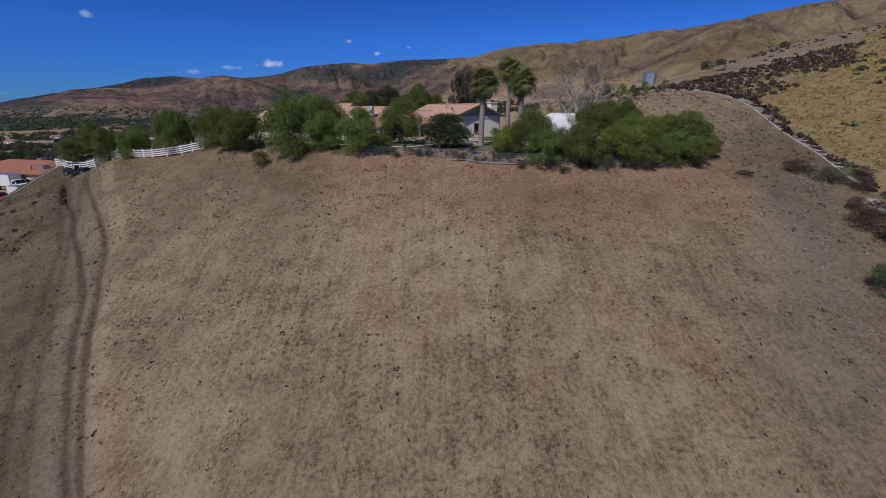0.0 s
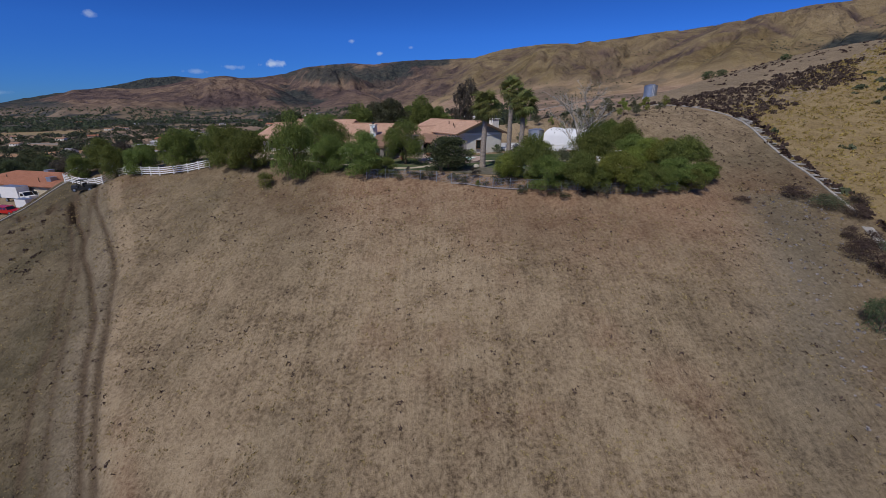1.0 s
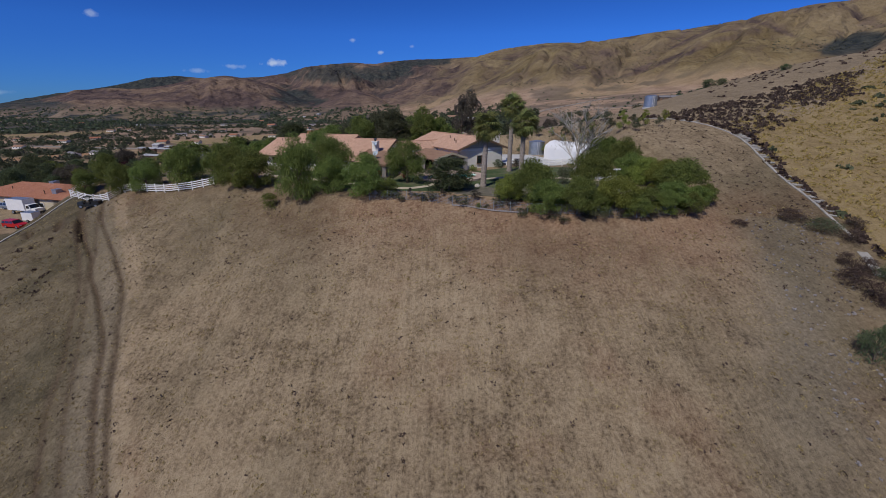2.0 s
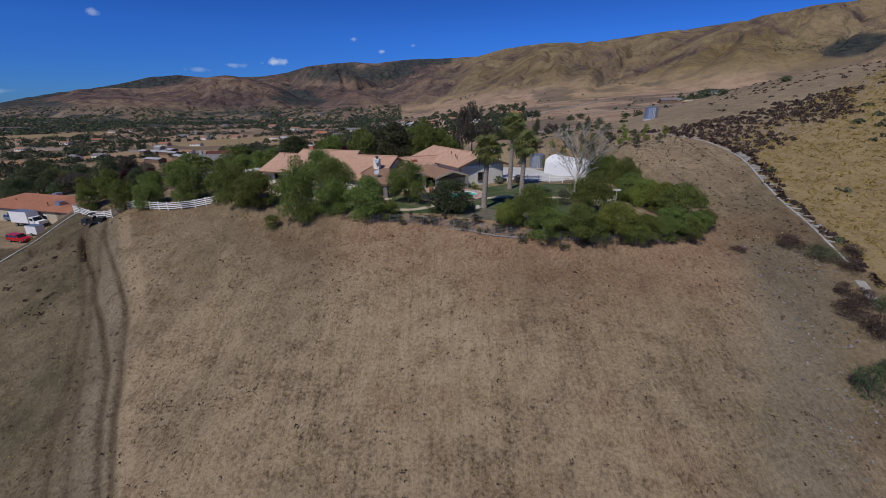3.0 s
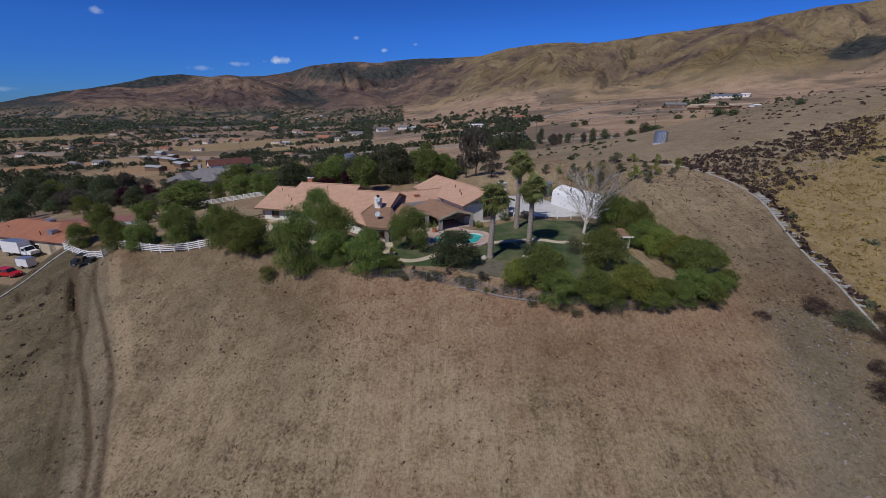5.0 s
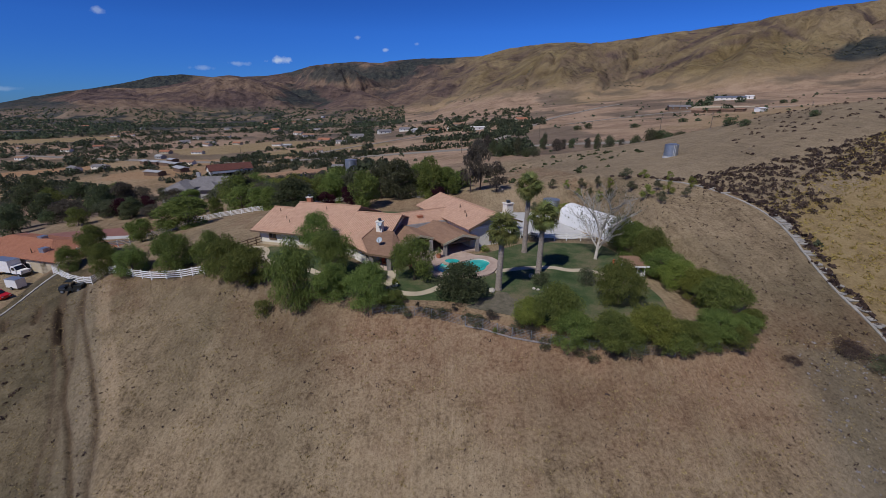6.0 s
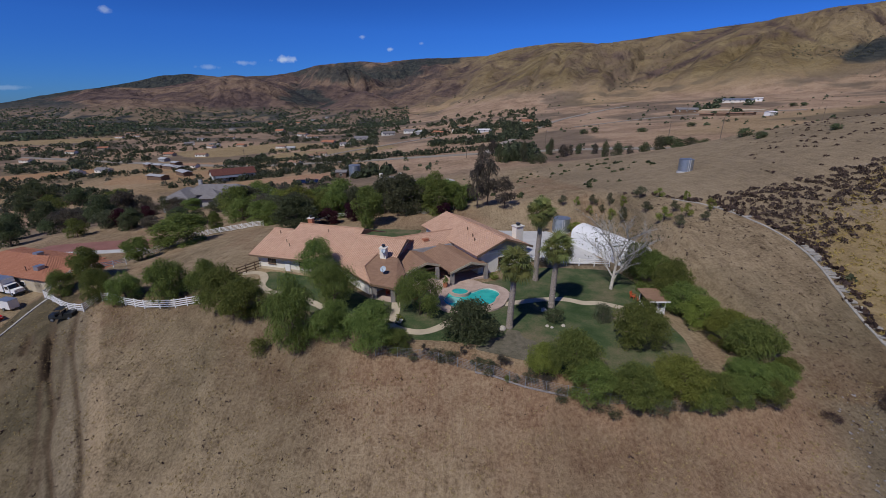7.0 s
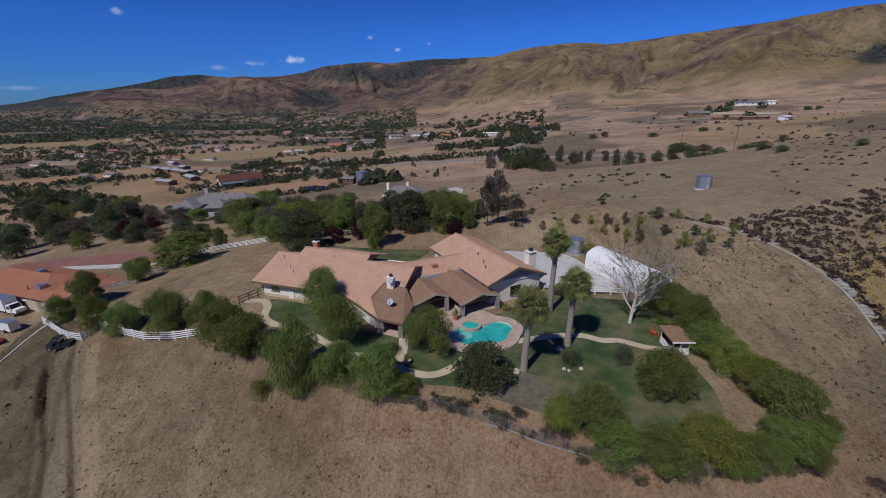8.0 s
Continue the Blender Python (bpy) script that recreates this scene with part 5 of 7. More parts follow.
for k, (x, y, w, h, mat) in enumerate(rows):
    plant("hedge_tree", mat, 20 + k % 4, x - (0.6 if x > 28 and y > 52 else 0.0), y + (0.25 if y < 50 else 0.0), w * (0.88 + 0.2 * ((k * 7) % 5) / 4), h * (0.98 + 0.3 * ((k * 3) % 4) / 3), "bushy %s pepper tree in the garden hedge" % ("yellow-green" if mat == "lime" else "green"), "tree", "garden hedge trees", mat=mat)

for k, (x, y, w, h, mat, label) in enumerate([(-24.8, 56.8, 2.6, 2.2, "pepper", "small green bush on the bare slope"), (10.9, 61.2, 2.6, 2.2, "dark_leaf", "small dark shrub in a stone ring"), (17.2, 61.8, 2.6, 2.6, "olive", "small grey-green shrub on the lawn"), (3.9, 50.6, 0.7, 0.8, "pepper", "tiny green shrub below the fence"), (-10.6, 62.6, 2.2, 1.4, "olive", "low shrub beside the path"), (4.6, 74.6, 1.6, 1.2, "lime", "small yellow-green shrub by the patio"), (9.6, 79.4, 2.2, 1.5, "dark_leaf", "dark shrub under the gable wall"), (13.4, 80.6, 2.4, 1.5, "grey_leaf", "dry brown shrub by the white fence")]):
    plant("shrub", mat + "_s", 40 + k, x, y, w, h, label, "shrub", "garden shrubs", n=1800, leaf=0.55, mat=mat)
# dry low growth along the foot of the hedge and the wire fence
for k in range(30):
    x = -9 + 40 * k / 29
    y = float(np.interp(x, EDGE_X, EDGE_Y)) + 1.4 + 0.6 * math.sin(k * 2.3)
    plant("dry_bush", "dry_b", 60 + k % 3, x, y + (1.2 if x > 30 else 0), 1.7 + 0.9 * math.sin(k * 1.7), 1.1 + 0.5 * math.sin(k * 3.1), "dry grey-brown bush along the wire fence", "bush", "dry bushes along the fence", n=900, leaf=0.8, mat="olive" if k % 3 else "grey_leaf", blobs=6, slim=0.16, droop=-0.5)


# ---- palms ----
def palm_frond_mesh(seed):
    """A fan leaf on a stalk, its blades parted and drooping at the tips."""
    g = np.random.default_rng(seed)
    v, f = [], []
    stalk, r, blades = 1.2, 1.2, 18
    for k in range(blades):
        a = radians(-105 + 210 * k / (blades - 1))
        d = np.array([math.cos(a), math.sin(a), 0.0])
        sd = np.array([-d[1], d[0], 0.0])
        ln = r * (0.8 + 0.25 * math.cos(a) + 0.18 * g.random())
        z1, z2 = 0.05 * g.random(), -0.35 - 0.45 * g.random()
        b = np.array([stalk, 0, 0])
        o = len(v)
        v += [b, b + d * ln * 0.55 - sd * 0.075 + [0, 0, z1], b + d * ln + [0, 0, z2], b + d * ln * 0.55 + sd * 0.075 + [0, 0, z1]]
        f.append((o, o + 1, o + 2, o + 3))
    s = Shape().add(v, f)
    s.tube([(0, 0, 0), (stalk, 0, 0.02)], [0.035, 0.02], 4)
    return s.mesh("frond", M["palm"])


FRONDS = [palm_frond_mesh(k) for k in range(3)]
SKIRT = leaf_material("dead_fronds", (0.16, 0.13, 0.05), (0.38, 0.31, 0.13))


def palm_trunk(h, r, seed):
    g = np.random.default_rng(seed)
    s = Shape()
    n = 34
    pts, rad = [], []
    for k in range(n):
        t = k / (n - 1)
        pts.append((0.25 * math.sin(t * 2.2 + seed) * t, 0.12 * math.sin(t * 3 + seed) * t, h * t))
        rad.append(r * (1.5 - 1.6 * t if t < 0.14 else 1.3 - 0.3 * t) * (1 + (0.05 if k % 2 else -0.03) + 0.04 * g.random()))
    s.tube(pts, rad, 12)
    return s, pts[-1]


for k, (x, y, h) in enumerate([(5.2, 59.7, 8.2), (11.5, 65.3, 8.4), (11.0, 74.4, 10.8)]):
    t = thing("fan_palm", x, y, PAD - 0.05, 40 * k, "tall fan palm with a rough pale trunk on the lawn", "palm tree", "three fan palms")
    s, top = palm_trunk(h, 0.31, k)
    part("trunk", s, M["palm_bark"], t)
    g = random.Random(k)
    for q in range(46):
        a, el = q * 137.5 + g.uniform(-14, 14), 80 - 142 * ((q + 0.5) / 46) ** 0.9
        fr = part("frond", FRONDS[q % 3], None, t)
        sc = g.uniform(0.72, 1.12)
        fr.matrix_basis = Matrix.Translation(top) @ pose(0, 0, 0.1, 0, 0, a) @ pose(0, 0, 0, 0, -el, 0) @ pose(0, 0, 0, g.uniform(-25, 25)) @ Matrix.Diagonal((sc, sc, sc, 1))
    gg = np.random.default_rng(k)
    n = 420
    ph, zz = gg.random(n) * 2 * math.pi, gg.random(n)
    rr = 0.30 + 0.45 * zz
    p = np.stack([top[0] + rr * np.cos(ph), top[1] + rr * np.sin(ph), h - 1.3 + 1.4 * zz], -1)
    dn = np.stack([0.25 * np.cos(ph), 0.25 * np.sin(ph), -0.9 + 0 * ph], -1)
    sd = np.stack([-np.sin(ph), np.cos(ph), 0 * ph], -1) * 0.08
    part("dead_fronds", quads_mesh("dead_fronds", np.stack([p - sd * 0.4, p + dn * 0.4 - sd, p + dn * 0.8, p + dn * 0.4 + sd], 1).reshape(-1, 3), n, SKIRT), SKIRT, t, "dry hanging dead fronds")


# ---- the bare sycamore ----
def bare_tree():
    g = random.Random(5)
    wood, twigs = Shape(), Shape()
    tips = []

    def grow(p, d, ln, r, level):
        bow = Vector((g.uniform(-1, 1), g.uniform(-1, 1), g.uniform(-0.2, 0.6))) * ln * 0.08
        pts = [p, p + d * ln * 0.35 + bow * 0.8, p + d * ln * 0.7 + bow, p + d * ln + Vector((0, 0, 0.05 * ln))]
        (wood if level < 2 else twigs).tube(pts, [r, r * 0.8, r * 0.58, r * 0.35], 7 if level < 2 else 4 if level < 3 else 3, caps=False)
        if level == 4:
            tips.append(pts[-1])
            return
        for k in range((8, 6, 5, 4)[level]):
            f = g.uniform(0.25, 1.0) if level else 0.2 + 0.1 * k
            j = min(2, int(f * 3))
            q = pts[j].lerp(pts[j + 1], f * 3 - j)
            a = g.uniform(0, 2 * math.pi) if level else 2.4 * k
            out = (d * (1.0 if level else 0.75) + Vector((math.cos(a), math.sin(a), g.uniform(-0.05, 0.35))) * g.uniform(0.55, 0.9)).normalized()
            grow(q, out, ln * (g.uniform(0.42, 0.7) if level else g.uniform(0.72, 0.95)), max(r * (0.5 - 0.03 * level), 0.010), level + 1)
    grow(Vector((0, 0, 0)), Vector((0.2, 0.08, 1)).normalized(), 5.2, 0.27, 0)
    t = thing("sycamore_tree", 21.6, 71.5, PAD, 20, "nearly leafless sycamore with white branches on the lawn", "tree")
    part("trunk", wood, M["pale_bark"], t, smooth=True)
    tagged(part("branchwork", twigs, M["twig"], t), kind="stuff")
    gg = np.random.default_rng(3)
    base = np.array([tuple(q) for q in tips])
    n = 2200
    p = base[gg.integers(0, len(base), n)] + gg.normal(size=(n, 3)) * 0.55
    ax, sd = gg.normal(size=(n, 3)) * 0.11, gg.normal(size=(n, 3)) * 0.045
    part("leaves", quads_mesh("leaves", np.stack([p - sd, p + ax * 0.5 - sd, p + ax, p + sd], 1).reshape(-1, 3), n, M["olive"]), None, t, "sparse grey-green leaves")


bare_tree()

# ---- trees behind the house ----
rows = [(-60.6, 112.5, 3.6, 5.2, "pepper"), (-61.5, 102.0, 12.5, 6.6, "pepper"), (-65.9, 92.4, 5.6, 5.0, "pepper"), (-36.0, 101.5, 10.0, 7.0, "dark_leaf"), (-30.0, 104.5, 5, 3.4, "purple"), (-20.4, 103.5, 7.0, 8.6, "pepper"), (-14.2, 114, 11, 9.5, "olive"), (-2, 119, 8, 6, "pepper"), (-24, 121, 9, 7, "pepper"), (-34, 118, 9, 7, "pepper"), (-44, 124, 9, 6.5, "pepper"), (-52, 120, 8, 6, "pepper"), (2, 125, 6, 4.5, "pepper"), (-6.6, 113, 8.4, 9, "pepper"), (-4.2, 109.6, 4.0, 3.0, "purple"), (-25.2, 108, 4.2, 4.4, "purple"), (-46, 118, 7, 5.5, "olive"), (-40, 112.5, 8.5, 7.4, "olive"), (-31, 115, 8, 7.2, "pepper"), (-19, 117, 9, 9, "olive"), (-9.5, 118, 8, 8, "pepper"), (-1.8, 113, 6.6, 6.4, "pepper"), (-47.5, 114.5, 6.4, 5.6, "pepper"), (-26.5, 117, 7, 7.6, "olive")]
for k, (x, y, w, h, mat) in enumerate(rows):
    plant("back_tree", mat + "_b", 80 + k % 3, x, y, w, h, {"pepper": "green pepper tree beyond the house", "dark_leaf": "dark green tree close behind the roof", "purple": "dark plum-leaved shrub behind the house", "olive": "grey-green tree beyond the back lawn"}[mat], "tree", "trees behind the house", n=9000, leaf=0.3, mat=mat, blobs=24, slim=0.4, droop=0.3)
gen = random.Random(11)
for k in range(34):
    t = gen.random()
    x, y = -72 + 56 * t + gen.uniform(-5, 5), 150 - 14 * t + gen.uniform(-15, 13)
    mat = gen.choice(["pepper", "lime", "olive", "olive", "pepper", "grey_leaf"])
    w = gen.uniform(8, 12.5)
    plant("grove_tree", mat + "_g", 90 + k % 3, x, y, w, w * gen.uniform(0.62, 0.85) * (0.75 if x > -34 else 1.0), "%s tree in the grove behind the house" % {"pepper": "green", "olive": "grey-green", "lime": "yellow-green", "grey_leaf": "grey-brown"}[mat], "tree", "grove behind the house", n=4200, leaf=0.45, mat=mat, blobs=22)
rows = [(-14, 150, 9, 6.5, "pepper"), (-7, 146, 9, 6, "lime"), (-20, 157, 10, 7, "lime"), (-4, 156, 8, 5.5, "pepper"), (-12, 163, 9, 6, "olive"), (-84.6, 165, 8.6, 7, "grey_leaf"), (-122, 160, 11, 11, "grey_leaf"), (-121, 168, 10, 8, "grey_leaf"), (-121, 150, 11.5, 11, "dark_leaf"), (-137, 152, 10, 8, "grey_leaf"), (-146, 168, 8, 7, "grey_leaf"), (-90, 170, 9, 5, "olive"), (-99, 164, 8, 5, "pepper"), (-107, 168, 8, 5.5, "grey_leaf"), (-92, 174, 8, 5, "dark_leaf"), (-114, 172, 9, 6.5, "olive"), (-82, 184, 11, 8, "pepper"), (-139, 134, 10, 9, "dark_leaf"), (-156, 150, 12, 10, "dark_leaf"), (-173, 158, 12, 10, "dark_leaf"), (-163, 172, 11, 11, "dark_leaf"), (-192, 192, 12, 10, "dark_leaf"), (-178, 190, 11, 10, "pepper"), (-190, 218, 13, 9, "dark_leaf"), (-168, 215, 13, 8, "pepper"), (-220, 226, 17, 11, "dark_leaf"), (-128, 162, 9, 7, "purple"), (-150, 182, 10, 8, "dark_leaf")]
gen = random.Random(23)
for k in range(6):
    s_, q_ = gen.random(), gen.random()
    rows.append((-122 - 95 * s_ + 12 * q_, 136 + 66 * s_ + 26 * q_, gen.uniform(7, 11), gen.uniform(5, 8.5), gen.choice(["dark_leaf", "dark_leaf", "grey_leaf", "olive"])))
for k in range(7):
    s_ = gen.random()
    rows.append((-138 + 62 * gen.random(), 135 + 6 * gen.random(), gen.uniform(5, 8), gen.uniform(4, 6.5), gen.choice(["dark_leaf", "grey_leaf", "pepper"])))
    rows.append((-116 + 46 * s_, 141 + 4 * s_ + gen.uniform(0, 14), gen.uniform(5, 8), gen.uniform(3.5, 6), gen.choice(["dark_leaf", "olive", "grey_leaf", "purple"])))
for k, (x, y, w, h, mat) in enumerate(rows):
    plant("valley_tree", mat + "_g", 90 + k % 3, x, y, w, h, "%s tree on the low ground behind the hill" % {"pepper": "green", "lime": "yellow-green", "olive": "grey-green", "purple": "dark plum-leaved", "dark_leaf": "dark green", "grey_leaf": "grey-brown"}[mat], "tree", "trees behind the hill", n=4200, leaf=0.45, mat=mat, blobs=22)
for x, y, w, h in ((3.8, 112.5, 5.6, 11.0), (10.2, 111.5, 5.6, 7), (6.4, 114.5, 6.2, 12.0)):
    plant("gum_tree", "gum", 99, x, y, w, h, "tall sparse grey-brown gum tree beyond the yard", "tree", "gum trees", n=2300, leaf=0.5, mat="grey_leaf", z0=1.6, blobs=13, slim=0.3)
rows = [(15.9, 108.8, 1.5, 2.2), (19.7, 109.1, 1.8, 2.5), (23.3, 110, 2, 2.5), (26.5, 109.7, 1.5, 2.3), (29.9, 109.3, 2.3, 2.5), (28.7, 106.8, 1.7, 2.2), (32.9, 106.8, 1.7, 3), (32.3, 103.1, 2.1, 2.8), (33, 98.6, 2.2, 3), (33.9, 101.9, 1.6, 2.7), (36.6, 100.6, 2.7, 2.4), (39.9, 99.5, 2, 2), (34.7, 92.9, 2.4, 2.1), (35, 86.3, 2.4, 2.7), (38.5, 90.2, 1.9, 2), (39, 86.8, 2, 2.6), (36.1, 83, 2.1, 2), (43.9, 88.3, 1.7, 2.3), (40.8, 84, 1.6, 1.8), (43.1, 95.1, 1.5, 1.9), (31.4, 106.9, 1.5, 1.9), (23.6, 99.5, 3.4, 2.6), (17.4, 100.6, 1.8, 2.4)]
for k, (x, y, w, h) in enumerate(rows):
    plant("sapling", "sap%d" % (k % 2), 110 + k % 2, x, y, w * 1.1, h, "young %s sapling planted on the bare slope" % ("green" if k % 2 else "grey-green"), "tree", "saplings on the slope", n=900, leaf=0.7, mat="lime" if k % 2 else "olive", blobs=9, slim=0.22)
rows = [(24, 264, 4.6, 10.0, "dark_leaf"), (27, 259, 4.5, 8.0, "dark_leaf"), (32, 264, 5.9, 7.0, "dark_leaf"), (37, 255, 4.7, 12.0, "olive"), (39, 238, 5.8, 5.0, "dark_leaf"), (42, 232, 7.3, 5.5, "olive"), (56, 274, 4.0, 10.0, "olive"), (61, 264, 5.8, 7.0, "grey_leaf"), (15, 273, 6.8, 11.0, "grey_leaf"), (24, 305, 6.9, 10.0, "grey_leaf"), (74, 232, 4, 8.5, "dark_leaf"), (79, 229, 6, 7.5, "olive"), (92, 246, 4, 5.5, "grey_leaf"), (90, 224, 6, 6.5, "dark_leaf"), (96, 222, 6.5, 9, "olive"), (103, 219, 8, 6, "dark_leaf"), (108, 218, 7, 5, "olive"), (114, 217, 9, 7, "dark_leaf"), (79, 263, 4, 6, "grey_leaf"), (56, 280, 4, 7, "dark_leaf"), (66, 268, 4, 6, "grey_leaf"), (71, 268, 4, 6, "dark_leaf"), (127, 276, 10, 5, "dark_leaf"), (136, 270, 9, 4, "olive"), (159, 261, 10, 4, "dark_leaf")]
for k, (x, y, w, h, mat) in enumerate(rows):
    plant("roadside_tree", mat + "_r", 120 + k % 2, x, y, w, h, "dark roadside tree beyond the hill", "tree", "roadside trees", n=1500, leaf=0.7, mat=mat)
# scrub and shrubs at the foot of the golden hill
for k, (x, y, w, h, mat) in enumerate([(41.2, 48.6, 4.0, 1.2, "dry_leaf"), (43.4, 46.6, 4.2, 1.3, "olive"), (41.6, 40.8, 1.8, 1.4, "dry_leaf"), (40.4, 38.0, 3.4, 1.8, "dry_leaf"), (41.2, 35.8, 3.4, 2.0, "dry_leaf"), (35.6, 29.8, 2.8, 3.4, "dark_leaf"), (42.6, 39.6, 2.6, 1.7, "dry_leaf"), (44.2, 38.8, 2.6, 1.6, "dark_leaf"), (45.2, 44.5, 2.8, 1.3, "dry_leaf"), (38.6, 31.5, 2.6, 1.8, "olive"), (47.2, 46.6, 2.4, 1.3, "dry_leaf"), (34.4, 47.4, 1.8, 0.7, "dry_leaf")]):
    plant("scrub_bush", mat + "_k", 130 + k % 2, x, y, w, h, "%s bush at the foot of the hill" % {"dry_leaf": "dry purple-brown", "olive": "grey-green", "dark_leaf": "dark green"}[mat], "bush", "bushes below the hill", n=1800, leaf=0.5, mat=mat)


# ---- fences ----
POST = Shape().box(0, 0, -0.4, 0.13, 0.13, 1.75).box(0, 0, 1.35, 0.17, 0.17, 0.05).box(0, 0, 1.4, 0.15, 0.15, 0.07, 0, 0.2).mesh("post", M["white"])


def rail_fence(pts, label, group="white rail fences", rails=4, height=1.3, gap=2.44):
    t = tagged(new("rail_fence"), label, "fence", group)
    t.location = (*pts[0], gz(*pts[0]))
    base = Vector(t.location)
    p = [Vector((*q, 0)) for q in pts]
    spots = [p[0]]
    for a, b in zip(p[:-1], p[1:]):
        n = max(1, round((b - a).length / gap))
        spots += [a + (b - a) * (k / n) for k in range(1, n + 1)]
    for q in spots:
        q.z = gz(q.x, q.y)
        o = part("post", POST, None, t)
        o.location = q - base
    for a, b in zip(spots[:-1], spots[1:]):
        for k in range(rails):
            z = Vector((0, 0, height * (0.93 - 0.235 * k)))
            part("rail", Shape().beam(a - base + z, b - base + z, 0.05, 0.15), M["white"], t)
    return t


rail_fence([(-69.4, 75.4), (-62.0, 71.6), (-58.0, 69.9)], "white four-rail fence above the parking area")
rail_fence([(-58.0, 69.9), (-57.2, 72.6)], "short white return of the rail fence")
rail_fence([(-56.2, 71.6), (-50.4, 69.0), (-46.6, 67.8), (-41.5, 67.1), (-37.8, 67.0)], "white four-rail fence along the top of the slope")
rail_fence([(-69.4, 75.4), (-69.0, 80.5), (-68.2, 85.6), (-67.4, 91.0), (-66.8, 97.0)], "white rail fence beside the neighbouring drive", rails=3)
rail_fence([(-66.8, 97.0), (-63.5, 108.5), (-58.9, 111.0), (-48.9, 113.2)], "white rail fence across the back pasture", rails=4)
rail_fence([(-34.0, 106.0), (-31.2, 112.0), (-28, 113.5)], "white rail fence behind the back lawn", rails=3)
rail_fence([(11.6, 82.2), (15.2, 80.6), (19.5, 80.8), (24.5, 80.6)], "white rail fence beside the concrete yard", rails=3)


def wire_fence():
    t = thing("wire_fence", 0, 0, 0, 0, "rusty wire fence on thin posts along the slope's edge", "fence")
    pts = [(-10.4, 54.5), (-5.3, 53.7), (-1.2, 52.6), (2.6, 51.3), (5.7, 49.9), (9.6, 48.5), (13.3, 47.4), (18.8, 46.9), (22, 47.0), (29.1, 48.2)]
    spots = []
    for a, b in zip(pts[:-1], pts[1:]):
        n = max(1, round(math.dist(a, b) / 2.2))
        spots += [tuple(np.array(a) + (np.array(b) - np.array(a)) * k / n) for k in range(n)]
    spots = [Vector((x, y, gz(x, y))) for x, y in spots]
    for q in spots:
        part("post", Shape().tube([q - Vector((0, 0, 0.2)), q + Vector((0, 0, 1.25))], [0.045, 0.045], 6), M["steel"], t)
    for a, b in zip(spots[:-1], spots[1:]):
        s = Shape()
        for z in np.linspace(0.1, 1.2, 7):
            s.beam(a + Vector((0, 0, z)), b + Vector((0, 0, z)), 0.014, 0.014)
        for k in range(14):
            c = a + (b - a) * (k / 14)
            s.beam(c + Vector((0, 0, 0.1)), c + Vector((0, 0, 1.2)), 0.012, 0.012)
        part("wire_mesh", s, M["steel"], t)
    for a, b in zip(spots[5:10], spots[6:11]):
        part("kerb_board", Shape().beam(a + Vector((0, -0.15, 0.08)), b + Vector((0, -0.15, 0.08)), 0.1, 0.16), M["stone"], t)


wire_fence()
g_ = thing("yard_gate", -34.6, 76.4, PAD, 60, "dark wooden yard gate beside the white wall", "gate")
for k in range(4):
    part("post", Shape().box(-2.4 + 1.6 * k, 0, -0.2, 0.12, 0.12, 1.7), M["fascia"], g_)
for z in (0.35, 0.85, 1.3):
    part("rail", Shape().box(0, 0, z, 4.9, 0.06, 0.12), M["fascia"], g_)


# ---- garden things ----
def garden_shed():
    t = thing("garden_shed", 24.8, 65.3, PAD, 2, "small white garden shed with a brown shingle roof", "shed")
    part("floor", Shape().box(0, 0, -0.05, 2.6, 3.6, 0.2), M["concrete"], t)
    for x in (-1.15, 0, 1.15):
        for y in (-1.65, 1.65):
            part("post", Shape().box(x, y, 0.1, 0.14, 0.14, 2.0), M["white"], t)
    for x, y, w, d in ((0, -1.65, 2.3, 0.06), (-1.15, 0, 0.06, 3.3), (1.15, 0, 0.06, 3.3)):
        part("panel", Shape().box(x, y, 0.15, w, d, 0.75), M["white"], t)
    part("back_wall", Shape().box(0, 1.6, 0.1, 2.3, 0.08, 2.0), M["dark"], t)
    part("inner_wall", Shape().box(0, 0.4, 0.1, 2.2, 0.08, 2.0), M["dark"], t)
    part("roof", Shape().slab([(-1.6, -2.1, 2.1), (1.6, -2.1, 2.1), (1.6, 2.1, 2.35), (-1.6, 2.1, 2.35)], 0.16), M["shingle"], t)
    part("fascia", Shape().box(0, -2.14, 1.9, 3.2, 0.06, 0.22), M["white"], t)
    t.scale = (0.86, 0.86, 0.95)


garden_shed()


def chair(x, y, turn, mat, label):
    t = thing("garden_chair", x, y, PAD, turn, label, "chair")
    part("seat", Shape().box(0, 0, 0.38, 0.55, 0.55, 0.06), mat, t)
    part("backrest", Shape().slab([(-0.27, 0.26, 0.4), (0.27, 0.26, 0.4), (0.27, 0.42, 1.0), (-0.27, 0.42, 1.0)], 0.05), mat, t)
    for i in (-0.24, 0.24):
        for j in (-0.24, 0.24):
            part("leg", Shape().box(i, j, 0, 0.05, 0.05, 0.38), mat, t)
        part("armrest", Shape().box(i * 1.15, 0, 0.6, 0.08, 0.55, 0.04), mat, t)


ORANGE = surface("orange_paint", (0.45, 0.09, 0.035), (0.55, 0.14, 0.06), 3, 0.5)
chair(24.0, 67.0, 70, ORANGE, "orange garden chair beside the shed")
chair(23.6, 68.4, 40, ORANGE, "orange garden chair beside the shed")
chair(-11.0, 68.2, 20, ORANGE, "orange-brown chair on the front porch")


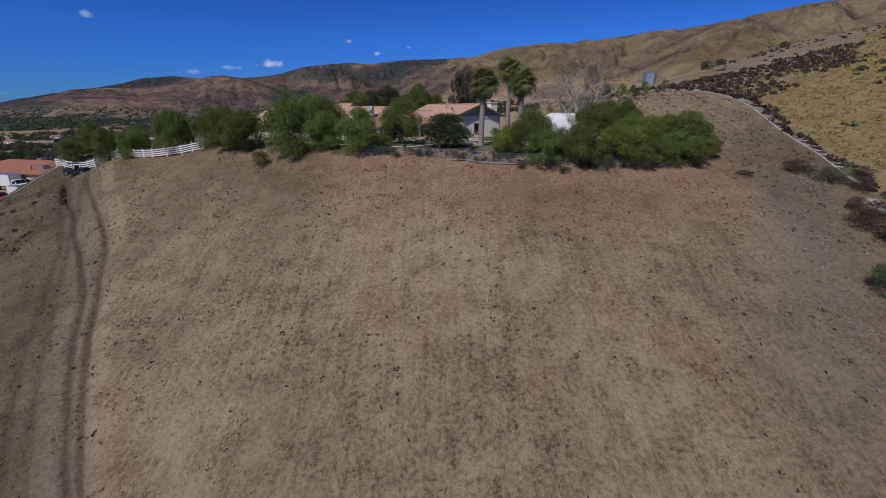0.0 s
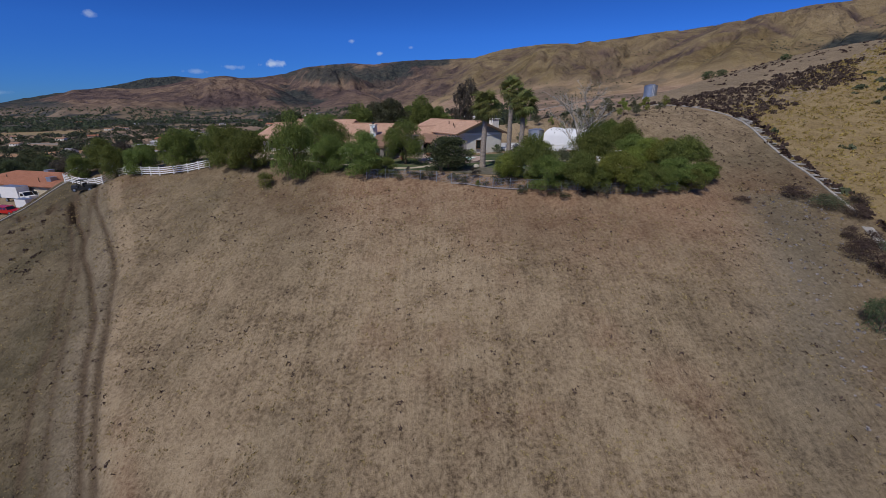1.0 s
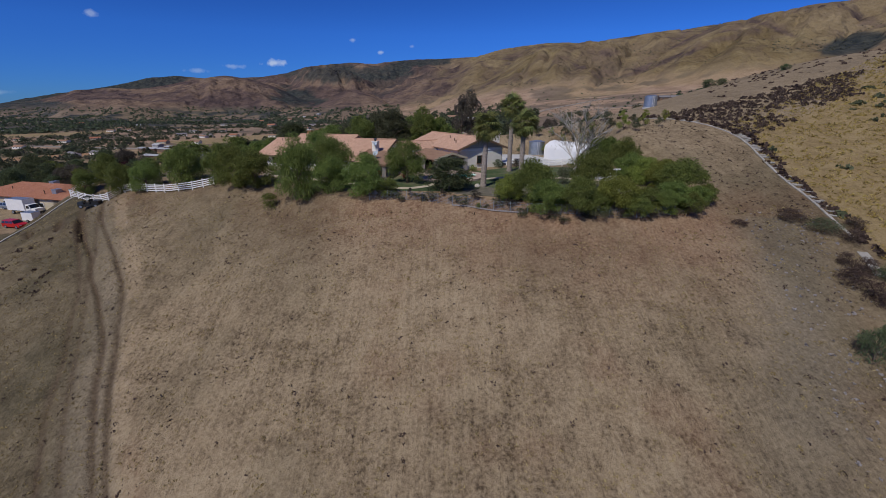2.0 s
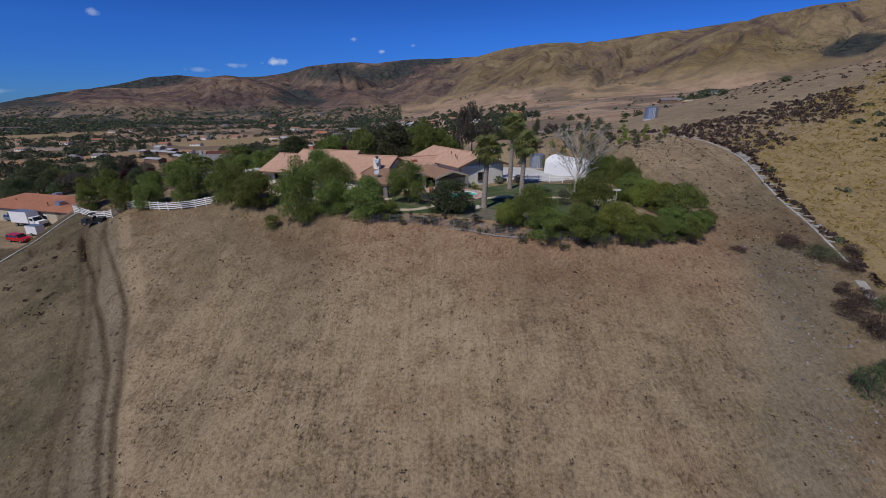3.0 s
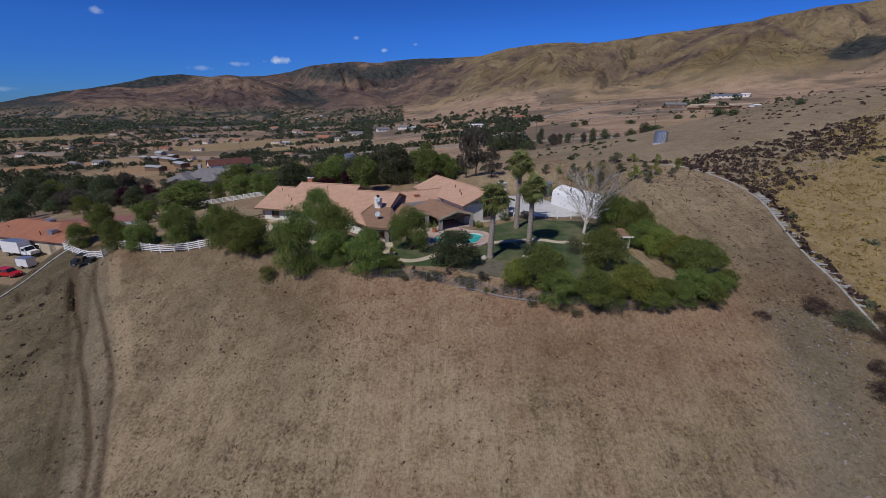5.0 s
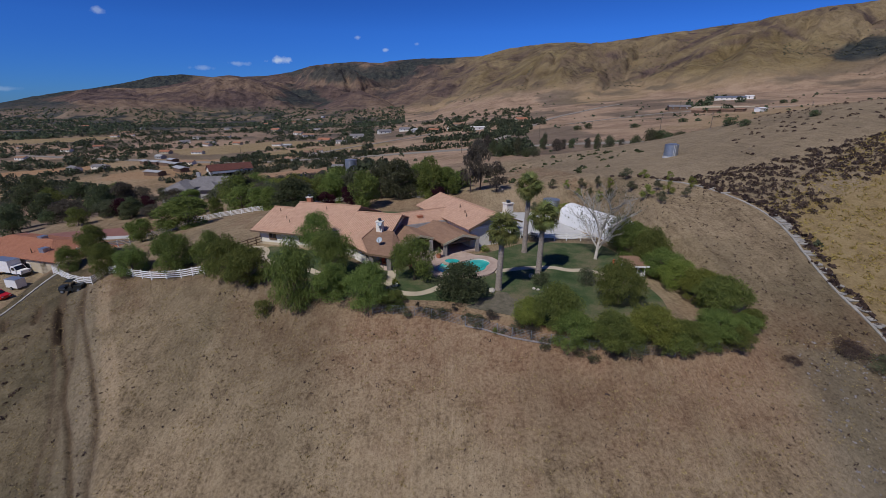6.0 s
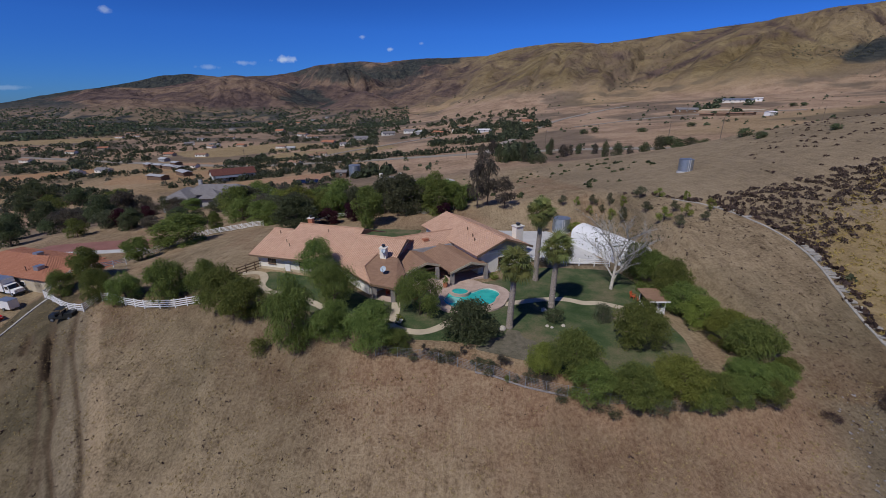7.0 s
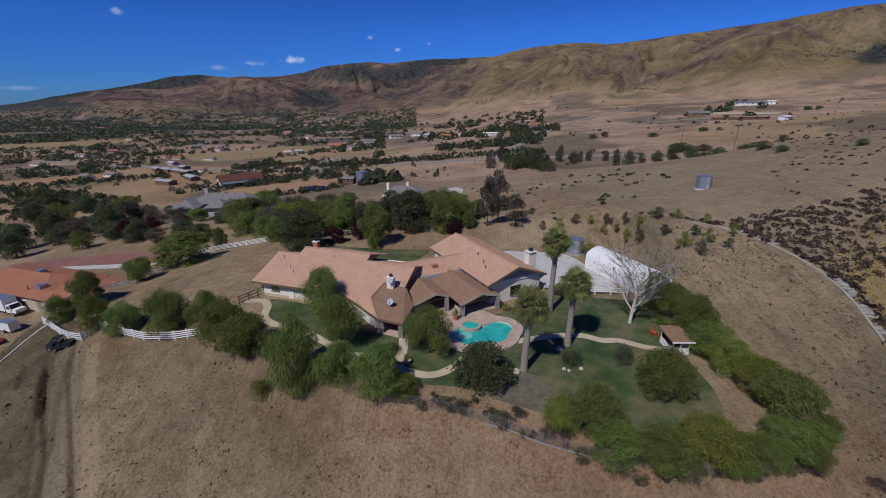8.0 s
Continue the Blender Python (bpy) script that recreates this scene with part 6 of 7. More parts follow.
def rock(x, y, r, label):
    bm = bmesh.new()
    bmesh.ops.create_icosphere(bm, subdivisions=3, radius=r)
    for v in bm.verts:
        v.co *= 1 + 0.25 * noise.noise(v.co * (1.6 / r) + Vector((x, y, 0)))
        v.co.z *= 0.75
    me = bpy.data.meshes.new("boulder")
    bm.to_mesh(me)
    bm.free()
    me.materials.append(M["pale_bark"])
    o = tagged(new("boulder", me), label, "rock", "garden rocks")
    o.location = (x, y, gz(x, y) + r * 0.4)


for x, y, r in ((4.3, 59.2, 0.42), (10.3, 64.2, 0.4), (9.9, 60.1, 0.22), (11.9, 60.2, 0.25), (10.4, 59.8, 0.2), (-12.5, 61.3, 0.3)):
    rock(x, y, r, "pale rounded garden boulder on the lawn")


def pot(x, y, r, h, mat, leaf, label):
    t = thing("plant_pot", x, y, PAD + 0.1, 0, label, "plant pot")
    part("pot", Shape().tube([(0, 0, 0), (0, 0, h * 0.5), (0, 0, h * 0.9), (0, 0, h)], [r * 0.65, r * 0.95, r, r * 1.1], 14), mat, t)
    n = 160
    part("plant", quads_mesh("plant", leaf_cloud(int(x * 7 + 99), r * 2.2, h * 1.6, h * 0.9, n, 0.3, 0.3), n, M[leaf]), None, t)


pot(-2.9, 70.9, 0.36, 0.75, M["terracotta"], "pepper", "tall plant in a terracotta pot on the patio")
pot(-8.4, 60.4, 0.4, 0.4, M["white"], "lime", "round white planter beside the path")
pot(-10.3, 58.9, 0.35, 0.4, M["dark"], "dark_leaf", "dark round planter beside the path")
pot(-6.9, 66.9, 0.3, 0.5, M["terracotta"], "pepper", "small plant in a terracotta pot")


# ---- canvas barn, tanks ----
def canvas_barn():
    t = thing("canvas_shelter", 26.4, 87.2, PAD, 24, "white canvas shelter with a rounded roof on the yard", "shelter")
    w, ln = 5.0, 14.5
    prof = [(-w / 2, 0), (-w / 2, 2.2), (-w / 2 + 0.2, 2.9), (-w / 4, 3.6), (0, 3.9), (w / 4, 3.6), (w / 2 - 0.2, 2.9), (w / 2, 2.2), (w / 2, 0)]
    s = Shape()
    n, k = 13, len(prof)
    for j in range(n):
        sag = 0.0 if j % 2 == 0 else 0.02
        s.v += [(x * (1 - sag / 3), -ln / 2 + ln * j / (n - 1), z * (1 - sag / 4)) for x, z in prof]
    s.f += [(j * k + i, (j + 1) * k + i, (j + 1) * k + i + 1, j * k + i + 1) for j in range(n - 1) for i in range(k - 1)]
    part("cover", s, M["canvas"], t, smooth=True)
    for y, flip in ((-ln / 2, 1), (ln / 2, -1)):
        part("end_panel", Shape().add([(x, y, z) for x, z in prof], [tuple(range(k))[::flip]]), M["canvas"], t)
    part("door_flap", Shape().box(0, -ln / 2 - 0.04, 0, 3.2, 0.05, 2.9), M["canvas"], t)
    for j in (0, n - 1):
        part("hoop", Shape().tube([(x * 1.004, -ln / 2 + ln * j / (n - 1), z * 1.004) for x, z in prof], [0.04] * k, 6), M["white"], t)


canvas_barn()


def steel_tank(x, y, r, h, label, z=None):
    t = thing("water_tank", x, y, gz(x, y) if z is None else z, 0, label, "tank")
    s = Shape()
    n = 22
    for j in range(n):
        s.v += [(r * (1 + 0.008 * (j % 2)) * math.cos(a), r * (1 + 0.008 * (j % 2)) * math.sin(a), h * j / (n - 1)) for a in np.linspace(0, 2 * math.pi, 32, endpoint=False)]
    s.f += [(j * 32 + i, j * 32 + (i + 1) % 32, (j + 1) * 32 + (i + 1) % 32, (j + 1) * 32 + i) for j in range(n - 1) for i in range(32)]
    part("shell", s, M["steel"], t, smooth=True)
    part("lid", Shape().tube([(0, 0, h), (0, 0, h + r * 0.18)], [r * 1.03, 0.15], 32), M["steel"], t)
    part("hatch", Shape().tube([(r * 0.5, 0, h + 0.05), (r * 0.5, 0, h + 0.3)], [0.3, 0.3], 12), M["steel"], t)
    for k in (-0.2, 0.2):
        part("ladder_rail", Shape().beam((k, -r - 0.08, 0), (k, -r - 0.08, h), 0.05, 0.05), M["white"], t)
    part("base_ring", Shape().tube([(0, 0, -0.4), (0, 0, 0.05)], [r * 1.12, r * 1.1], 32), M["concrete"], t)


steel_tank(54.2, 118.2, 1.6, 2.9, "corrugated steel water tank on the bare hilltop")
steel_tank(21.2, 101.2, 1.8, 3.0, "tall steel water tank behind the canvas shelter", PAD)
steel_tank(-60.5, 262, 3.4, 6.5, "grey water tank in the valley field")


# ---- concrete drain on the hill, bank wall ----
kerb_line = [(float(np.interp(y, KERB_Y, KERB_X)), y) for y in (97, 94, 90, 86, 80.5, 76, 70.5, 67.3, 63, 57, 52, 48.2, 45)]
ribbon(kerb_line, 0.30, 0.10, M["old_concrete"], "drain_channel", "pale concrete drainage channel down the hillside", "drain", drop=0.3, step=1.0)
SLAB = [Shape().add([(-0.5, -0.5, 0), (0.42, -0.46, 0), (0.55, 0.4, 0), (0.1, 0.56, 0), (-0.48, 0.44, 0), (-0.5, -0.5, 0.1), (0.42, -0.46, 0.1), (0.55, 0.4, 0.1), (0.1, 0.56, 0.1), (-0.48, 0.44, 0.1)], [(4, 3, 2, 1, 0), (5, 6, 7, 8, 9), (0, 1, 6, 5), (1, 2, 7, 6), (2, 3, 8, 7), (3, 4, 9, 8), (4, 0, 5, 9)]).mesh("slab", M["old_concrete"])]
slabs = thing("broken_slabs", 0, 0, 0, 0, "broken concrete slabs lying along the drainage channel", "slabs")
gen = random.Random(31)
for y0, y1, n in ((49, 55, 8), (55, 62, 5), (62, 66, 3), (70, 75, 9), (66.5, 69, 4), (84, 90, 3)):
    for k in range(n):
        y = y0 + (y1 - y0) * (k + gen.random()) / n
        x = float(np.interp(y, KERB_Y, KERB_X)) + gen.uniform(0.45, 0.95)
        e = 0.3
        tip = math.degrees(math.atan2(gz(x + e, y) - gz(x - e, y), 2 * e))
        part("slab", SLAB[0], None, slabs).matrix_basis = pose(x, y, gz(x, y) - 0.02, 0, -tip, 0) @ pose(0, 0, 0, gen.uniform(-5, 5), 0, gen.uniform(0, 360)) @ Matrix.Diagonal((gen.uniform(0.7, 1.2), gen.uniform(0.7, 1.3), 1, 1))
ribbon([(44.9, 42.6), (44.5, 40.8), (44.0, 39)], 1.0, 0.07, M["old_concrete"], "drain_channel", "broken end of the concrete drainage channel", "drain", drop=0.3)
ribbon([(-68.0, 75.6), (-69.6, 73.6), (-70.6, 72.0), (-71.3, 70.4), (-71.9, 68.4), (-72.3, 66.0), (-72.7, 63.0), (-73.2, 58)], 0.5, 0.14, M["old_concrete"], "kerb", "long dirty concrete kerb between the drive and the slope", "kerb", drop=0.6, step=0.7)


# ---- the neighbouring house and parked vehicles ----
def hip_roof(t, x0, x1, y0, y1, z, rise, mat, over=0.6):
    x0, x1, y0, y1 = x0 - over, x1 + over, y0 - over, y1 + over
    d = min(x1 - x0, y1 - y0) / 2
    if x1 - x0 >= y1 - y0:
        a, b = Vector((x0 + d, (y0 + y1) / 2, z + rise)), Vector((x1 - d, (y0 + y1) / 2, z + rise))
    else:
        a, b = Vector(((x0 + x1) / 2, y0 + d, z + rise)), Vector(((x0 + x1) / 2, y1 - d, z + rise))
    c = [Vector((x0, y0, z)), Vector((x1, y0, z)), Vector((x1, y1, z)), Vector((x0, y1, z))]
    if x1 - x0 >= y1 - y0:
        planes = [(c[0], c[1], b, a), (c[1], c[2], b), (c[2], c[3], a, b), (c[3], c[0], a)]
    else:
        planes = [(c[0], c[1], a), (c[1], c[2], b, a), (c[2], c[3], b), (c[3], c[0], a, b)]
    for k, pl in enumerate(planes):
        part("roof", Shape().slab(pl, 0.15), mat, t)


def gable_house(name, w, d, h, rise, wall, roof, windows, label, category="house"):
    """A plain house of four walls, two roof planes, gables and windows, long side along x."""
    t = tagged(new(name), label, category)
    part("wall", Shape().box(0, 0, -1.5, w, d, h + 1.5), wall, t)
    for sx in (-1, 1):
        part("gable_wall", Shape().add([(sx * w / 2, -d / 2, h), (sx * w / 2, d / 2, h), (sx * w / 2, 0, h + rise * 0.96), (sx * (w / 2 - 0.2), -d / 2, h), (sx * (w / 2 - 0.2), d / 2, h), (sx * (w / 2 - 0.2), 0, h + rise * 0.96)], [(0, 1, 2), (5, 4, 3), (0, 3, 4, 1), (1, 4, 5, 2), (2, 5, 3, 0)]), wall, t)
    o, k = 0.5, rise / (d / 2)
    for s in (-1, 1):
        part("roof", Shape().slab([(-w / 2 - o, s * (d / 2 + o), h - o * k), (w / 2 + o, s * (d / 2 + o), h - o * k), (w / 2 + o, 0, h + rise), (-w / 2 - o, 0, h + rise)][::s], 0.16), roof, t)
    for q in range(windows):
        x = -w / 2 + w * (q + 0.5) / windows
        p = part("window", Shape().box(x, -d / 2 - 0.03, h * 0.35, 1.5, 0.08, h * 0.42), M["white"], t)
        part("pane", Shape().box(x, -d / 2 - 0.06, h * 0.35 + 0.1, 1.3, 0.06, h * 0.42 - 0.2), M["glass"], p)
    return t


def neighbour():
    t = thing("neighbour_house", -93, 97.5, -9.9, -14, "low stucco house with orange tile roofs beside the drive", "house")
    part("wall", Shape().box(-7, 2.5, -0.3, 27, 13, 3.6), M["path"], t)
    part("wall", Shape().box(9.5, 2.0, -0.3, 10, 12, 3.6), M["path"], t)
    hip_roof(t, -20.5, 6.5, -4, 9, 3.3, 2.1, M["orange_tile"])
    hip_roof(t, 4.5, 14.5, -4, 8, 3.3, 1.9, M["orange_tile"])
    for k in range(4):
        p = part("window", Shape().box(-16 + 5.6 * k, -4.05, 0.9, 1.6, 0.12, 1.3), M["white"], t)
        part("pane", Shape().box(-16 + 5.6 * k, -4.1, 1.0, 1.4, 0.08, 1.1), M["glass"], p)
    part("garage_door", Shape().box(10.2, -4.05, 0, 2.4, 0.12, 2.1), M["steel"], t, "pale blue-grey garage door")
    for x, y, z in ((-4.0, 3.0, 4.7), (3.0, -1.5, 3.9)):
        c = part("roof_cooler", Shape().box(x, y, z - 0.5, 1.4, 1.4, 1.5), M["steel"], t, "grey rooftop cooler")
        part("cap", Shape().box(x, y, z + 1.0, 1.5, 1.5, 0.1), M["steel"], c)
    part("skylight", Shape().box(1.5, 0.8, 4.45, 1.2, 0.9, 0.12), M["white"], t)
    for x, y in ((-8, 1), (0.5, -2.5), (-12, -1)):
        part("vent_pipe", Shape().tube([(x, y, 3.8), (x, y, 4.9)], [0.1, 0.1], 8), M["fascia"], t)


neighbour()


def wheel(t, x, y, r, w=0.26):
    q = part("wheel", Shape().tube([(x, y - w / 2, r), (x, y - w / 2 + 0.03, r), (x, y + w / 2 - 0.03, r), (x, y + w / 2, r)], [r * 0.92, r, r, r * 0.92], 18), M["rubber"], t)
    part("rim", Shape().tube([(x, y - w / 2 - 0.01, r), (x, y + w / 2 + 0.01, r)], [r * 0.58, r * 0.58], 14), M["steel"], q)


def box_truck(x, y, turn):
    t = thing("box_truck", x, y, gz(x, y), turn, "white box truck with a plain cargo body parked on dirt", "truck")
    part("chassis", Shape().box(0, 0, 0.55, 7.4, 1.0, 0.25), M["dark"], t)
    part("cargo_box", Shape().box(-1.2, 0, 0.95, 5.2, 2.4, 2.5), M["white"], t)
    part("roof_panel", Shape().box(-1.2, 0, 3.45, 5.1, 2.3, 0.06), M["steel"], t, "grey cargo roof")
    part("cab", Shape().add([(1.5, -1.05, 0.7), (2.9, -1.05, 0.7), (2.9, -1.05, 1.5), (2.35, -0.95, 2.3), (1.5, -0.95, 2.35), (1.5, 1.05, 0.7), (2.9, 1.05, 0.7), (2.9, 1.05, 1.5), (2.35, 0.95, 2.3), (1.5, 0.95, 2.35)], [(0, 1, 2, 3, 4), (9, 8, 7, 6, 5), (3, 8, 9, 4), (2, 7, 8, 3), (1, 6, 7, 2), (0, 4, 9, 5), (0, 5, 6, 1)]), M["white"], t)
    part("bonnet", Shape().box(3.5, 0, 0.7, 1.25, 1.9, 0.8, 0, 0.93), M["white"], t)
    part("windscreen", Shape().slab([(2.93, -0.9, 1.54), (2.93, 0.9, 1.54), (2.4, 0.85, 2.26), (2.4, -0.85, 2.26)], 0.03), M["glass"], t)
    for s in (-1, 1):
        part("side_window", Shape().box(2.15, s * 1.02, 1.5, 0.85, 0.05, 0.6, 0, 0.9), M["glass"], t)
        part("headlight", Shape().box(4.12, s * 0.7, 1.0, 0.06, 0.3, 0.2), M["steel"], t)
        for xx in (-2.6, 3.35):
            wheel(t, xx, s * 0.95, 0.42)
    part("bumper", Shape().box(4.2, 0, 0.5, 0.15, 2.0, 0.3), M["dark"], t)


def small_car(x, y, turn, mat, label, name="suv"):
    t = thing(name, x, y, gz(x, y), turn, label, "car")
    part("body", Shape().add([(a, s * b, z) for s in (-1, 1) for a, b, z in ((-2.2, 0.88, 0.35), (2.2, 0.88, 0.35), (2.25, 0.85, 0.85), (1.1, 0.9, 1.02), (-2.25, 0.9, 1.02))], [(0, 1, 2, 3, 4), (9, 8, 7, 6, 5), (0, 5, 6, 1), (1, 6, 7, 2), (2, 7, 8, 3), (3, 8, 9, 4), (4, 9, 5, 0)]), mat, t)
    part("cabin", Shape().add([(a, s * b, z) for s in (-1, 1) for a, b, z in ((-2.15, 0.86, 1.0), (1.05, 0.86, 1.0), (0.35, 0.7, 1.62), (-1.95, 0.7, 1.65))], [(0, 1, 2, 3), (7, 6, 5, 4), (1, 5, 6, 2), (2, 6, 7, 3), (3, 7, 4, 0)]), mat, t)
    part("windscreen", Shape().slab([(1.02, -0.8, 1.06), (1.02, 0.8, 1.06), (0.42, 0.66, 1.58), (0.42, -0.66, 1.58)], 0.02), M["glass"], t)
    for s in (-1, 1):
        for a, b in ((-0.75, 1.0), (-1.75, 0.75), (0.25, 0.7)):
            part("side_window", Shape().slab([(a - b / 2, s * 0.87, 1.08), (a + b / 2, s * 0.87, 1.08), (a + b / 2 - 0.1, s * 0.76, 1.5), (a - b / 2, s * 0.76, 1.5)], 0.02), M["glass"], t)
        for xx in (-1.35, 1.4):
            wheel(t, xx, s * 0.8, 0.36, 0.22)
        part("headlight", Shape().box(2.24, s * 0.6, 0.62, 0.05, 0.35, 0.16), M["white"], t)
    return t


box_truck(-95.6, 92.0, -13)
small_car(-86.9, 80.4, -12, M["red_car"], "red sport utility car parked on the dirt drive")
small_car(-103.5, 96.5, -10, M["steel"], "grey car parked behind the truck")


def trailer(x, y, turn):
    t = thing("cargo_trailer", x, y, gz(x, y), turn, "small grey enclosed trailer parked on the dirt drive", "trailer")
    part("body", Shape().box(0, 0, 0.4, 3.0, 1.7, 1.7, 0, 0.98), M["white"], t)
    part("roof_panel", Shape().box(0, 0, 2.1, 3.0, 1.7, 0.06), M["steel"], t, "blue-grey trailer roof")
    part("drawbar", Shape().beam((1.5, 0, 0.45), (2.6, 0, 0.45), 0.1, 0.1), M["dark"], t)
    for s in (-1, 1):
        wheel(t, 0, s * 0.9, 0.32)


trailer(-87.8, 85.0, -12)


def buggy(x, y, turn):
    t = thing("utility_buggy", x, y, gz(x, y), turn, "black open utility buggy parked by the white fence", "buggy")
    part("chassis", Shape().box(0, 0, 0.35, 3.1, 1.4, 0.35), M["dark"], t)
    part("bonnet", Shape().box(1.1, 0, 0.7, 0.95, 1.35, 0.4, 0, 0.85), M["dark"], t)
    part("cargo_bed", Shape().box(-1.0, 0, 0.7, 1.1, 1.4, 0.45).box(-1.0, 0, 1.0, 0.9, 1.2, 0.16), M["dark"], t)
    for s in (-0.35, 0.35):
        part("seat", Shape().box(0.05, s, 0.7, 0.5, 0.5, 0.2).box(-0.2, s, 0.85, 0.12, 0.5, 0.55), M["rubber"], t)
    for s in (-0.65, 0.65):
        part("roll_bar", Shape().tube([(0.75, s, 0.9), (0.5, s, 1.85), (-0.45, s, 1.85), (-0.5, s, 0.9)], [0.035] * 4, 6), M["dark"], t)
        for xx in (-1.1, 1.1):
            wheel(t, xx, s * 1.05, 0.34, 0.25)
    part("roof", Shape().box(0.03, 0, 1.86, 1.1, 1.4, 0.05), M["dark"], t)
    part("steering_wheel", Shape().tube([(0.55, 0.35, 1.1), (0.52, 0.35, 1.13)], [0.18, 0.18], 12), M["rubber"], t)


buggy(-61.2, 69.6, 195)


# ---- the valley: roads, fields, houses ----
ribbon([(-430, 420), (-300, 385), (-171, 352), (-136, 350), (-90, 342), (-51, 332), (0, 318), (33, 306), (63, 292), (93, 279), (135, 246), (158, 206), (190, 170)], 9, 0.35, M["pale_road"], "road", "pale two-lane valley road", "road", drop=0.8, step=6)
ribbon([(20, 312), (35, 362), (86, 500), (140, 600), (260, 700)], 8, 0.35, M["pale_road"], "road", "pale dirt lane up the valley", "road", drop=0.8, step=7)
ribbon([(-131, 350), (-110, 420), (-60, 480), (-20, 540)], 6, 0.35, M["pale_road"], "road", "pale dirt lane to the village", "road", drop=0.8, step=7)
ribbon([(120, 470), (190, 500), (256, 500), (300, 470), (330, 440)], 6, 0.35, M["pale_road"], "road", "pale dirt lane to the far ranch", "road", drop=0.8, step=7)
ribbon([(-10, 112), (-4, 118), (4, 128), (2, 150), (-8, 175)], 3.2, 0.15, M["pale_road"], "road", "pale gravel drive behind the house", "road", drop=0.3, step=2)
PINK = surface("red_paving", (0.20, 0.085, 0.07), (0.30, 0.145, 0.12), 0.2, 0.9, 0, 0.2, 4)
ribbon([(-118, 121), (-105, 122), (-94, 124), (-84, 126)], 9.5, 0.12, PINK, "pavement", "dull red paved drive behind the neighbouring house", "paving", drop=0.5, step=2)
ribbon([(-117, 115.6), (-104, 116.4), (-93, 118), (-84, 120)], 2.6, 0.16, M["concrete"], "pavement", "pale concrete strip along the red drive", "paving", drop=0.5, step=2)

ROOFS = {"orange": M["orange_tile"], "grey": M["grey_roof"], "red": M["red_roof"], "brown": M["shingle"], "steel": M["tin"], "white": M["white"]}


def put_house(proto, x, y, turn, scale=1.0):
    o = copy_thing(proto, pose(x, y, gz(x, y), 0, 0, turn))
    o.scale = (scale, scale, scale)
    return o


def place(ob, x, y, turn, lift=0.0):
    ob.matrix_basis = pose(x, y, gz(x, y) + lift, 0, 0, turn)
    return ob


# the near valley neighbours
b_ = place(gable_house("red_barn", 26, 10, 4.2, 3.2, M["stucco"], M["red_roof"], 5, "long white barn with a dark red roof in the valley", "barn"), -147, 287, 40)
part("lean_to", Shape().slab([(-12, -9, 2.8), (6, -9, 2.8), (6, -5, 3.6), (-12, -5, 3.6)], 0.15), M["steel"], b_, "pale metal lean-to roof")
place(gable_house("open_stable", 15, 6, 3.0, 0.7, M["fascia"], M["tin"], 0, "open stable with a pale metal roof", "stable"), -197, 314, -40)
place(gable_house("open_stable", 14, 6, 3.0, 0.7, M["fascia"], M["tin"], 0, "open stable with a pale metal roof", "stable"), -204, 296, -20)
for x, y, w in ((-216, 338, 9), (-228, 346, 12), (-241, 352, 10), (-252, 356, 9), (-236, 366, 8)):
    place(gable_house("open_stable", w, 6, 2.8, 0.7, M["fascia"], M["tin"], 0, "small open stable with a pale metal roof", "stable"), x, y, -35 + (x % 7) * 3)
g1 = thing("grey_house", -100, 186, gz(-100, 186) + 1.2, 8, "large grey house with dark hipped roofs below the grove", "house")
part("wall", Shape().box(0, 0, -4, 26, 12, 8.0), M["grey_stucco"], g1)
part("wall", Shape().box(-12, -7, -4, 10, 12, 7.6), M["grey_stucco"], g1)
hip_roof(g1, -13, 13, -6, 6, 4.0, 3.2, M["grey_roof"])
hip_roof(g1, -17, -7, -13, 4, 3.6, 2.8, M["grey_roof"])
hip_roof(g1, 10, 22, -4, 5, 3.0, 2.2, M["grey_roof"])
part("wall", Shape().box(16, 0.5, -4, 11, 8, 7.0), M["grey_stucco"], g1)
for k in range(5):
    p = part("window", Shape().box(-4 + 3.6 * k, -6.05, 1.2, 1.7, 0.1, 1.6), M["white"], g1)
    part("pane", Shape().box(-4 + 3.6 * k, -6.1, 1.3, 1.5, 0.08, 1.4), M["glass"], p)
hip_roof(g1, 20, 33, -8, 3, 2.4, 2.6, M["grey_roof"])
part("wall", Shape().box(26.5, -2.5, -4, 11.4, 9.4, 6.4), M["grey_stucco"], g1)
hip_roof(g1, -4, 4, -11, -3, 3.4, 3.0, M["grey_roof"])
part("wall", Shape().box(0, -7, -4, 6.8, 7, 7.4), M["grey_stucco"], g1)
part("chimney", Shape().box(-8, 2, 4, 1.3, 1.1, 4.6), M["grey_stucco"], g1)
g2 = thing("manor_house", -25.5, 188, gz(-25.5, 188) + 0.4, -12, "two-storey grey-roofed house with white walls beyond the grove", "house")
part("wall", Shape().box(0, 0, -5, 20, 11, 10.0), M["stucco"], g2)
hip_roof(g2, -10, 10, -5.5, 5.5, 5.0, 4.2, M["grey_roof"])
part("wall", Shape().box(11, -4, -5, 8, 9, 8.5), M["stucco"], g2)
hip_roof(g2, 7, 15, -8.5, 0.5, 3.5, 3.0, M["grey_roof"])
g2.scale = (0.8, 0.8, 0.62)
for x, y in ((-8, -2), (1, 2.5)):
    part("chimney", Shape().box(x, y, 6, 1.4, 1.4, 5.2), M["stucco"], g2)
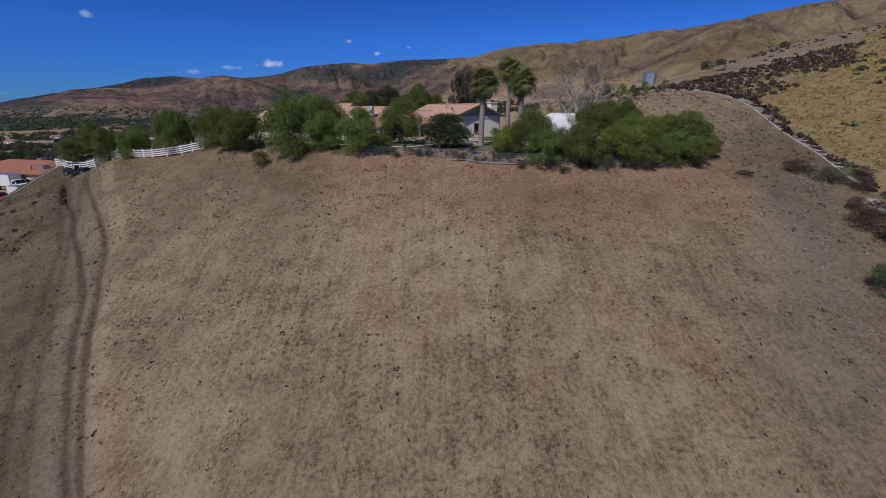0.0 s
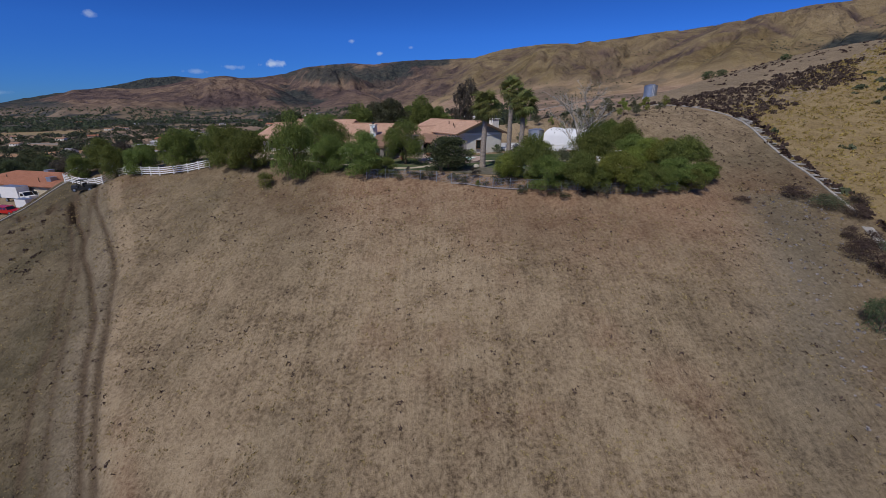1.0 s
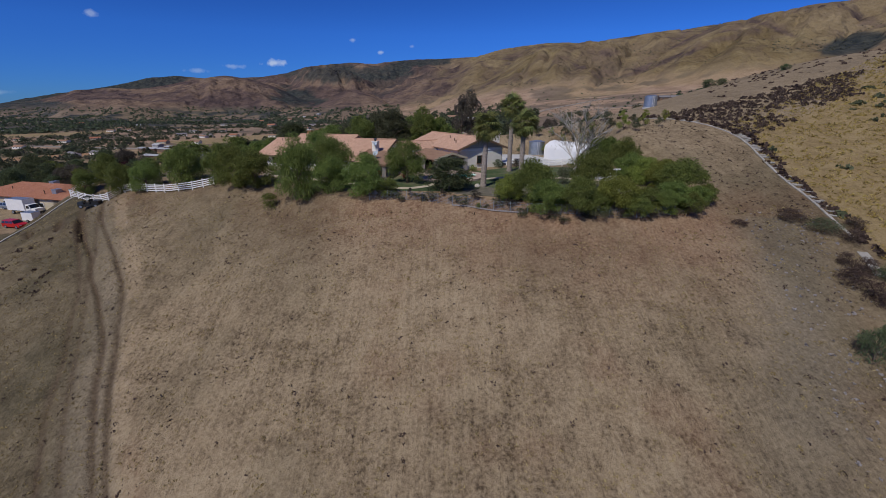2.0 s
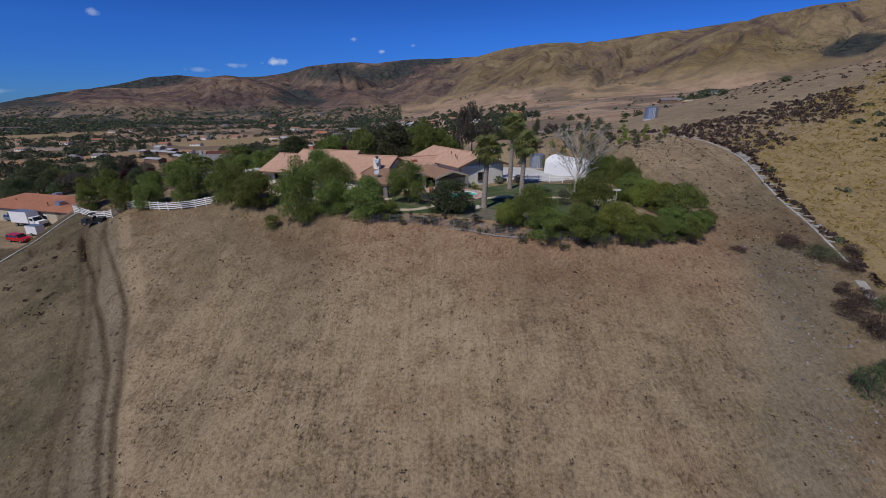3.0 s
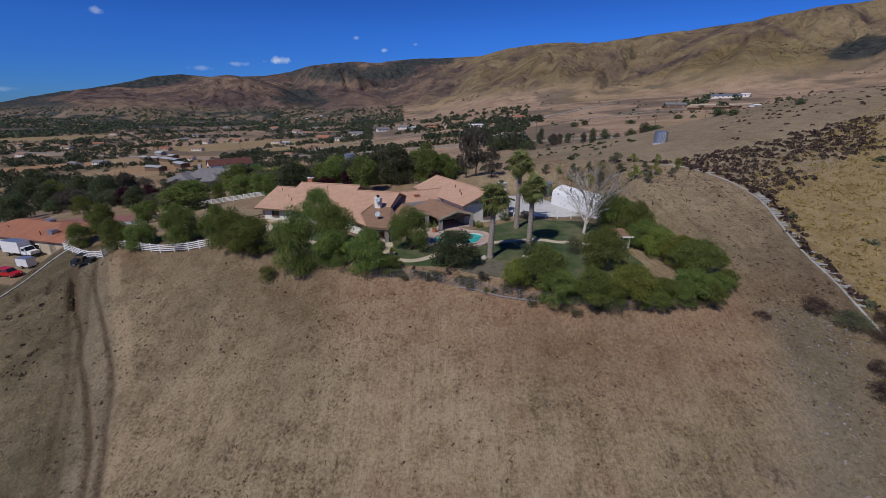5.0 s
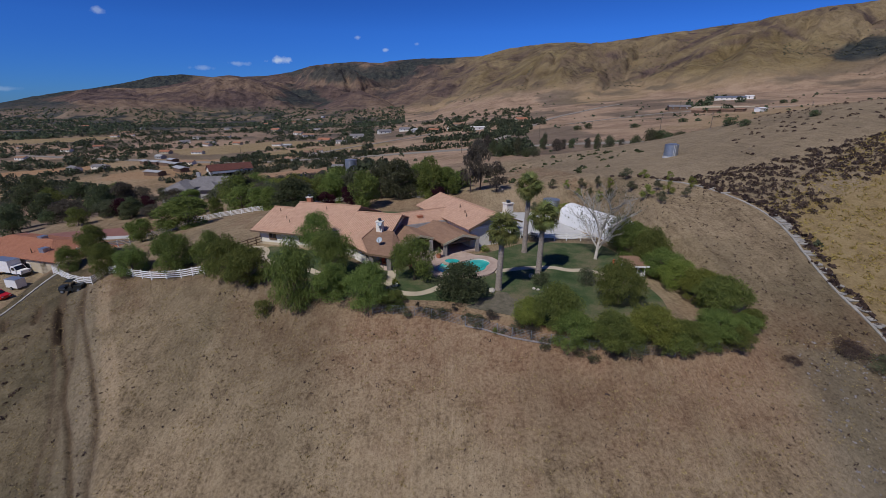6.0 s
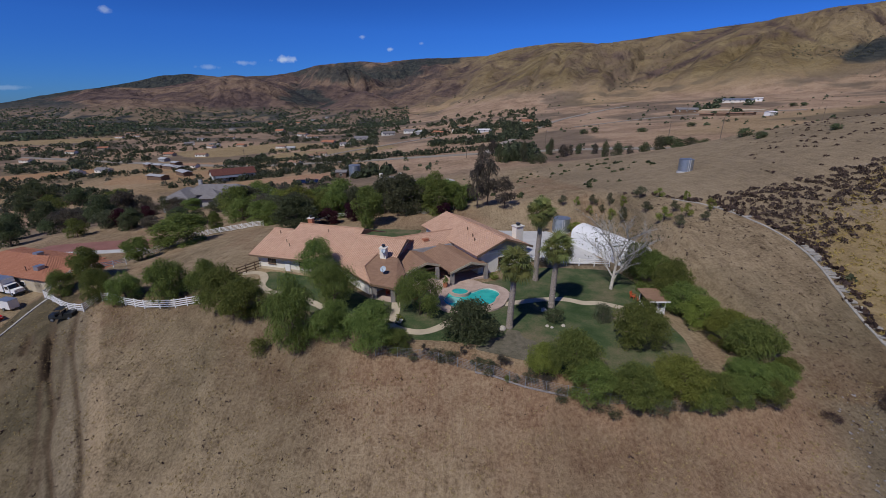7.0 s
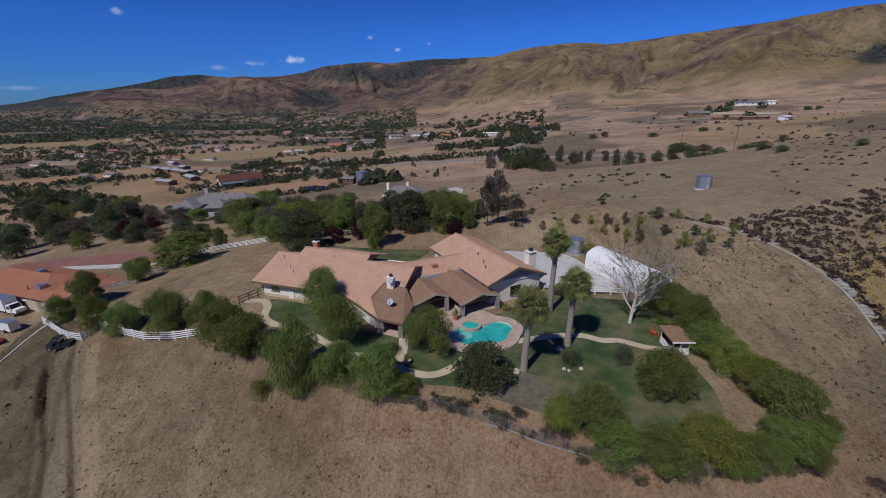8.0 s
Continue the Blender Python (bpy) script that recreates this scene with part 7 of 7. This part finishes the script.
for k in range(4):
    for z in (0.8, 3.2):
        p = part("window", Shape().box(-7.5 + 4.4 * k, -5.55, z, 1.5, 0.1, 1.4), M["white"], g2)
        part("pane", Shape().box(-7.5 + 4.4 * k, -5.6, z + 0.1, 1.3, 0.08, 1.2), M["glass"], p)
ribbon([(-12, 178), (-7, 187), (-4, 197), (-8, 208)], 7, 0.15, M["concrete"], "pavement", "pale concrete drive of the manor house", "paving", drop=0.4, step=2)
SOLAR = glass_material("solar_glass", (0.01, 0.02, 0.06), 0.15)
sp = thing("solar_array", -84, 247, gz(-84, 247), 10, "tilted dark blue solar array in the bare field", "solar panels")
for k in range(5):
    part("solar_panel", Shape().slab([(-6 + 2.4 * k, -1.6, 0.8), (-3.7 + 2.4 * k, -1.6, 0.8), (-3.7 + 2.4 * k, 1.6, 2.2), (-6 + 2.4 * k, 1.6, 2.2)], 0.08), SOLAR, sp)
    part("support", Shape().box(-4.8 + 2.4 * k, 0.8, -0.5, 0.15, 0.15, 2.3), M["steel"], sp)
place(gable_house("field_shed", 6, 5, 3.6, 1.0, M["fascia"], M["grey_roof"], 1, "small dark shed beside the valley tank", "shed"), -68, 261, 0)

# scattered houses: a few kinds, repeated
kinds = []
for k, (w, d, h, rise, wall, roof, label) in enumerate([(16, 9, 3.2, 2.0, "stucco", "grey", "white valley house with a grey roof"), (14, 9, 3.2, 2.0, "path", "orange", "cream valley house with an orange roof"), (15, 8, 3.2, 1.8, "stucco", "brown", "white valley house with a brown roof"), (20, 6, 3.0, 0.9, "white", "white", "long white valley building with a pale roof"), (12, 8, 3.4, 1.6, "grey_stucco", "steel", "grey valley building with a metal roof")]):
    o = gable_house("valley_house", w, d, h, rise, M[wall], ROOFS[roof], 3, label)
    tagged(o, group="houses in the valley")
    kinds.append(o)
spots = [(-63, 612), (-21, 543), (3, 555), (32, 523), (-45, 575), (10, 590), (89, 576), (-92, 604), (-314, 786), (-209, 640), (-240, 690), (-120, 560), (-150, 520)]
gen = random.Random(4)
for k in range(36):
    az, r = radians(gen.uniform(-47, -14)), gen.uniform(330, 1250)
    spots.append((r * math.sin(az), r * math.cos(az)))
for k, (x, y) in enumerate(spots):
    o, turn = kinds[gen.choice([0, 1, 1, 2, 2, 2, 0, 4])], gen.uniform(-35, 35)
    q = put_house(o, x, y, turn, 1.05 if k < 13 else 0.7) if k >= 5 else place(kinds[k], x, y, turn)


# the far ranch: a long stable, a dark house, low sheds round a pale yard
place(gable_house("long_stable", 34, 9, 3.0, 1.8, M["stucco"], M["steel"], 6, "long low stable with a blue-grey metal roof", "stable"), 364, 600, -40)
place(gable_house("ranch_shed", 9, 7, 3.6, 1.0, M["white"], M["white"], 1, "plain white ranch shed", "shed"), 384, 592, -40)
place(gable_house("ranch_barn", 22, 10, 3.6, 2.0, M["fascia"], M["grey_roof"], 3, "dark ranch house with a grey roof"), 262, 526, -15)
place(gable_house("ranch_shed", 8, 6, 3.0, 0.8, M["white"], M["white"], 1, "small white ranch trailer house", "shed"), 273, 406, 20)
for x, y, w in ((251, 464, 12), (258, 450, 9), (265, 438, 12), (270, 428, 7)):
    place(gable_house("ranch_shed", w, 5, 2.4, 0.7, M["fascia"], M["shingle"], 0, "open dark ranch shelter", "shed"), x, y, -62)
ribbon([(282, 545), (300, 520), (322, 482)], 11, 0.4, M["path"], "pavement", "pale bare riding yard of the far ranch", "paving", drop=0.8, step=6)


def pole(x, y, h, label="tall wooden power pole beside the valley road"):
    t = thing("power_pole", x, y, gz(x, y), 30, label, "pole", "power poles")
    part("post", Shape().tube([(0, 0, -0.5), (0, 0, h)], [0.22, 0.15], 8), M["bark"], t)
    part("cross_arm", Shape().box(0, 0, h - 1.2, 2.6, 0.14, 0.16), M["bark"], t)
    for k in (-1.1, 0.0, 1.1):
        part("insulator", Shape().tube([(k, 0, h - 1.05), (k, 0, h - 0.75)], [0.07, 0.05], 6), M["steel"], t)


for x, y, h in ((142.4, 253.4, 15), (128.7, 282.4, 13), (-100.6, 363.6, 12), (6.3, 298, 12), (60, 310, 12), (-180, 372, 12), (232, 300, 12), (256, 512, 9)):
    pole(x, y, h)


# ---- woods and scrub ----
def scattered(name, pts, sizes, per, leaf, mat, label, category, seed, flat=0.8, slim=0.8):
    """One mesh of many small crowns, each a clump of leaf sprays."""
    g = np.random.default_rng(seed)
    n = len(pts)
    d = g.normal(size=(n, per, 3))
    d /= np.linalg.norm(d, axis=2)[:, :, None]
    d[:, :, 2] = np.abs(d[:, :, 2]) * 1.0 - 0.12
    lump = 0.65 + 0.5 * vnoise(d[:, :, 0] * 2.1 + np.arange(n)[:, None] * 3.3, d[:, :, 1] * 2.1, seed)
    p = d * (sizes[:, None] / 2 * lump * (0.75 + 0.3 * g.random((n, per))))[:, :, None]
    p[:, :, 2] *= flat * 2 * 0.85
    z = H(pts[:, 0], pts[:, 1])
    p += np.stack([pts[:, 0], pts[:, 1], z - 0.03 * sizes], -1)[:, None, :]
    d, p = d.reshape(-1, 3), p.reshape(-1, 3)
    ls = np.repeat(sizes, per)[:, None] * leaf * (0.6 + 0.8 * g.random((n * per, 1)))
    ax = d * 0.4 + g.normal(size=d.shape) * 0.6
    ax /= np.linalg.norm(ax, axis=1)[:, None]
    sd = np.cross(ax, g.normal(size=d.shape))
    sd /= np.linalg.norm(sd, axis=1)[:, None]
    v = np.stack([p - ax * ls * 0.5, p - sd * ls * slim * 0.5, p + ax * ls * 0.5, p + sd * ls * slim * 0.5], 1).reshape(-1, 3)
    return tagged(new(name, quads_mesh(name, v, n * per, M[mat])), label, category, kind="stuff")


g = np.random.default_rng(21)


def valley_points(n, r0, r1, a0, a1, cut, seed, scale=70.0):
    r = r0 * (r1 / r0) ** g.random(n * 6)
    a = np.radians(a0 + (a1 - a0) * g.random(n * 6))
    p = np.stack([r * np.sin(a), r * np.cos(a)], -1)
    keep = (fbm(p[:, 0] / scale, p[:, 1] / scale, 4, seed) > cut) & (mountains(p[:, 0], p[:, 1]) - valley(p[:, 0], p[:, 1]) < 30) & (np.hypot(p[:, 0], p[:, 1] - 70) > 190) & (in_fields(p[:, 0], p[:, 1], ["red", "gold", "bare"]) < 0.3)
    return p[keep][:n]


for k, (mat, n, r0, r1, cut, per, leaf, small, more) in enumerate((
        ("wood_leaf", 420, 200, 430, 0.47, 110, 0.17, 3.0, 5.0), ("wood_olive", 330, 200, 430, 0.44, 110, 0.17, 2.5, 4.0),
        ("wood_leaf", 1300, 400, 950, 0.46, 40, 0.26, 3.0, 5.5), ("wood_olive", 900, 400, 950, 0.42, 36, 0.27, 2.5, 4.0),
        ("wood_leaf", 3600, 850, 2500, 0.43, 12, 0.5, 4.0, 6.0), ("wood_olive", 2000, 850, 2500, 0.38, 10, 0.5, 3.0, 5.0))):
    p = valley_points(n, r0, r1, -56, -10 if r0 < 500 else -6, cut, 44, 55 if r0 < 500 else 110)
    scattered("valley_woods", p, small + more * g.random(len(p)) ** 1.6, per, leaf, mat, "%s trees and hedges spread over the valley floor" % ("dark green" if mat == "wood_leaf" else "grey-green"), "trees", 30 + k)
p = valley_points(420, 250, 900, -14, 10, 0.50, 47, 60)
scattered("valley_woods", p, 4 + 7 * g.random(len(p)), 60, 0.24, "wood_leaf", "trees round the valley village", "trees", 40)
p = np.array([(-55 + 8 * g.normal() + 160 * t, 560 + 20 * g.normal() - 20 * t) for t in np.linspace(0, 1, 80)])
scattered("valley_woods", p, 6 + 7 * g.random(len(p)), 60, 0.24, "wood_leaf", "green trees among the village houses", "trees", 41)
p = np.array([(-100 + 150 * t, 352 - 22 * t + 3 * g.normal()) for t in np.linspace(0, 1, 40)])
scattered("valley_woods", p, 6 + 3 * g.random(len(p)), 60, 0.24, "wood_leaf", "row of trees along the valley road", "trees", 42)
p = np.array([(287, 552), (291, 560), (300, 552), (306, 548), (296, 546), (312, 556), (318, 566), (340, 604), (350, 612), (358, 622), (372, 628), (346, 551), (349, 556), (257, 464), (266, 441), (268, 446), (256, 536), (280, 540)])
scattered("valley_woods", p, 7 + 6 * g.random(len(p)), 60, 0.24, "wood_leaf", "dark trees round the far ranch", "trees", 43)
for k, (x, y, w, h) in enumerate([(357, 495, 9, 4), (364, 490, 7, 4), (190, 286, 6, 3.6), (188, 371, 8, 3.4), (146, 362, 9, 3.2), (119, 394, 7, 5), (109, 391, 8, 4), (122, 272, 9, 5.5), (128, 268, 7, 4), (150, 257, 8, 4), (86, 148, 4.6, 2.6), (84, 138, 3.4, 2.0), (92, 124, 2.8, 1.6)]):
    plant("slope_bush", "dark_leaf_r", 120 + k % 2, x, y, w, h, "round dark green bush alone on the dry slope", "bush", "single bushes on the slope", n=1500, leaf=0.7, mat="dark_leaf")
# single shrubs on the far slopes
p = valley_points(420, 260, 1500, -20, 50, 0.46, 58, 120)
scattered("slope_shrubs", p, 1.5 + 3.2 * g.random(len(p)) ** 2, 24, 0.36, "wood_leaf", "dark shrubs dotted over the far slopes", "shrubs", 44)
r, a = 700 + 1700 * g.random(16000), -4 + 50 * g.random(16000)
p = np.stack([r * np.sin(np.radians(a)), r * np.cos(np.radians(a))], -1)
top_, bed_ = mountains(p[:, 0], p[:, 1], True)
p = p[(top_ - valley(p[:, 0], p[:, 1]) > 14) & (bed_ + 0.5 * fbm(p[:, 0] / 130, p[:, 1] / 130, 4, 66) > 0.72)][:2600]
scattered("mountain_scrub", p, 2.0 + 3.0 * g.random(len(p)) ** 2, 10, 0.5, "wood_olive", "dark scrub in the gullies of the mountain sides", "shrubs", 45, 0.6)


def near_points(n, x0, x1, y0, y1, keep):
    p = np.stack([x0 + (x1 - x0) * g.random(n), y0 + (y1 - y0) * g.random(n)], -1)
    return p[keep(p[:, 0], p[:, 1])]


# purple-brown scrub of the near hill
gx_, gy_ = np.meshgrid(np.arange(42, 110, 1.15), np.arange(58, 126, 1.15))
p = np.stack([gx_.ravel(), gy_.ravel()], -1) + 0.45 * g.normal(size=(gx_.size, 2))
x_, y_ = p[:, 0], p[:, 1]
p = p[(x_ > np.interp(y_, KERB_Y, KERB_X) + 1.1) & (y_ > 0.5 * x_ + 48 + 14 * (fbm(x_ / 12, y_ / 12, 3, 71) - 0.5)) & (y_ < 0.05 * x_ + 93 + 5 * (fbm(x_ / 12, y_ / 12, 3, 74) - 0.5)) & (g.random(len(p)) < 0.75 + 0.4 * fbm(x_ / 5, y_ / 5, 2, 72))]
scattered("hill_scrub", p, 0.8 + 0.8 * g.random(len(p)), 34, 0.27, "dry_leaf", "low dry purple-brown scrub on the hillside", "scrub", 46, 0.55)
p = near_points(5000, 60, 120, 98, 150, lambda x, y: (y > 0.05 * x + 93) & (x > 0.6 * y - 2))[:170]
scattered("hill_scrub", p, 0.5 + 0.8 * g.random(len(p)), 20, 0.3, "dry_leaf", "scattered dry bushes above the scrub", "scrub", 57, 0.45)
p = near_points(1500, 44, 130, 36, 110, lambda x, y: (x > np.interp(y, KERB_Y, KERB_X) + 1.0) & (fbm(x / 7, y / 7, 3, 73) > 0.55) & (y < 0.5 * x + 46))[:120]
scattered("hill_scrub", p, 0.8 + 1.2 * g.random(len(p)), 22, 0.42, "olive", "grey-green bushes in the golden grass", "scrub", 47, 0.5)
p = np.array([(float(np.interp(y, KERB_Y, KERB_X)) + 1.1 + 0.5 * g.normal(), y) for y in np.linspace(42, 106, 90)])
scattered("hill_scrub", p, 0.6 + 0.9 * g.random(len(p)), 22, 0.42, "dry_leaf", "dry scrub along the drainage channel", "scrub", 48, 0.5)
# golden grass
p = near_points(26000, 44, 125, 20, 115, lambda x, y: (x > np.interp(y, KERB_Y, KERB_X) + 0.8) & (y < 0.55 * x + 52))[:9000]
scattered("golden_grass", p, 0.5 + 0.6 * g.random(len(p)), 8, 0.5, "gold_straw", "golden dry grass on the hillside", "grass", 49, 0.5, 0.3)
# mown weeds and clods on the front slope
below = lambda x, y: (y < np.interp(x, EDGE_X, EDGE_Y) - 0.3) & (x < np.interp(y, KERB_Y, KERB_X) - 1)
p = near_points(52000, -75, 52, 10, 75, lambda x, y: below(x, y) & (fbm(x / 3, y / 3, 3, 75) > 0.42))[:22000]
scattered("weed_stubble", p, 0.14 + 0.26 * g.random(len(p)) ** 2, 5, 0.6, "straw", "mown straw-coloured weed stubble on the slope", "stubble", 50, 0.4, 0.4)
p = near_points(24000, -75, 52, 10, 75, lambda x, y: below(x, y) & (fbm(x / 4, y / 4, 3, 76) > 0.48))[:4200]
scattered("weed_stubble", p, 0.16 + 0.36 * g.random(len(p)) ** 3, 6, 0.5, "dry_leaf", "dark dead weeds on the bare slope", "stubble", 51, 0.5, 0.5)
p = near_points(5000, 32, 48, 48, 108, lambda x, y: (x < np.interp(y, KERB_Y, KERB_X) - 1) & (x > 33.5))[:700]
scattered("weed_stubble", p, 0.2 + 0.35 * g.random(len(p)) ** 2, 8, 0.5, "dry_leaf", "dark dead weeds on the cut bank", "stubble", 52, 0.5, 0.5)
p = near_points(3000, -10, 60, 112, 200, lambda x, y: fbm(x / 9, y / 9, 3, 77) > 0.5)[:80]
scattered("slope_shrubs", p, 0.8 + 1.6 * g.random(len(p)) ** 2, 22, 0.42, "dark_leaf", "small dark shrubs on the slope behind the yard", "shrubs", 53, 0.5)
p = near_points(2600, -75, -38, 28, 62, lambda x, y: (x < np.interp(y, TRACK_Y, TRACK_X) - 7.5) & (fbm(x / 5, y / 5, 3, 78) > 0.5))[:130]
scattered("bank_weeds", p, 0.3 + 0.7 * g.random(len(p)) ** 2, 24, 0.3, "dry_leaf", "dark dry weeds on the bank beside the track", "weeds", 58, 0.5)
# pale stones in the washed gully
p = near_points(4000, 26, 48, 14, 50, lambda x, y: (np.abs(x - (40 - 0.28 * (48 - y))) < 4.5) & below(x, y))[:420]
scattered("gully_stones", p, 0.12 + 0.22 * g.random(len(p)) ** 2, 8, 0.7, "stone", "pale stones scattered down the washed gully", "stones", 54, 0.5, 1.0)

for k, (x, y) in enumerate([(-50.5, 75.4), (-47.6, 77.6), (-45.5, 74.6), (-42.5, 77.5), (-54.0, 78.0)]):
    w_ = thing("stake", x, y, gz(x, y), 10 * k, "short weathered wooden stake in the pasture", "stake", "pasture stakes")
    part("post", Shape().tube([(0, 0, -0.3), (0.03, 0, 1.3)], [0.07, 0.055], 7), M["bark"], w_)
